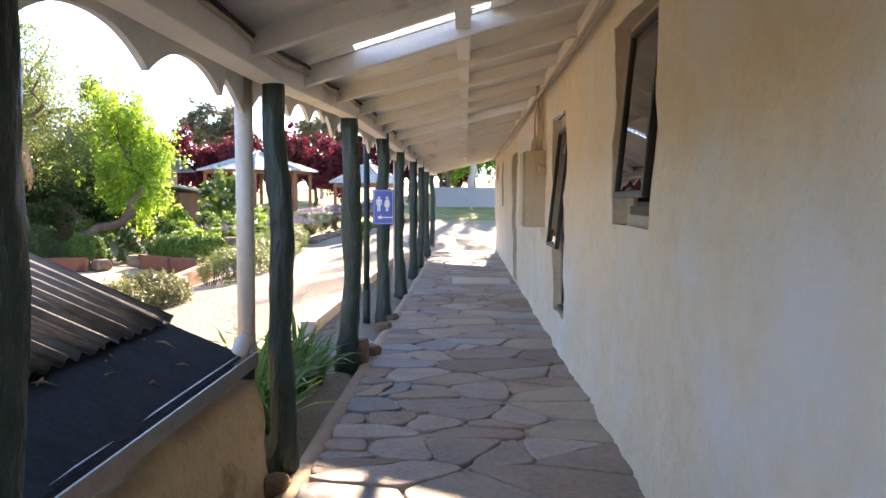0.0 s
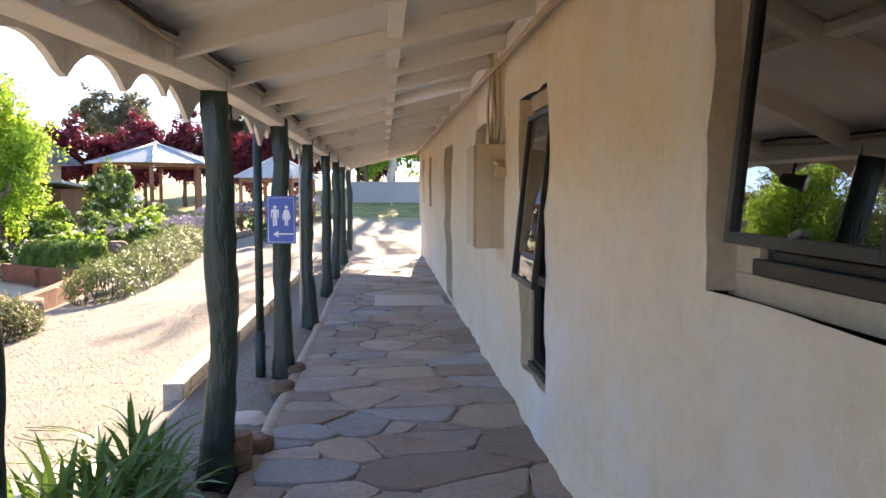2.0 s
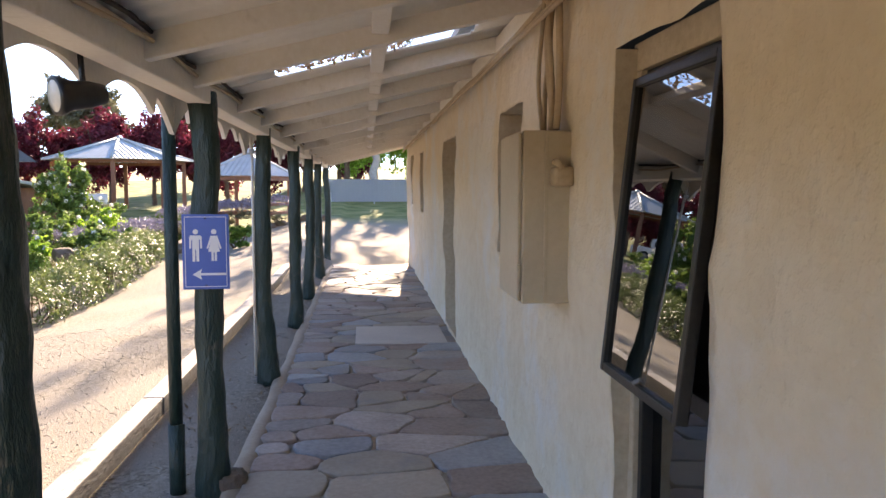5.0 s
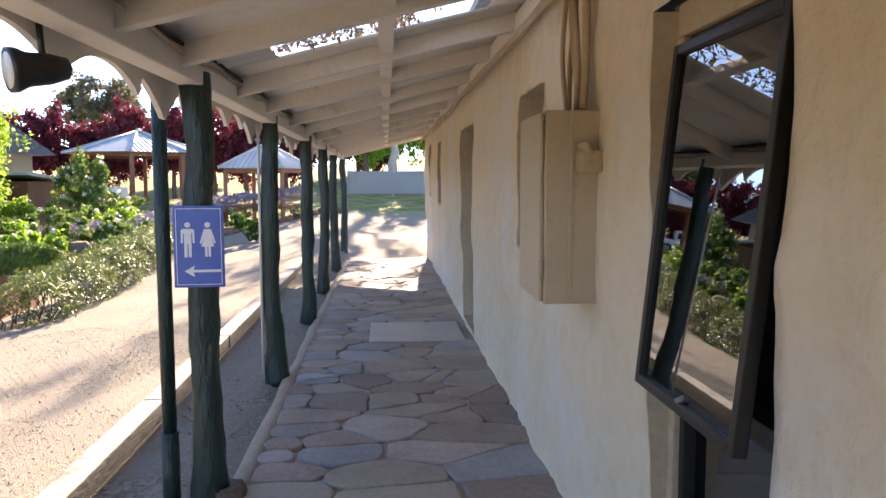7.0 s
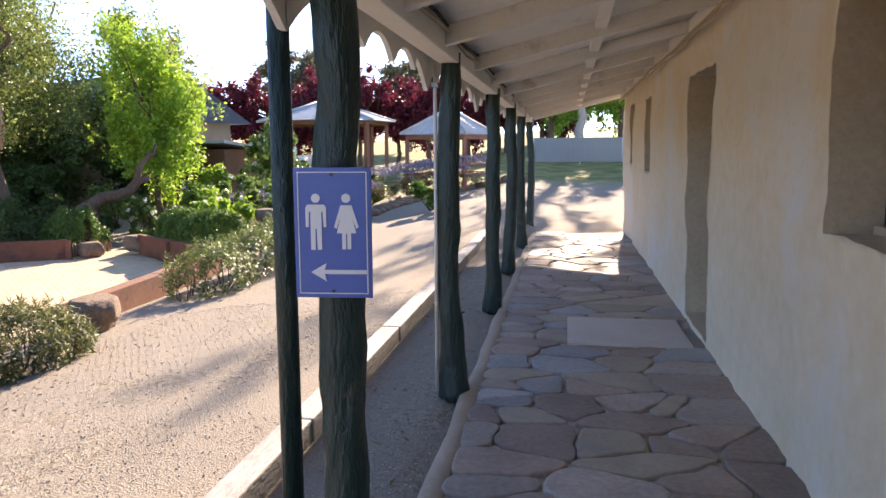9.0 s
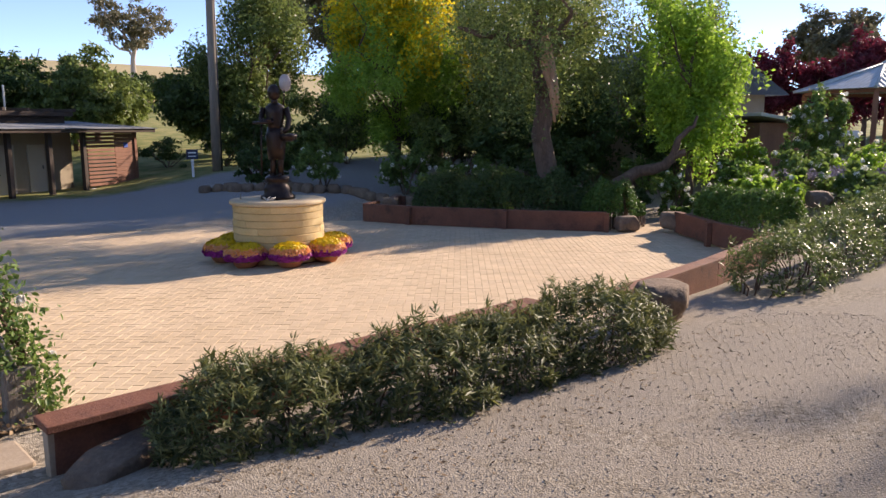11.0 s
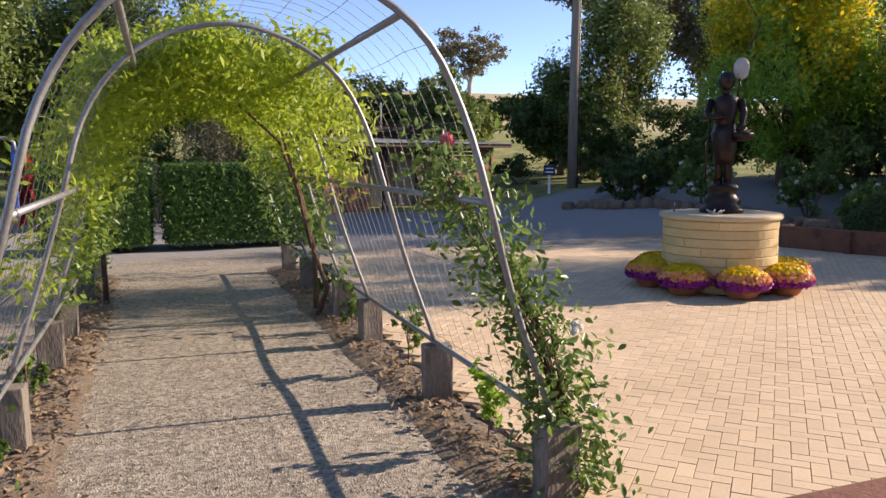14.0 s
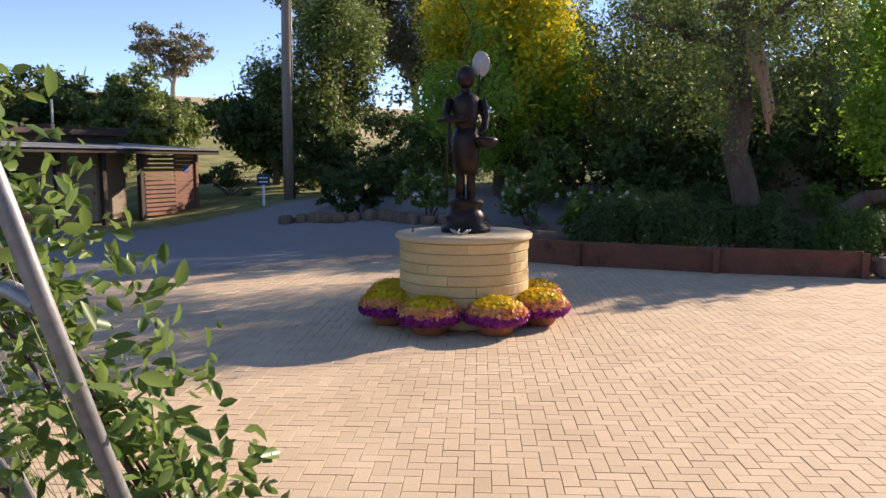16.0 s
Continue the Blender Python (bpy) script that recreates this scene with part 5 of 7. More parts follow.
# path edges: mulch with dry leaves under the arch sides
for side in (1, -1):
    bm = bmesh.new()
    pts = [(x, AC + side * (1.02 + 0.10 * noise.noise(Vector((x * 1.3, side, 0)))), AC + side * (1.5 + 0.08 * noise.noise(Vector((x * 2, side, 5))))) for x in np.arange(-16.0, -7.1, 0.2)]
    rows = []
    for x, a, b in pts:
        rows.append([bm.verts.new((x, a + (b - a) * q, -0.70 + 0.045 * math.sin(q * 3.14) + 0.02 * noise.noise(Vector((x * 3, q * 4, side))))) for q in (0, 0.25, 0.5, 0.75, 1)])
    for r0, r1 in zip(rows, rows[1:]):
        for q in range(4):
            bm.faces.new((r0[q], r0[q + 1], r1[q + 1], r1[q])).smooth = True
    tagged(part("mulch", bm, SOIL), "strip of brown mulch along the arch path", "mulch", kind="stuff")
    rng = np.random.default_rng(31 + side)
    n = 1500
    p = np.stack([rng.uniform(-15.5, -7.1, n), AC + side * rng.normal(1.25, 0.14, n), np.full(n, -0.645)], 1)
    tagged(leaves("fallen_leaves", p, 0.028, DRYLEAF, up=2.5, rng=rng), "dry fallen leaves on the mulch strip", "litter", kind="stuff")

# loose gravel on the drive and the arch path
rng = np.random.default_rng(77)
p = np.concatenate([np.stack([rng.uniform(-4.7, -1.8, 30000), rng.uniform(5.5, 14, 30000)], 1), np.stack([rng.uniform(-12, -6.5, 20000), rng.uniform(5.6, 7.8, 20000)], 1), np.stack([rng.uniform(-6.4, -4.2, 3500), rng.uniform(4.5, 9.5, 3500)], 1), np.stack([rng.uniform(-1.46, -0.88, 12000), rng.uniform(5, 19, 12000)], 1)])
p = np.array([(x, y, ground_z(x, y) + 0.002) for x, y in p if noise.noise(Vector((x * 0.9, y * 0.9, 3))) > -0.12 + 0.35 * math.sin(x * 91.7 + y * 57.3)])
tagged(leaves("loose_gravel", p, 0.0060, PEBBLE, aspect=0.8, up=3.0, rng=rng), "loose grey and brown stones on the drive", "gravel", kind="stuff")
p = np.stack([rng.uniform(-5.2, -4.0, 700), rng.uniform(8.2, 13, 700)], 1)
p = np.array([(x, y, ground_z(x, y) + 0.003) for x, y in p])
tagged(leaves("fallen_leaves", p, 0.019, DRYLEAF, aspect=0.3, up=4.0, rng=rng), "dry leaves fallen along the hedge foot", "litter", kind="stuff")
p = np.stack([rng.uniform(-1.5, -0.85, 160), rng.uniform(4.5, 14, 160)], 1)
p = np.array([(x, y, -0.06) for x, y in p])
tagged(leaves("fallen_leaves", p, 0.028, DRYLEAF, aspect=0.25, up=2.0, rng=rng), "dry leaves on the dirt strip by the posts", "litter", kind="stuff")


# ---- climbers ----
def stems(t, o, specs, mat=BARK, r=0.012):
    for pts in specs:
        part("stem", new_tube([Vector(p) - o for p in pts], [r * (1 - 0.6 * i / (len(pts) - 1)) for i in range(len(pts))], 6), mat, t)


def flower(bm_pts, c, r, rng, n=26):
    d = rng.normal(size=(n, 3))
    d /= np.linalg.norm(d, axis=1)[:, None]
    bm_pts.append((np.asarray(c) + d * r * 0.6, d))


def build_climbing_rose(label, base, path_pts, spread, n, seed, blooms=(), pink=()):
    rng = np.random.default_rng(seed)
    o = Vector(base)
    t = thing("climbing_rose", label, "rose", base)
    canes = []
    path = np.array(path_pts, float)
    for k in range(9):
        q = path + rng.normal(0, spread * 0.45, path.shape) * np.linspace(0.15, 1, len(path))[:, None]
        q = q[: rng.integers(max(3, len(path) - 2), len(path) + 1)]
        canes.append([tuple(v) for v in q])
    stems(t, o, canes, r=0.009)
    u = rng.uniform(0, 1, n) ** 1.25 * (len(path) - 1)
    i = np.minimum(u.astype(int), len(path) - 2)
    c = path[i] + (path[i + 1] - path[i]) * (u - i)[:, None]
    lump = rng.integers(0, 46, n)
    cen = rng.normal(0, 1, (46, 3))
    p = c + (cen[lump] * 0.75 + rng.normal(0, 0.45, (n, 3))) * spread
    leaves("foliage", p - np.array(base), 0.024, ROSELEAF, t, aspect=0.55, up=0.7, rng=rng, oval=True)
    for group, mat, lab in ((blooms, WHITEPETAL, "white rose bloom"), (pink, PINKPETAL, "pink rose bloom")):
        for b in group:
            d = rng.normal(size=(60, 3))
            d /= np.linalg.norm(d, axis=1)[:, None]
            leaves("bloom", np.asarray(b) - np.array(base) + d * 0.030 * rng.uniform(0.4, 1, (60, 1)), 0.020, mat, t, lab, aspect=0.8, up=0, out=d * 1.5, rng=rng)
    return t


build_climbing_rose("climbing rose with white and pink blooms on the arch foot", (-7.45, 8.16, -0.68),
                    [(-7.44, 8.16, -0.6), (-7.43, 8.12, -0.25), (-7.48, 8.02, 0.12), (-7.66, 7.86, 0.5), (-7.9, 7.74, 0.85), (-8.1, 7.68, 1.05)], 0.15, 3300, 11,
                    blooms=[(-7.30, 8.10, 0.22), (-7.42, 8.30, -0.25)], pink=[(-7.86, 7.66, 1.12)])
build_climbing_rose("white rose bush on the far arch foot", (-7.35, 5.28, -0.68),
                    [(-7.35, 5.25, -0.6), (-7.36, 5.22, -0.25), (-7.42, 5.25, 0.1), (-7.55, 5.3, 0.35)], 0.17, 4600, 12,
                    blooms=[(-7.2, 5.42, -0.52), (-7.18, 5.12, 0.02), (-7.25, 5.30, -0.1), (-7.3, 5.38, 0.12), (-7.35, 5.2, 0.25), (-7.25, 5.2, -0.40), (-7.4, 5.42, 0.18)])
# small weeds by the posts
for k, (x, y) in enumerate(((-8.2, 8.05), (-9.9, 8.1), (-11.4, 8.0), (-12.9, 8.05), (-8.3, 5.4), (-10.0, 5.35))):
    rng = np.random.default_rng(90 + k)
    t = thing("weed", "small leafy weed by the arch posts", "plant", (x, y, -0.68), "weeds")
    stems(t, Vector((x, y, -0.68)), [[(x, y, -0.68), (x + 0.02, y, -0.5), (x + rng.normal(0, 0.05), y + rng.normal(0, 0.05), -0.25)] for _ in range(4)], r=0.006)
    p, out = blob_points(260, (0, 0, 0.28), (0.17, 0.17, 0.26), rng)
    leaves("foliage", p, 0.03, LIMELEAF if k == 0 else ROSELEAF, t, aspect=0.5, rng=rng)

# wisteria over the far hoops
rng = np.random.default_rng(40)
t = thing("wisteria", "bright yellow-green wisteria trained over the arch hoops", "climber", (-12.0, AC + 1.2, -0.68))
o = np.array((-12.0, AC + 1.2, -0.68))
n = 62000
x = rng.uniform(-15.9, -9.6, n)
u = np.clip(rng.normal(-0.10, 0.33, n), -0.86, 0.62)
lump = np.sin(x * 3.3 + u * 9) + np.sin(x * 5.1 - u * 14) + np.sin(u * 23 + x)
keep = lump > -0.9
x, u, lump = x[keep], u[keep], lump[keep]
q = np.array([arch_at(a) for a in u])
p = np.stack([x, q[:, 0], q[:, 1]], 1) + rng.normal(0, 0.09, (len(x), 3))
cent = np.stack([q[:, 0] - AC, q[:, 1] - 0.4], 1)
p[:, 1] += cent[:, 0] * 0.10 * (lump + 0.5)
p[:, 2] += np.abs(cent[:, 1]) * 0.07 * (lump - 0.4)
leaves("foliage", p - o, 0.040, WISTERIA, t, aspect=0.34, up=0.4, rng=rng)
n = 9000
x = rng.uniform(-16.2, -11.5, n)
u = np.where(rng.uniform(0, 1, n) < 0.75, rng.uniform(-1.0, -0.55, n), rng.uniform(0.55, 0.95, n))
q = np.array([arch_at(a) for a in u])
p = np.stack([x, q[:, 0], q[:, 1]], 1) + rng.normal(0, 0.10, (n, 3))
keep = np.sin(p[:, 0] * 2.7) + np.sin(p[:, 2] * 4 + p[:, 0]) > -0.35
leaves("side_foliage", (p - o)[keep], 0.045, ROSELEAF, t, aspect=0.4, up=0.3, rng=rng)
stems(t, Vector(o), [[(-12.2, AC + 1.1, -0.68), (-12.05, AC + 1.18, -0.35), (-12.25, AC + 1.05, 0.1), (-12.1, AC + 0.9, 0.7), (-12.3, AC + 0.75, 1.2), (-12.2, AC + 0.2, 1.7)],
                     [(-12.2, AC + 1.08, -0.6), (-12.3, AC + 1.1, 0.0), (-12.15, AC + 0.95, 0.6), (-12.0, AC + 0.7, 1.4)],
                     [(-13.8, AC - 1.1, -0.68), (-13.7, AC - 1.1, 0.2), (-13.5, AC - 0.9, 1.0), (-13.2, AC - 0.3, 1.75)]], r=0.035)

# ---- fountain drum with its figure and flower pots ----
FX, FY = -11.98, 13.02
drum = thing("round_plinth", "round cream sandstone plinth built in courses with a flat cap", "plinth", (FX, FY, COURT_Z))
R = 0.708
hs = [0.0, 0.11, 0.225, 0.335, 0.45, 0.56, 0.67, 0.78, 0.885]
rng = random.Random(9)
part("core", (lambda b: (lathe(b, [(R - 0.035, 0.0), (R - 0.035, 0.88)], 48), b)[1])(bmesh.new()), SANDSTONE, drum)
for c in range(8):
    nb = 4
    off = rng.uniform(0, 6.28)
    for k in range(nb):
        a0, a1 = off + 2 * math.pi * k / nb + 0.003, off + 2 * math.pi * (k + 1) / nb - 0.003
        bm = bmesh.new()
        dr = rng.uniform(-0.006, 0.006)
        z0, z1 = hs[c] + 0.002, hs[c + 1] - 0.002
        prof = [(R - 0.06, z0), (R - 0.008 + dr, z0), (R + dr, z0 + 0.008), (R + dr, z1 - 0.008), (R - 0.008 + dr, z1), (R - 0.06, z1)]
        rows = [[bm.verts.new((r * math.cos(a), r * math.sin(a), z)) for r, z in prof] for a in [a0 + (a1 - a0) * i / 12 for i in range(13)]]
        for r0, r1 in zip(rows, rows[1:]):
            for i in range(5):
                bm.faces.new((r0[i], r1[i], r1[i + 1], r0[i + 1]))
        bm.faces.new(rows[0])
        bm.faces.new(rows[-1][::-1])
        part("stone_block", bm, SANDSTONE, drum)
bm = bmesh.new()
lathe(bm, [(R - 0.02, 0.885), (R + 0.03, 0.89), (R + 0.045, 0.905), (R + 0.045, 0.94), (R + 0.03, 0.955), (R - 0.05, 0.962)], 56)
part("cap", bm, CAPSTONE, drum)
TOPZ = COURT_Z + 0.963


def build_statue():
    """A bronze figure with a bowl at the hip and a round disc over the shoulder, on a moulded foot; one plain mesh."""
    bm = bmesh.new()
    lathe(bm, [(0.27, 0.0), (0.27, 0.05), (0.21, 0.09), (0.22, 0.16), (0.19, 0.22), (0.16, 0.26), (0.19, 0.30), (0.19, 0.34), (0.14, 0.37)], 24)
    for s in (-1, 1):
        tube(bm, [(s * 0.06, -0.02, 0.36), (s * 0.055, 0, 0.55), (s * 0.07, 0.02, 0.80), (s * 0.075, 0.0, 1.0)], [0.05, 0.045, 0.07, 0.095], 12)
        tube(bm, [(s * 0.06, -0.10, 0.375), (s * 0.06, 0.05, 0.39)], [0.03, 0.04], 10)
    tube(bm, [(0, 0.0, 0.62), (0, 0.0, 0.80), (0, 0.0, 1.0), (0, 0, 1.12)], [0.125, 0.145, 0.155, 0.12], 18)
    tube(bm, [(0, 0, 1.05), (0, 0, 1.16), (0, 0.01, 1.32), (0, 0.01, 1.44), (0, 0.0, 1.50)], [0.125, 0.115, 0.15, 0.145, 0.05], 18)
    tube(bm, [(0, 0, 1.47), (0, -0.01, 1.56)], [0.05, 0.045], 12)
    r = bmesh.ops.create_uvsphere(bm, u_segments=18, v_segments=12, radius=0.105)
    for v in r["verts"]:
        v.co = Vector((v.co.x * 0.92, v.co.y, v.co.z * 1.18)) + Vector((0.0, -0.015, 1.65))
    tube(bm, [(-0.17, 0.0, 1.42), (-0.21, -0.02, 1.26), (-0.16, -0.16, 1.20), (-0.02, -0.20, 1.24)], [0.05, 0.045, 0.04, 0.03], 10)
    tube(bm, [(0.17, 0.0, 1.42), (0.215, 0.01, 1.24), (0.20, -0.06, 1.10), (0.16, -0.14, 1.04)], [0.05, 0.045, 0.04, 0.03], 10)
    tube(bm, [(-0.30, -0.20, 1.185), (-0.10, -0.20, 1.19), (0.02, -0.18, 1.2)], [0.018, 0.03, 0.02], 8)
    bowl = [(0.05, 0.90), (0.12, 0.93), (0.14, 0.99), (0.12, 1.01), (0.05, 1.02)]
    lathe(bm, bowl, 18, c=(0.21, -0.05))
    tube(bm, [(-0.20, -0.16, 0.38), (-0.19, -0.17, 0.80), (-0.16, -0.18, 1.2)], 0.012, 8)
    for v in bm.verts:
        v.co += v.normal * 0 + Vector((noise.noise(v.co * 16), noise.noise(v.co * 16 + Vector((5, 0, 0))), 0)) * 0.008
    tube(bm, [(0.13, 0.03, 1.45), (0.15, 0.06, 1.70)], 0.012, 8)
    rings = [[bm.verts.new((0.16 + q * 0.095 * math.cos(a), 0.06 + d, 1.80 + q * 0.135 * math.sin(a))) for a in [k * math.pi / 12 for k in range(24)]] for q, d in ((0.05, -0.014), (0.93, -0.012), (1, 0), (0.93, 0.012), (0.05, 0.014))]
    for r0, r1 in zip(rings, rings[1:]):
        for k in range(24):
            f = bm.faces.new((r0[k], r0[(k + 1) % 24], r1[(k + 1) % 24], r1[k]))
            f.material_index = 1
    ob = part("statue", bm, [BRONZE, PALEDISC], smooth=True)
    ob.matrix_world = pose(FX + 0.06, FY - 0.03, TOPZ - 0.002, 0, 0, 45)
    tagged(ob, "dark bronze standing figure with a bowl and pale disc", "statue")


build_statue()
t = thing("hose_loop", "thin white looped cord lying on the plinth cap", "cord", (FX + 0.30, FY - 0.33, TOPZ))
part("cord", new_tube([(0.09 * math.cos(a) * (1 + 0.3 * math.sin(2 * a)), 0.06 * math.sin(a * 1.5), 0.03 + 0.025 * math.sin(2.3 * a)) for a in [k * 0.35 for k in range(30)]], 0.007, 6), PVC, t)
t = thing("metal_spike", "short metal spike standing on the plinth cap", "spike", (FX - 0.28, FY - 0.5, TOPZ))
part("rod", new_tube([(0, 0, 0), (0.005, 0, 0.13)], [0.012, 0.004], 8), GUTTER, t)


def build_pot(a, k):
    rng = np.random.default_rng(200 + k)
    t = thing("flower_pot", "terracotta pot domed with yellow, orange and purple flowers", "flower pot", (FX + 0.87 * math.cos(a), FY + 0.87 * math.sin(a), COURT_Z), "flower pots round the plinth")
    bm = bmesh.new()
    lathe(bm, [(0.14, 0.0), (0.17, 0.03), (0.21, 0.12), (0.225, 0.14), (0.225, 0.165), (0.20, 0.165)], 24)
    part("pot", bm, TERRACOTTA, t)
    for lo, hi, mat, n, lab in ((-0.42, 0.14, PURPLEPETAL, 1500, "purple flowers"), (0.05, 0.60, ORANGEPETAL, 1000, "orange flowers"), (0.52, 1.0, YELLOWPETAL, 1000, "yellow flowers")):
        ph, z = rng.uniform(0, 6.283, n), rng.uniform(lo, hi, n)
        rr = np.sqrt(1 - z * z)
        d = np.stack([rr * np.cos(ph), rr * np.sin(ph), z], 1)
        leaves("flower_mass", d * [0.30, 0.30, 0.165] * rng.uniform(0.86, 1.08, (n, 1)) + [0, 0, 0.195], 0.022, mat, t, lab, aspect=0.9, up=0.1, out=d * 1.6, rng=rng)
    bm = bmesh.new()
    bmesh.ops.create_icosphere(bm, subdivisions=3, radius=0.275)
    for v in bm.verts:
        v.co = Vector((v.co.x, v.co.y, v.co.z * 0.52 + 0.19))
    part("leaf_cushion", bm, DARKLEAF, t)


for k in range(8):
    build_pot(math.radians(-44.5 + 22.5) + 2 * math.pi * k / 8, k)


# ---- trees ----
def limb(bm, a, b, r0, r1, rng, n=6, wob=0.06):
    a, b = Vector(a), Vector(b)
    L = (b - a).length
    pts = [a.lerp(b, i / n) + Vector(rng.normal(0, wob * L * math.sin(math.pi * i / n) + 1e-6, 3)) for i in range(n + 1)]
    tube(bm, pts, [r0 + (r1 - r0) * i / n for i in range(n + 1)], 9, caps=False)


def build_tree(label, x, y, height, crown, n, size, mat, seed, trunk=0.18, bark=BARK, lumps=16, crown_z=0.62, extra=None, aspect=0.5, group="", lean=(0, 0), clear=0.25, shell=0.5, base=None, name="tree"):
    """crown: half widths (x, y, z); extra: (material, share, lowest height share) for blossom."""
    rng = np.random.default_rng(seed)
    z0 = ground_z(x, y) if base is None else base
    t = thing(name, label, name, (x, y, z0), group)
    cz = height * crown_z
    bm = bmesh.new()
    top = Vector((lean[0], lean[1], cz))
    limb(bm, (0, 0, -0.2), top * clear * 1.6, trunk, trunk * 0.75, rng, wob=0.02)
    limb(bm, top * clear * 1.6, top + Vector((0, 0, crown[2] * 0.5)), trunk * 0.75, trunk * 0.2, rng, wob=0.04)
    for k in range(9):
        a = rng.uniform(0, 6.283)
        s = rng.uniform(clear * 1.4, 1.0)
        e = top + Vector((math.cos(a) * crown[0] * rng.uniform(0.4, 0.8), math.sin(a) * crown[1] * rng.uniform(0.4, 0.8), rng.uniform(-0.3, 0.75) * crown[2]))
        limb(bm, top * s, e, trunk * 0.42, trunk * 0.08, rng)
    part("trunk", bm, bark, t)
    p, out = blob_points(n, tuple(top), crown, rng, lumps=lumps, shell=shell)
    keep = p[:, 2] > 0.15
    p, out = p[keep], out[keep]
    if extra:
        emat, share, low = extra
        pick = (rng.uniform(0, 1, len(p)) < share) & (p[:, 2] > cz + crown[2] * low + 0.8 * np.sin(p[:, 0] * 2.1) + 0.8 * np.sin(p[:, 1] * 2.7 + 1) + 0.5 * np.sin(p[:, 0] * 5.3 + p[:, 1] * 4.1))
        q = p[pick]
        leaves("blossom", q + rng.normal(0, 0.05, q.shape), size, emat, t, aspect=0.6, out=out[pick], rng=rng)
        p, out = p[~pick], out[~pick]
    leaves("crown", p, size, mat, t, aspect=aspect, out=out * 0.7, rng=rng)
    return t


# big old tree in the raised bed, with a torn limb
build_tree("large old dark-leaved tree leaning in the raised bed", -12.1, 20.25, 7.6, (3.2, 3.0, 3.1), 42000, 0.036, TREELEAF, 301, trunk=0.27, lumps=38, crown_z=0.60, clear=0.42, shell=0.25, lean=(-0.75, 0.3))
rng = np.random.default_rng(8)
t = thing("broken_limb", "torn pale fallen tree limb leaning by the tree", "limb", (-11.2, 21.4, -0.1))
bm = bmesh.new()
limb(bm, (0, 0, 0.2), (1.15, 1.0, 0.95), 0.16, 0.09, rng, wob=0.04)
limb(bm, (0.9, 0.78, 0.75), (1.35, 1.1, 1.75), 0.10, 0.03, rng, wob=0.05)
limb(bm, (0.3, 0.25, 0.3), (-0.5, -0.2, -0.35), 0.15, 0.2, rng)
part("wood", bm, BARK, t)
t = thing("torn_bough", "pale torn bough hanging down the old tree trunk", "limb", (-12.0, 20.0, 0.9))
bm = bmesh.new()
for k in range(5):
    a = rng.uniform(-0.06, 0.06, 3)
    tube(bm, [(0.26 + a[0], -0.18 + k * 0.035, 0.62 + 0.16 * k), (0.16 + a[1], -0.2 + k * 0.04, 1.35), (-0.05 + a[2], -0.16 + k * 0.03, 1.9 + 0.1 * k), (-0.22, -0.05 + k * 0.02, 2.5)], [0.03, 0.075, 0.09, 0.05], 6)
part("torn_wood", bm, TORNWOOD, t)
build_tree("fresh lime-green young maple tree", -11.1, 24.6, 5.6, (1.9, 1.9, 2.9), 20000, 0.058, LIMELEAF, 302, trunk=0.10, lumps=40, crown_z=0.56)
build_tree("tree covered in yellow blossom behind the statue", -21.3, 23.4, 7.2, (3.0, 3.0, 3.5), 56000, 0.068, LIMELEAF, 303, trunk=0.2, lumps=30, crown_z=0.52, extra=(YELLOWLEAF, 0.6, 0.05), aspect=0.4)
build_tree("tall dark green tree behind the power pole", -30.6, 23.4, 8.3, (3.2, 3.2, 4.2), 42000, 0.070, TREELEAF, 304, lumps=26, crown_z=0.52)
build_tree("dark green tree beside the yellow one", -23.8, 27.8, 8.4, (3.0, 3.0, 4.2), 40000, 0.075, DARKLEAF, 305, lumps=22, crown_z=0.52)
build_tree("dark leafy tree behind the raised bed", -17.0, 26.0, 8.0, (3.4, 3.0, 3.9), 23000, 0.060, TREELEAF, 306, lumps=26, crown_z=0.54)
build_tree("dark leafy tree behind the garden path", -14.2, 29.5, 6.6, (2.4, 2.4, 3.1), 20000, 0.065, TREELEAF, 307, lumps=22, crown_z=0.56)
for k, (x, y, h) in enumerate(((-22.5, 30.5, 6.2), (-19.0, 29.2, 5.8), (-25.5, 31.5, 6.6))):
    build_tree("dark tree closing the view behind the court", x, y, h, (2.6, 2.4, h * 0.5), 14000, 0.085, DARKLEAF, 312 + k, lumps=22, crown_z=0.46, group="trees behind the court")
build_tree("pale gum tree above the other trees", -36.0, 27.9, 12.4, (4.2, 4.2, 3.8), 12000, 0.14, GUMLEAF, 308, trunk=0.24, bark=GREYBARK, lumps=30, crown_z=0.74, clear=0.3, shell=0.7)
build_tree("pale gum tree rising behind the yellow blossom", -33.4, 30.4, 11.6, (4.3, 4.3, 4.2), 17000, 0.12, GUMLEAF, 310, trunk=0.24, bark=GREYBARK, lumps=32, crown_z=0.62, clear=0.3, shell=0.5)
build_tree("spreading gum tree alone on the dry hill", -78, 37.2, 9.4, (5.3, 5.3, 3.0), 5200, 0.17, GUMLEAF, 309, trunk=0.36, bark=GREYBARK, lumps=30, crown_z=0.66, clear=0.2, shell=0.8)
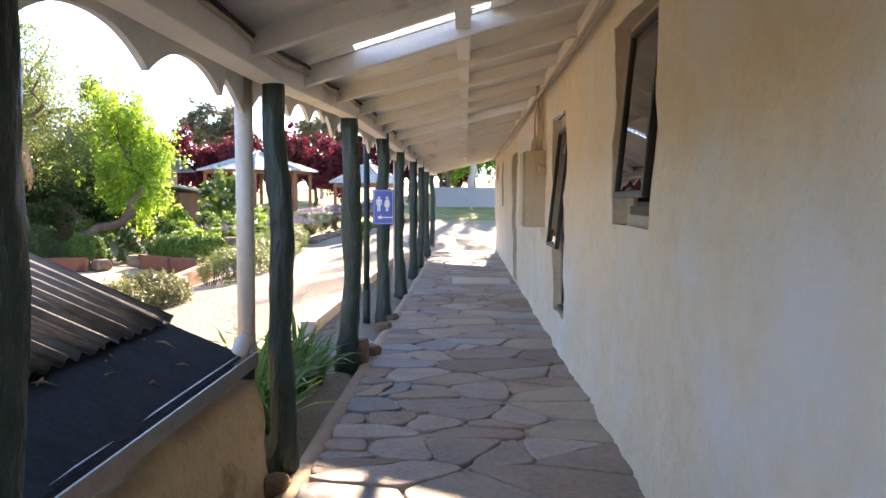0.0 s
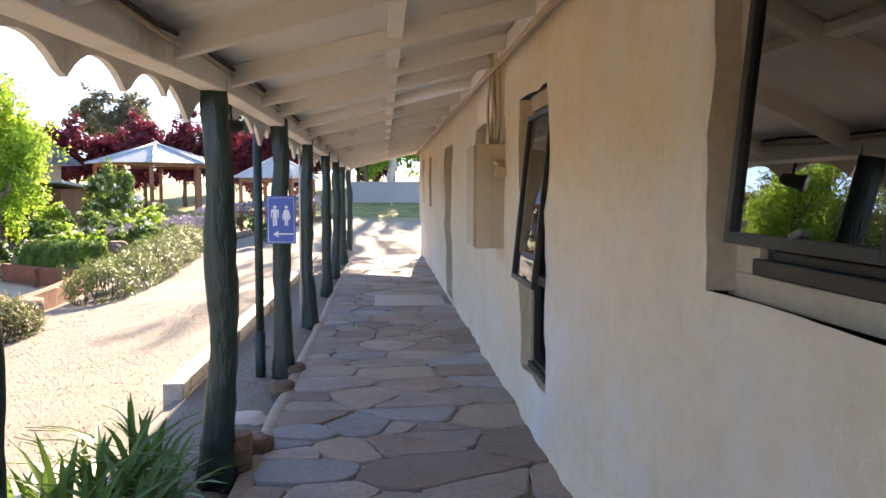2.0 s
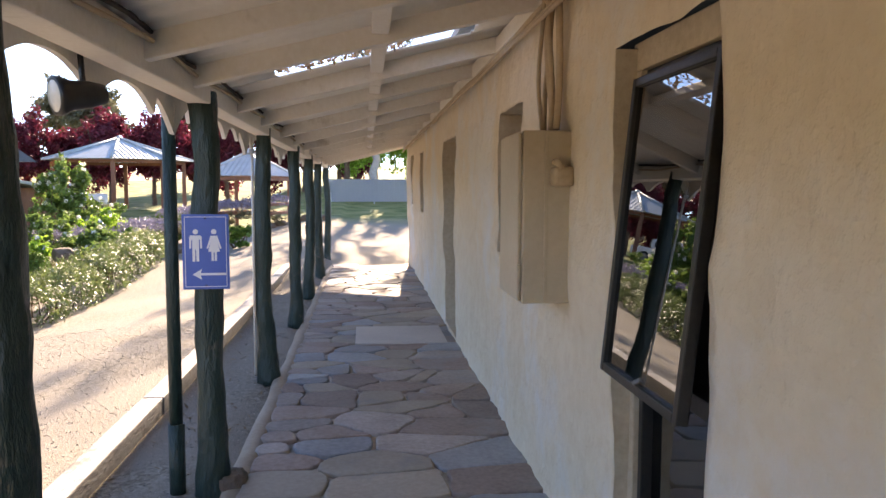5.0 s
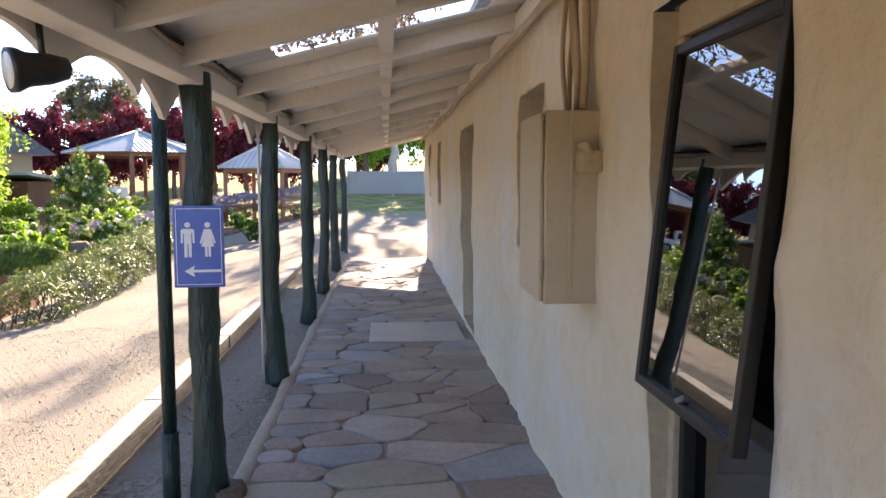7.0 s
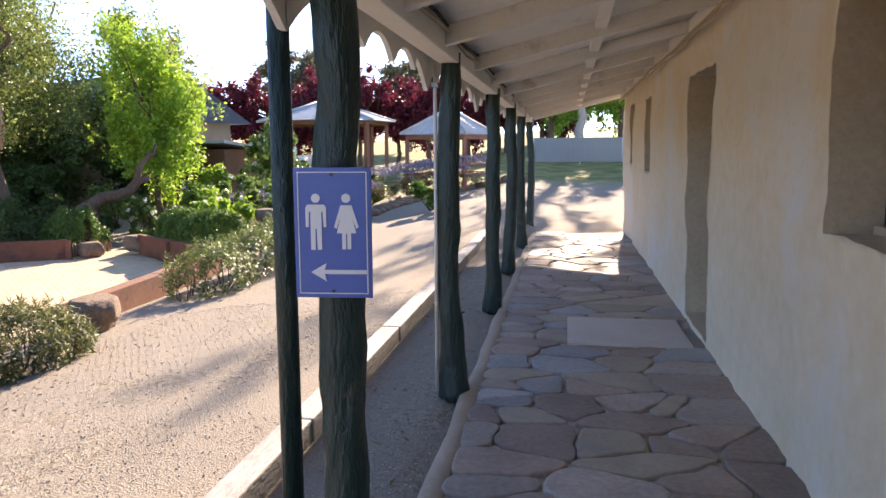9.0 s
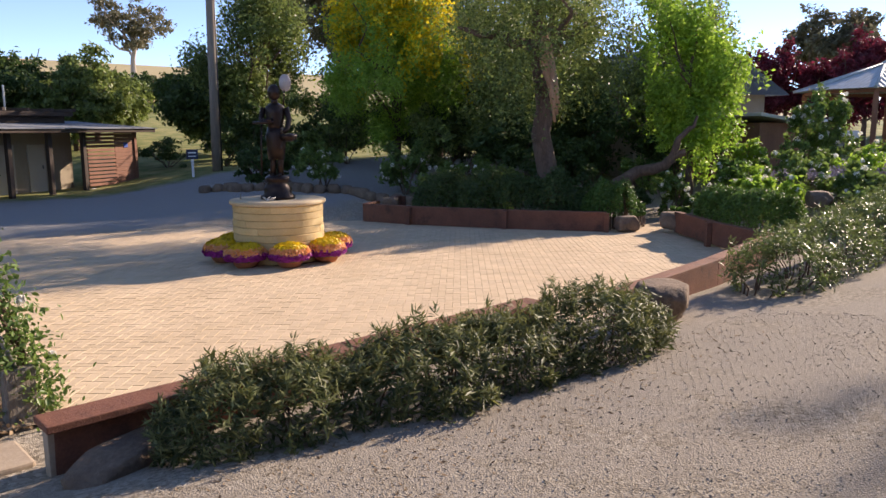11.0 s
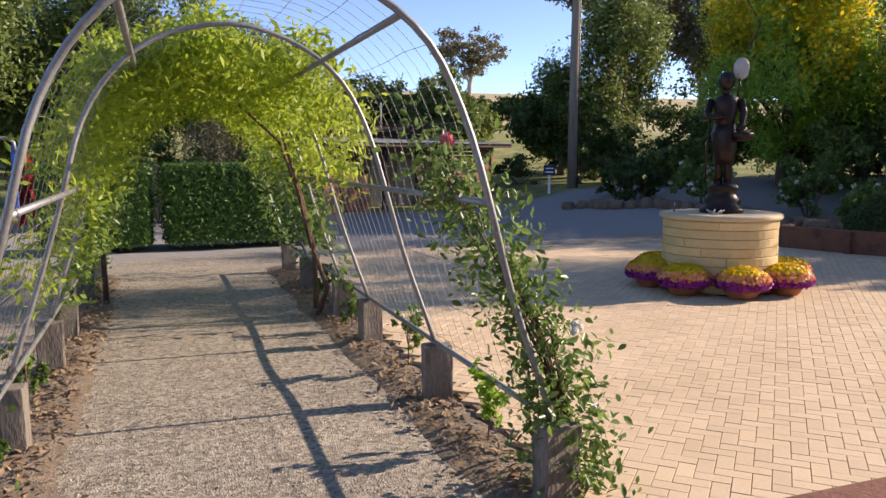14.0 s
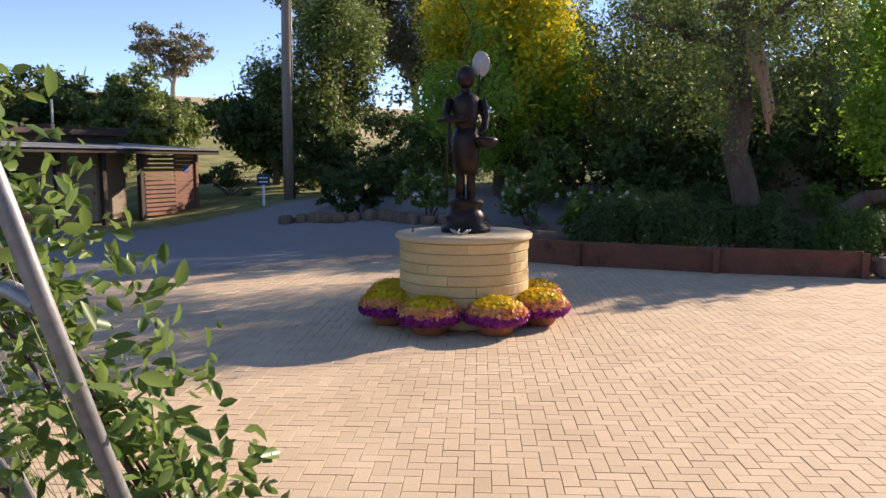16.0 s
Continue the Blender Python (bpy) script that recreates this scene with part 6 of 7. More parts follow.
# row of trees behind the amenities block
for k, (x, y, h) in enumerate(((-41.5, 20.6, 4.9), (-43, 17.8, 5.5), (-43.5, 15.5, 5.2), (-44, 12.4, 5.6), (-44, 9.0, 5.8), (-44, 5.6, 6.2), (-40, 2.2, 6.0), (-40, -1.6, 6.4), (-38, -5.4, 6.6), (-41, 16.8, 5.0), (-38.5, 18.6, 3.8), (-33.4, 22.9, 4.6), (-63, 30.6, 2.7), (-64, 33.4, 2.6), (-62, 36.0, 2.9))):
    build_tree("dense dark green tree in the row behind the block", x, y, h, (2.6, 2.6, h * 0.50), 14000, 0.11, DARKLEAF if k % 2 else TREELEAF, 320 + k, lumps=24, crown_z=0.48, group="tree row behind the block")
# trees beyond the arch
for k, (x, y, h) in enumerate(((-26, 1.0, 7.8), (-29, 5.6, 8.2), (-24, -2.6, 7.6), (-31, -1.5, 9.0), (-32, 9.4, 6.6), (-30, 2.6, 7.4), (-33, -5.0, 8.6))):
    build_tree("leafy green tree beyond the arch path", x, y, h, (2.9, 2.9, h * 0.48), 36000, 0.070, TREELEAF, 330 + k, lumps=30, crown_z=0.52, group="trees beyond the arch")
rng = np.random.default_rng(350)
t = thing("weeping_tree", "weeping tree with hanging pale fronds beyond the hedges", "tree", (-25.0, 8.3, ground_z(-25.0, 8.3)))
bm = bmesh.new()
limb(bm, (0, 0, 0), (0, 0, 2.6), 0.12, 0.06, rng)
part("trunk", bm, BARK, t)
pts = []
for k in range(150):
    a, r = rng.uniform(0, 6.28), rng.uniform(0.3, 1.9)
    zt = 3.0 - 0.35 * r * r + rng.normal(0, 0.1)
    L = rng.uniform(0.8, 2.0)
    m = 45
    q = np.stack([np.full(m, r * math.cos(a)), np.full(m, r * math.sin(a)), np.linspace(zt, zt - L, m)], 1) + rng.normal(0, 0.04, (m, 3))
    pts.append(q)
leaves("crown", np.concatenate(pts), 0.075, GUMLEAF, t, aspect=0.2, up=0, rng=rng)
# plum trees behind the summerhouses
for k in range(14):
    x = -25.5 + k * 2.0
    y = 45.5 + (k % 3) * 0.8
    h = 5.0 + 0.5 * math.sin(k * 2.1)
    build_tree("dark red-leaved plum tree in a row behind the gazebos", x, y, h, (2.1, 2.1, h * 0.46), 12000, 0.10, PLUMLEAF, 360 + k, trunk=0.14, lumps=20, crown_z=0.56, group="plum tree row")
for k, (x, y, h) in enumerate(((-20, 60, 6.2), (-12, 62, 6.0), (-2.0, 60, 6.8), (3.5, 58, 8.5))):
    build_tree("tall grey-green gum tree far behind the plum trees", x, y, h, (3.6, 3.6, 2.8), 12000, 0.15, GUMLEAF, 380 + k, bark=GREYBARK, lumps=18, crown_z=0.74, group="far gum trees")
for k, (x, y, h) in enumerate(((-1.0, 42, 6.6), (2.2, 41.0, 7.4), (6.0, 41, 8.6))):
    build_tree("bright green tree behind the white fence", x, y, h, (2.4, 2.2, h * 0.5), 12000, 0.10, LIMELEAF, 390 + k, lumps=20, crown_z=0.54, group="trees behind the fence")


# added tree, crown unseen above the veranda roof; it casts dappled shade on the drive
build_tree("tall thin-crowned gum tree added past the fence end to dapple the drive", 0.3, 38.6, 12.2, (2.8, 2.6, 4.2), 1300, 0.12, GUMLEAF, 395, trunk=0.2, bark=GREYBARK, lumps=26, crown_z=0.68, clear=0.3, shell=0.7)


# ---- shrubs of the garden ----
def build_shrub(label, x, y, r, h, n, size, mat, seed, blooms=0, bloom_mat=None, name="bush", lift=0.0, aspect=0.5, group=""):
    rng = np.random.default_rng(seed)
    t = thing(name, label, "bush" if name != "rose_bush" else "rose bush", (x, y, ground_z(x, y) + lift), group)
    p, out = blob_points(n, (0, 0, h * 0.5), (r, r, h * 0.56), rng, lumps=14, shell=0.3)
    p[:, 2] = np.abs(p[:, 2]) + 0.02
    leaves("foliage", p, size, mat, t, aspect=aspect, out=out * 0.6, rng=rng)
    bm = bmesh.new()
    for k in range(6):
        a = rng.uniform(0, 6.28)
        limb(bm, (0.04 * math.cos(a), 0.04 * math.sin(a), -0.05), (r * 0.6 * math.cos(a), r * 0.6 * math.sin(a), h * 0.6), 0.02, 0.006, rng, n=4)
    part("stem_mass", bm, BARK, t)["kind"] = "stuff"
    if blooms:
        i = rng.choice(len(p), blooms, replace=False)
        c = p[i] * np.array([1.08, 1.08, 1.04])
        m = 14
        q = np.repeat(c, m, 0)
        d = rng.normal(size=q.shape)
        d /= np.linalg.norm(d, axis=1)[:, None]
        leaves("bloom_mass", q + d * 0.045, 0.035, bloom_mat, t, "white rose blooms" if bloom_mat is WHITEPETAL else "", aspect=0.8, up=0, out=d, rng=rng)
    return t


rng = random.Random(12)
# white roses behind the statue
for k, (x, y, r, h) in enumerate(((-19.6, 19.2, 0.95, 1.35), (-17.9, 20.8, 0.9, 1.5), (-21.6, 18.6, 0.9, 1.1), (-16.4, 21.8, 1.0, 1.5), (-23.2, 19.0, 1.0, 1.2), (-15.2, 21.4, 0.8, 1.3))):
    build_shrub("dark green rose bush with white blooms", x, y, r, h, 4200, 0.055, DARKLEAF if k in (2, 4) else ROSELEAF, 400 + k, 0 if k in (2, 4) else 26, WHITEPETAL, "rose_bush", group="white roses behind the court")
# rose garden past the box hedge
for k, (x, y, r, h) in enumerate(((-10.4, 22.6, 0.7, 1.1), (-9.0, 22.6, 0.9, 1.3), (-7.9, 22.0, 0.9, 1.25), (-8.6, 24.0, 1.0, 1.5), (-7.2, 23.8, 0.95, 1.4), (-9.8, 24.8, 0.9, 1.5), (-7.6, 26.2, 1.0, 1.6), (-9.2, 26.8, 1.0, 1.6), (-6.3, 22.2, 0.7, 0.9), (-6.6, 25.2, 0.8, 1.1), (-10.8, 27.2, 1.0, 1.7), (-8.6, 29.0, 1.0, 1.5), (-6.2, 28.2, 0.9, 1.3))):
    build_shrub("rose bush with small white blooms in the garden bed", x, y, r, h, 3600, 0.055, (ROSELEAF, BOXLEAF, LIMELEAF, ROSELEAF)[k % 4], 420 + k, 26 if k % 4 != 1 else 8, WHITEPETAL, "rose_bush", group="rose garden")
for k, (x, y, r, h, m) in enumerate(((-11.8, 20.7, 0.8, 0.9, DARKLEAF), (-13.4, 19.6, 0.9, 1.15, BOXLEAF), (-15.2, 19.6, 0.9, 1.2, ROSELEAF), (-14.4, 21.2, 1.0, 1.3, TREELEAF), (-11.0, 21.6, 0.7, 0.8, DARKLEAF), (-9.6, 21.5, 0.35, 0.4, BOXLEAF), (-9.3, 22.4, 0.4, 0.45, ROSELEAF),
                                     (-24.8, 21.6, 1.1, 1.3, DARKLEAF), (-28.5, 20.8, 1.3, 1.7, DARKLEAF), (-30.6, 19.4, 1.5, 1.25, DARKLEAF), (-26.6, 22.5, 1.3, 1.8, DARKLEAF), (-5.4, 22.9, 0.5, 0.6, BOXLEAF), (-3.2, 22.6, 0.55, 0.7, BOXLEAF), (-12.2, 24.4, 1.0, 1.4, ROSELEAF), (-14.2, 23.5, 1.2, 1.6, DARKLEAF))):
    build_shrub("rounded leafy green shrub in the garden", x, y, r, h, 3200, 0.05, m, 450 + k, group="garden shrubs")
build_shrub("tall climbing rose with pale pink blooms at the house corner", -9.6, 28.6, 1.0, 3.0, 4200, 0.07, ROSELEAF, 480, 40, WHITEPETAL, "rose_bush")
for k in range(8):
    x, y = -8.2 + k * 0.75, 24.6 + (k % 3) * 0.7 + 0.25 * k
    rng2 = np.random.default_rng(500 + k)
    t = thing("lavender_bush", "grey lavender bush with mauve flower spikes", "lavender", (x, y, ground_z(x, y)), "lavender bed")
    p, out = blob_points(1500, (0, 0, 0.28), (0.75, 0.75, 0.5), rng2, lumps=10, shell=0.3)
    p[:, 2] = np.abs(p[:, 2])
    leaves("foliage", p, 0.045, GUMLEAF, t, aspect=0.2, rng=rng2)
    a, r = rng2.uniform(0, 6.28, 900), np.sqrt(rng2.uniform(0, 1, 900))
    q = np.stack([0.85 * r * np.cos(a), 0.85 * r * np.sin(a), 0.66 + 0.26 * np.sqrt(1 - 0.8 * r * r) + rng2.normal(0, 0.05, 900)], 1)
    leaves("flower_spike_mass", q, 0.05, LAVENDER, t, aspect=0.25, up=0, rng=rng2)
# dense dark shrubbery that closes the view under the trees
for k, (x, y, r, h) in enumerate(((-31.5, 23.6, 1.9, 3.0), (-28.6, 22.4, 1.7, 2.4), (-26.8, 24.4, 2.0, 3.2), (-24.4, 23.6, 1.8, 2.6), (-22.6, 25.4, 2.0, 3.0), (-20.4, 25.0, 1.9, 2.8), (-18.4, 23.6, 1.8, 2.6), (-16.6, 24.4, 1.8, 2.6), (-15.0, 25.8, 1.9, 3.0),
                                  (-24.2, 21.8, 1.3, 1.5), (-12.6, 26.8, 1.8, 2.4), (-39.5, 16.0, 1.8, 2.4), (-39.5, 12.5, 1.8, 2.4))):
    build_shrub("dense dark evergreen shrub under the trees", x, y, r, h, 7000, 0.075, DARKLEAF if k % 3 else TREELEAF, 600 + k, group="dark shrubbery")
# ivy-dark undergrowth beyond the left of the arch, with a red creeper
for k, (x, y, r, h, m) in enumerate(((-21.5, 2.2, 1.2, 1.0, DARKLEAF), (-22.5, -0.5, 1.4, 1.3, DARKLEAF), (-17.8, 2.6, 0.5, 0.4, BOXLEAF), (-23.5, 3.6, 0.6, 1.9, REDLEAF), (-24.0, 4.3, 1.3, 1.6, DARKLEAF), (-27.5, 11.5, 1.6, 1.8, DARKLEAF), (-24.6, 6.2, 1.5, 2.4, DARKLEAF), (-24.8, 9.0, 1.4, 2.2, DARKLEAF))):
    build_shrub("red autumn creeper on a frame" if m is REDLEAF else "dark green shrub under the trees", x, y, r, h, 3000, 0.06, m, 520 + k, group="" if m is REDLEAF else "shrubs under the trees")
t = thing("swing_frame", "grey pipe frame with a blue strap under the trees", "frame", (-20.6, 3.3, ground_z(-20.6, 3.3)))
part("pipe", new_tube([(0, -0.5, 0), (0, -0.5, 2.0), (0, -0.42, 2.08), (0, 0.3, 2.08), (0, 0.4, 2.0), (0, 0.42, 1.8)], 0.035, 8), GALV, t)
part("strap", new_box(-0.03, 0.03, 0.34, 0.42, 0.55, 1.95, bevel=0.01), BLUEPLASTIC, t)


# ---- gazebos ----
def build_gazebo(label, x, y, z, r, sides, eave, peak, roofmat, post_w, rot, rail=False):
    t = thing("gazebo", label, "gazebo", (x, y, z), "", rz=rot)
    for k in range(sides):
        a0, a1 = 2 * math.pi * k / sides, 2 * math.pi * (k + 1) / sides
        bm = bmesh.new()
        n = 26
        e0, e1 = Vector((r * math.cos(a0), r * math.sin(a0), eave)), Vector((r * math.cos(a1), r * math.sin(a1), eave))
        nrm = Vector((math.cos((a0 + a1) / 2), math.sin((a0 + a1) / 2), 0.6)).normalized()
        tip = Vector((0, 0, peak))
        low, high = [], []
        for i in range(n + 1):
            u = i / n
            e = e0.lerp(e1, u)
            # the sheet's rib runs straight up the slope until it meets the hip
            m2 = e0.lerp(e1, 0.5)
            f = 1 - abs(2 * u - 1)
            rib = nrm * (0.014 * math.cos(i * math.pi))
            low.append(bm.verts.new(e + rib))
            high.append(bm.verts.new(e + (tip - m2) * f + rib * (1 if f < 0.999 else 0)))
        for i in range(n):
            try:
                bm.faces.new((low[i], low[i + 1], high[i + 1], high[i]))
            except ValueError:
                pass
        part("roof_sheet", bm, roofmat, t)
        part("hip_cap", new_tube([e0 + Vector((0, 0, 0.02)), tip + Vector((0, 0, 0.03))], 0.05, 6), roofmat, t)
        pr = r * 0.86
        c = Vector((pr * math.cos(a0), pr * math.sin(a0), 0))
        ob = part("post", new_box(-post_w / 2, post_w / 2, -post_w / 2, post_w / 2, -0.3, eave - 0.06, bevel=0.01), TIMBER, t)
        ob.matrix_local = pose(c.x, c.y, 0, 0, 0, math.degrees(a0))
        d = Vector((pr * math.cos(a1), pr * math.sin(a1), 0)) - c
        L = d.length
        ob = part("beam", new_box(0, L, -0.04, 0.04, eave - 0.14, eave - 0.02, bevel=0.008), TIMBER, t)
        ob.matrix_local = pose(c.x, c.y, 0, 0, 0, math.degrees(math.atan2(d.y, d.x)))
        if rail:
            for zz in (0.28, 0.55):
                ob = part("rail", new_box(0, L, -0.03, 0.03, zz, zz + 0.09, bevel=0.006), TIMBER, t)
                ob.matrix_local = pose(c.x, c.y, 0, 0, 0, math.degrees(math.atan2(d.y, d.x)))
    bm = bmesh.new()
    lathe(bm, [(0.16, peak - 0.05), (0.13, peak + 0.05), (0.03, peak + 0.12)], 10)
    part("finial", bm, roofmat, t)


build_gazebo("open red timber gazebo with a grey-green iron roof", -10.15, 36.3, 0.90, 2.9, 8, 1.75, 2.66, GREENROOF, 0.16, 12)
build_gazebo("small square timber shelter with a pale pyramid roof", -3.65, 27.9, 0.45, 1.5, 4, 1.46, 2.2, GREYROOF, 0.10, 28, rail=True)

# parked white car behind the gazebo
car = thing("car", "small white car parked on the grass beyond the gazebo", "car", (-15.0, 43.0, ground_z(-15, 43)), rz=20)
bm = bmesh.new()
box(bm, -2.0, 2.0, -0.82, 0.82, 0.32, 0.85, bevel=0.12)
box(bm, -1.2, 1.0, -0.72, 0.72, 0.80, 1.38, bevel=0.22)
part("body", bm, CARWHITE, car)
part("side_window", new_box(-1.0, 0.8, -0.735, -0.715, 0.92, 1.25, bevel=0.01), BLACK, car)
part("windscreen", new_box(0.86, 1.0, -0.6, 0.6, 0.92, 1.25, bevel=0.01), BLACK, car)
for x in (-1.25, 1.25):
    for y in (-0.78, 0.78):
        w = part("wheel", new_tube([(x, y - 0.09, 0.31), (x, y + 0.09, 0.31)], 0.31, 18), BLACK, car)
        part("rim", new_tube([(x, y + (0.095 if y > 0 else -0.095), 0.31), (x, y + (0.10 if y > 0 else -0.10), 0.31)], 0.19, 14), GALV, w)

# white iron fence past the end of the veranda
t = thing("fence", "long white sheet-iron fence past the veranda end", "fence", (-1.6, 36.5, ground_z(-1.6, 36.5)))
for k in range(5):
    bm = bmesh.new()
    n = 34
    rows = [[bm.verts.new((k * 1.9 + 1.88 * i / n, 0.0015 * (1 if i % 4 < 2 else -1), z)) for i in range(n + 1)] for z in (0.02, 0.98)]
    for i in range(n):
        bm.faces.new((rows[0][i], rows[0][i + 1], rows[1][i + 1], rows[1][i]))
    bmesh.ops.solidify(bm, geom=bm.faces[:], thickness=0.004)
    part("panel", bm, FENCEWHITE, t)
    part("post", new_box(k * 1.9 - 0.03, k * 1.9 + 0.03, 0.025, 0.085, -0.1, 1.0, bevel=0.005), FENCEWHITE, t)

# houses among the trees
h = thing("house", "low pale garden building with a blue-grey roof among trees", "house", (-17.5, 32.5, ground_z(-17.5, 32.5)), rz=-28)
part("wall", new_box(-4, 4, -2.5, 2.5, -0.3, 2.5, bevel=0.02), BEIGEWALL, h)
bm = bmesh.new()
a = [bm.verts.new(p) for p in ((-4.5, -3.1, 2.45), (4.5, -3.1, 2.45), (4.5, 0, 4.3), (-4.5, 0, 4.3), (-4.5, 3.1, 2.45), (4.5, 3.1, 2.45))]
bm.faces.new((a[0], a[1], a[2], a[3]))
bm.faces.new((a[3], a[2], a[5], a[4]))
bm.faces.new((a[0], a[3], a[4]))
bm.faces.new((a[1], a[5], a[2]))
bmesh.ops.solidify(bm, geom=bm.faces[:], thickness=0.08)
part("roof", bm, BLUEROOF, h)
for x in (-2.2, 0.2, 2.4):
    w = part("window", new_box(x - 0.5, x + 0.5, -2.54, -2.49, 0.9, 2.0, bevel=0.01), PALEDOOR, h)
    part("pane", new_box(x - 0.43, x + 0.43, -2.555, -2.545, 0.97, 1.93), BLACK, w)
h = thing("house", "small shed with a pale roof beside the rose garden", "house", (-12.4, 30.8, ground_z(-12.4, 30.8)), rz=-20)
part("wall", new_box(-1.6, 1.6, -1.2, 1.2, -0.3, 1.75, bevel=0.02), TIMBER, h)
part("roof", new_box(-2.0, 2.0, -1.6, 1.6, 1.75, 1.85, bevel=0.01, rot=Matrix.Rotation(radians(-7), 3, "X")), GREYROOF, h)

# ---- amenities block ----
AX, AY = -26.1, 11.25
AZ = -0.66
W = 6.9
am = thing("amenities_block", "low amenities block with a dark roof, beige doors and red slats", "building", (AX, AY, AZ), rz=25)
part("back_wall", new_box(-3.0, -1.3, 0, W - 1.6, -0.4, 2.05, bevel=0.01), BEIGEWALL, am)
part("roof", new_box(-3.3, 0.6, -0.5, W + 0.45, 2.12, 2.24, bevel=0.02, rot=Matrix.Rotation(radians(4), 3, "Y")), DARKTIMBER, am)
part("roof_sheet", new_box(-3.3, 0.66, -0.55, W + 0.5, 2.245, 2.27, rot=Matrix.Rotation(radians(4), 3, "Y")), IRON, am)
part("upper_beam", new_box(-1.9, -1.75, -0.6, W - 1.0, 2.55, 2.70, bevel=0.01), DARKTIMBER, am)
for k in range(7):
    part("rafter_end", new_box(-2.9, -1.4, 0.1 + k * 0.92, 0.2 + k * 0.92, 2.70, 2.80, bevel=0.01), DARKTIMBER, am)
part("upper_wall", new_box(-2.9, -1.95, -0.2, W - 1.2, 2.2, 2.66), DARKTIMBER, am)
for y in (0.0, 1.75, 3.2, 4.55):
    part("post", new_box(-0.10, 0.05, y, y + 0.14, -0.4, 2.1, bevel=0.01), DARKTIMBER, am)
part("corner_post", new_box(-0.05, 0.07, W - 0.06, W + 0.06, -0.4, 2.12, bevel=0.01), TIMBER, am)
for y0, y1, m in ((2.3, 3.0, PALEDOOR), (3.5, 4.15, PALEDOOR), (0.3, 1.6, BEIGEWALL)):
    d = part("door", new_box(-1.30, -1.24, y0, y1, 0.0, 1.6 if m is PALEDOOR else 1.95, bevel=0.01), m, am)
    part("handle", new_box(-1.235, -1.20, y1 - 0.14, y1 - 0.10, 0.8, 0.92, bevel=0.005), GUTTER, d)
for k in range(14):
    part("slat", new_box(-0.02, 0.02, 4.75, 5.95, 0.18 + k * 0.13, 0.27 + k * 0.13, bevel=0.004), TIMBER, am)
for k in range(15):
    part("slat", new_box(-0.02, 0.02, 5.96, W - 0.07, 0.12 + k * 0.13, 0.245 + k * 0.13, bevel=0.004), TIMBER, am)
part("red_panel", new_box(-0.03, 0.03, -1.6, 1.1, 0.05, 1.15, bevel=0.01), TIMBER, am)
part("wall_sign", new_box(0.025, 0.035, W - 0.55, W - 0.35, 1.45, 1.62, bevel=0.003), SIGNBLUE, am)
for k in range(4):
    part("base_block", new_box(-0.15, 0.05, 4.8 + k * 0.4, 5.12 + k * 0.4, -0.15, 0.10, bevel=0.02), PALESLAB, am)
part("floor_slab", new_box(-1.4, 0.7, -0.6, W + 0.3, -0.5, 0.0, bevel=0.02), EDGESTONE, am)
t = thing("vent_pipe", "thin pale vent pipe on the amenities roof", "pipe", (AX - 3.6, 13.6, AZ + 2.2))
part("pipe", new_tube([(0, 0, 0), (0, 0, 1.35)], 0.035, 8), PVC, t)

# ---- power pole, little sign ----
pz = ground_z(-26.7, 19.5)
t = thing("power_pole", "tall grey timber power pole with a transformer and cables", "power pole", (-26.7, 19.5, pz))
part("pole", new_tube([(0, 0, -0.5), (0.02, 0.02, 4), (0.08, 0.06, 9), (0.1, 0.08, 11)], [0.17, 0.155, 0.13, 0.12], 14), POLE, t)
part("conduit", new_tube([(0.12, 0.13, 0), (0.12, 0.13, 3.2), (0.15, 0.15, 9)], 0.03, 8), BLACK, t)
bm = bmesh.new()
lathe(bm, [(0.10, 0.0), (0.28, 0.05), (0.30, 0.5), (0.22, 0.62)], 18)
ob = part("transformer", bm, GREYROOF, t)
ob.location = (-0.12, -0.62, 6.2)
part("bracket", new_tube([(0.05, 0.0, 6.4), (-0.1, -0.5, 6.5), (-0.2, -1.15, 7.0)], 0.03, 8), GREYROOF, t)
t = thing("direction_sign", "small dark blue sign board on a white post", "sign", (-26.2, 18.35, ground_z(-26.2, 18.35)), rz=-30)
part("post", new_box(-0.04, 0.04, -0.04, 0.04, -0.1, 0.62, bevel=0.005), SIGNWHITE, t)
bd = part("board", new_box(-0.02, 0.03, -0.19, 0.19, 0.62, 0.95, bevel=0.006), NAVY, t)
for k in range(2):
    part("lettering_bar", new_box(0.031, 0.034, -0.13, 0.13, 0.70 + 0.12 * k, 0.735 + 0.12 * k), SIGNWHITE, bd)
# low stone edge of the rose bed behind the court
rng = random.Random(4)
for k in range(24):
    u = k / 23
    x, y = -22.6 + 6.4 * u, 17.0 + 3.6 * u + 0.15 * math.sin(k)
    bm = bmesh.new()
    rock_mesh(bm, (0, 0, 0), (0.20 + 0.08 * rng.random(), 0.19, 0.19 + 0.07 * rng.random()), 70 + k, 2)
    ob = tagged(part("edging_stone", bm, ROCK, smooth=True), "rough brown stone edging the rose bed", "stone", "rose bed edging")
    ob.location = (x, y, ground_z(x, y) + 0.06)
for k in range(16):
    u = k / 15
    x, y = -4.75 + 3.3 * u * u, 23.2 + 5.2 * u
    bm = bmesh.new()
    rock_mesh(bm, (0, 0, 0), (0.22 + 0.08 * rng.random(), 0.20, 0.11 + 0.05 * rng.random()), 110 + k, 2)
    ob = tagged(part("edging_stone", bm, ROCK, smooth=True), "rough stone edging the lavender bed by the drive", "stone", "lavender bed edging")
    ob.location = (x, y, ground_z(x, y) + 0.05)


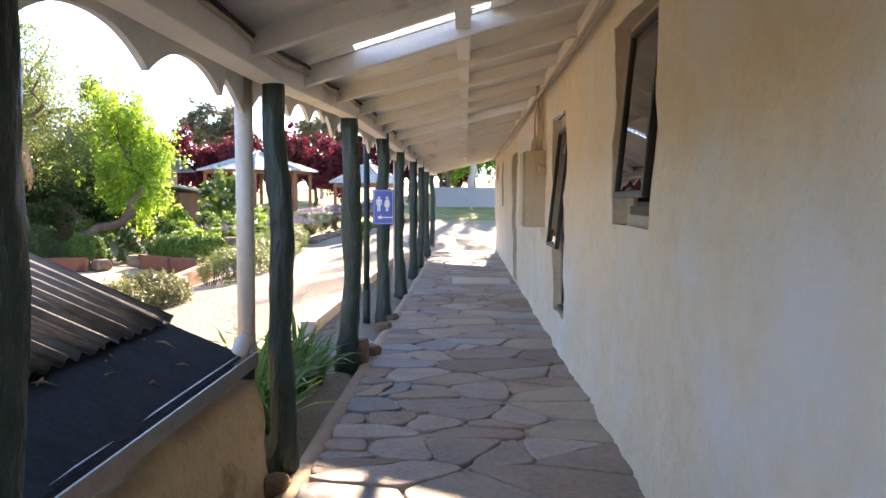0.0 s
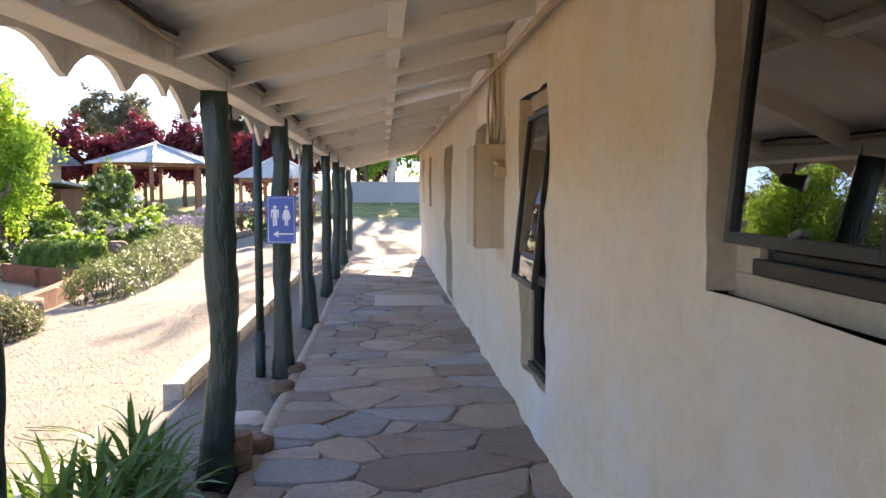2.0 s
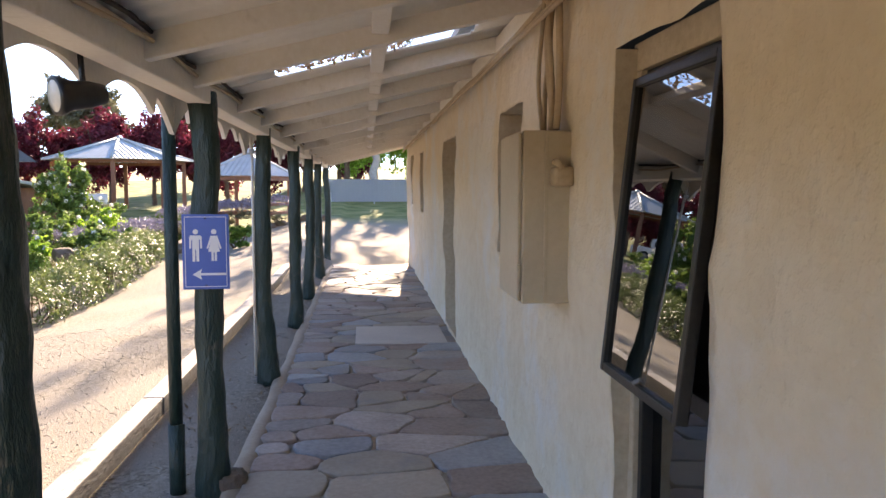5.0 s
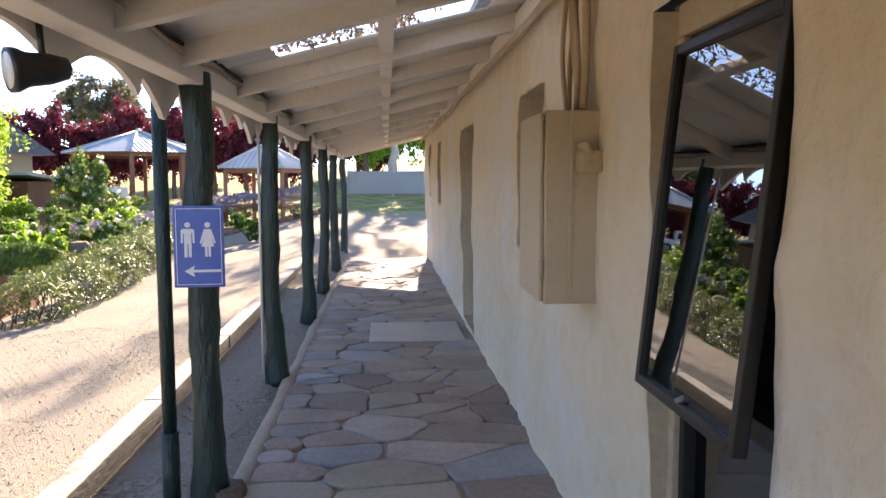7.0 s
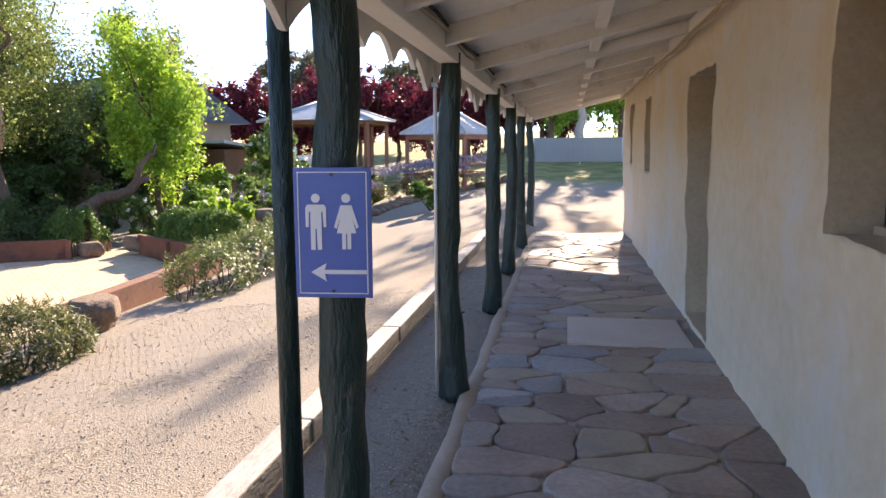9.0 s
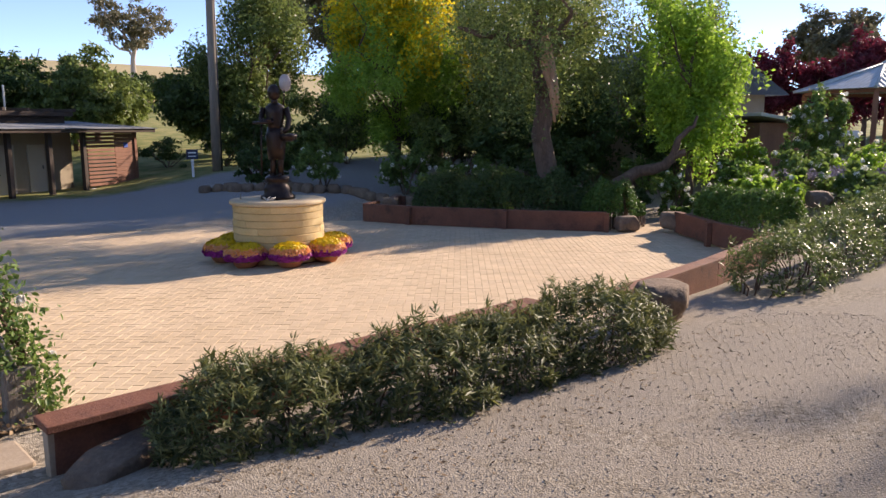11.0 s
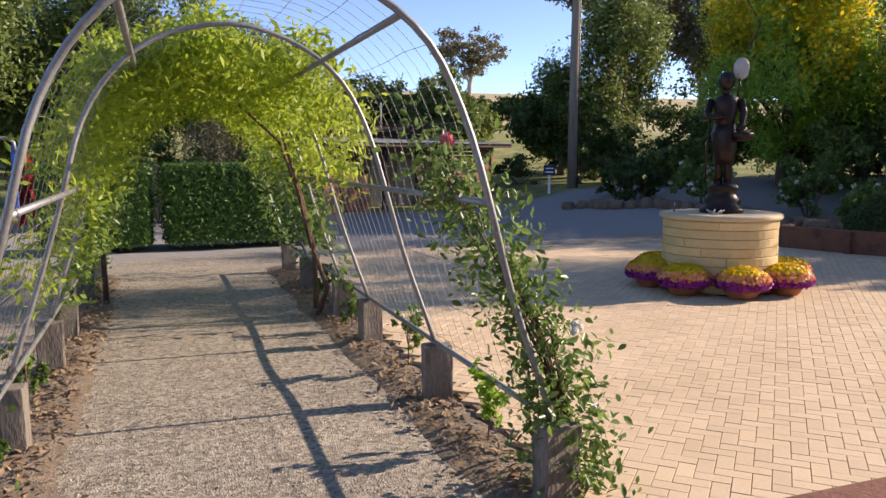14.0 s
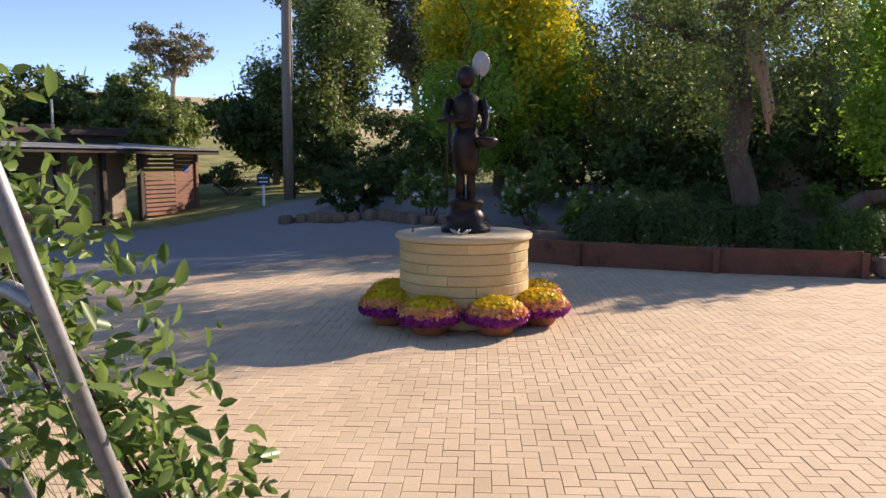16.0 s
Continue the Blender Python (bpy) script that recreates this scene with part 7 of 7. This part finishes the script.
# ---- flagstones of the veranda ----
def clip(poly, mid, nx, ny):
    out = []
    for i in range(len(poly)):
        p, q = poly[i], poly[(i + 1) % len(poly)]
        a, b = (p[0] - mid[0]) * nx + (p[1] - mid[1]) * ny, (q[0] - mid[0]) * nx + (q[1] - mid[1]) * ny
        if a <= 0:
            out.append(p)
        if a * b < 0:
            f = a / (a - b)
            out.append((p[0] + (q[0] - p[0]) * f, p[1] + (q[1] - p[1]) * f))
    return out


rng = random.Random(21)
seeds = []
y = -1.4
while y < 21.0:
    step = rng.choice((0.14, 0.18, 0.24, 0.30, 0.36))
    x, k = -0.70 + rng.uniform(-0.05, 0.15), 0
    while x < 0.80:
        seeds.append((x + rng.uniform(-0.06, 0.06), y + rng.uniform(-0.09, 0.09)))
        x += rng.choice((0.22, 0.40, 0.62, 0.85))
    y += step


def flagstone(poly, k):
    """A slab with a worn, slightly wavy outline and a rounded arris."""
    cx, cy = sum(p[0] for p in poly) / len(poly), sum(p[1] for p in poly) / len(poly)
    pts = []
    for i in range(len(poly)):
        p, q = poly[i], poly[(i + 1) % len(poly)]
        L = math.hypot(q[0] - p[0], q[1] - p[1])
        n = max(1, int(L / 0.06))
        pts += [(p[0] + (q[0] - p[0]) * j / n, p[1] + (q[1] - p[1]) * j / n) for j in range(n)]
    # corners are worn round
    for _ in range(1):
        m = len(pts)
        pts = [((pts[i - 1][0] + 2 * pts[i][0] + pts[(i + 1) % m][0]) / 4, (pts[i - 1][1] + 2 * pts[i][1] + pts[(i + 1) % m][1]) / 4) for i in range(m)]
    wav = [(x + 0.030 * noise.noise(Vector((x * 7, y2 * 7, k))), y2 + 0.022 * noise.noise(Vector((x * 7, y2 * 7, k + 50)))) for x, y2 in pts]
    bm = bmesh.new()
    tilt = (rng.uniform(-0.006, 0.006), rng.uniform(-0.006, 0.006))
    rings = []
    for shrink, z in ((0.000, -0.045), (0.001, -0.009), (0.005, -0.004), (0.016, -0.0025)):
        ring = []
        for x, y2 in wav:
            d = math.hypot(x - cx, y2 - cy) + 1e-6
            f = max(0.0, 1 - shrink / d)
            px, py = (x - cx) * f, (y2 - cy) * f
            ring.append(bm.verts.new((px, py, z + px * tilt[0] + py * tilt[1] + (0.004 * noise.noise(Vector((x * 5, y2 * 5, k))) if z > -0.005 else 0))))
        rings.append(ring)
    m = len(wav)
    for a, b in zip(rings, rings[1:]):
        for i in range(m):
            bm.faces.new((a[i], a[(i + 1) % m], b[(i + 1) % m], b[i])).smooth = True
    bm.faces.new(rings[-1])
    ob = part("flagstone", bm, rng.choice((STONE, STONE, GREYSTONE, BROWNSTONE, BROWNSTONE, TANSTONE)), veranda_floor)
    ob.location = (cx, cy, rng.uniform(-0.006, 0.004))


for k, (x, y) in enumerate(seeds):
    poly = [(-0.745, y - 0.9), (0.835, y - 0.9), (0.835, y + 0.9), (-0.745, y + 0.9)]
    for u, v in seeds:
        if (u, v) != (x, y) and abs(u - x) < 1.3 and abs(v - y) < 1.3:
            # stones lie long across the path
            nx, ny = u - x, (v - y) * 2.2
            d = math.hypot(nx, ny)
            nx, ny = nx / d, ny / d
            poly = clip(poly, ((u + x) / 2 - nx * 0.006, (v + y) / 2 - ny * 0.006), nx, ny)
            if len(poly) < 3:
                break
    if len(poly) >= 3:
        flagstone(poly, k)
part("pale_slab", new_box(-0.20, 0.72, 11.55, 12.45, -0.02, 0.009, bevel=0.006), PALESLAB, veranda_floor, "smooth pale slab before the door")
bm = bmesh.new()
rows = []
for i in range(120):
    y = -1.5 + i * 0.19
    w = 0.03 * noise.noise(Vector((y * 1.5, 0, 0)))
    rows.append([bm.verts.new((-0.86 + w, y, -0.10)), bm.verts.new((-0.84 + w, y, -0.03)), bm.verts.new((-0.80 + w, y, -0.016)), bm.verts.new((-0.735 + w * 0.4, y, -0.014)), bm.verts.new((-0.725, y, -0.04))])
for a, b in zip(rows, rows[1:]):
    for i in range(4):
        bm.faces.new((a[i], a[i + 1], b[i + 1], b[i])).smooth = True
part("cement_edge", bm, EDGESTONE, veranda_floor, "pale cement edge of the path")

# ---- pavers of the court, herringbone, turned by 45 degrees ----
BL, BW, GAP = 0.19, 0.095, 0.004
c45 = math.sqrt(0.5)


def paver_data(lx, ly):
    """Verts and faces of one chamfered paver about its middle."""
    hx, hy = lx / 2 - GAP / 2, ly / 2 - GAP / 2
    v = []
    for s, z in ((0.0, -0.03), (0.0, -0.002), (0.002, 0.0)):
        v += [(sx * (hx - s), sy * (hy - s), z) for sx, sy in ((-1, -1), (1, -1), (1, 1), (-1, 1))]
    f = [(8, 9, 10, 11)]
    for r in (0, 4):
        f += [(r + i, r + (i + 1) % 4, r + 4 + (i + 1) % 4, r + 4 + i) for i in range(4)]
    return [(c45 * (x - y), c45 * (x + y), z) for x, y, z in v], f


DATA = {0: paver_data(BL, BW), 1: paver_data(BW, BL)}
MESH = {}
for q in (0, 1):
    me = bpy.data.meshes.new("paver")
    me.from_pydata(DATA[q][0], [], DATA[q][1])
    me.materials.append(BRICKPAVE)
    MESH[q] = me
rng = random.Random(33)
places = []
for m in range(-75, 76):
    for k in range(-175, 176):
        for q, (x, y) in enumerate(((k + 4 * m + 1.0, k + 0.5), (k + 4 * m + 2.5, k + 0.0))):
            u, v = x * BW, y * BW
            X, Y = -10.0 + c45 * (u - v), 13.0 + c45 * (u + v)
            if in_court(X, Y) and (X - FX) ** 2 + (Y - FY) ** 2 > 0.5:
                places.append((X, Y, q))
places.sort(key=lambda p: (p[0] + 7.3) ** 2 + (p[1] - 9.4) ** 2)
for X, Y, q in places[:300]:
    ob = new("paver", MESH[q])
    ob.parent = court
    ob.location = (X, Y, court_z(Y) + rng.uniform(-0.0015, 0.0015))
vs, fs = [], []
for X, Y, q in places[300:]:
    n, z = len(vs), court_z(Y) + rng.uniform(-0.0015, 0.0015)
    vs += [(x + X, y + Y, zz + z) for x, y, zz in DATA[q][0]]
    fs += [tuple(n + i for i in f) for f in DATA[q][1]]
me = bpy.data.meshes.new("pavers")
me.from_pydata(vs, [], fs)
me.materials.append(BRICKPAVE)
ob = new("pavers", me)
ob.parent = court
ob["kind"] = "stuff"
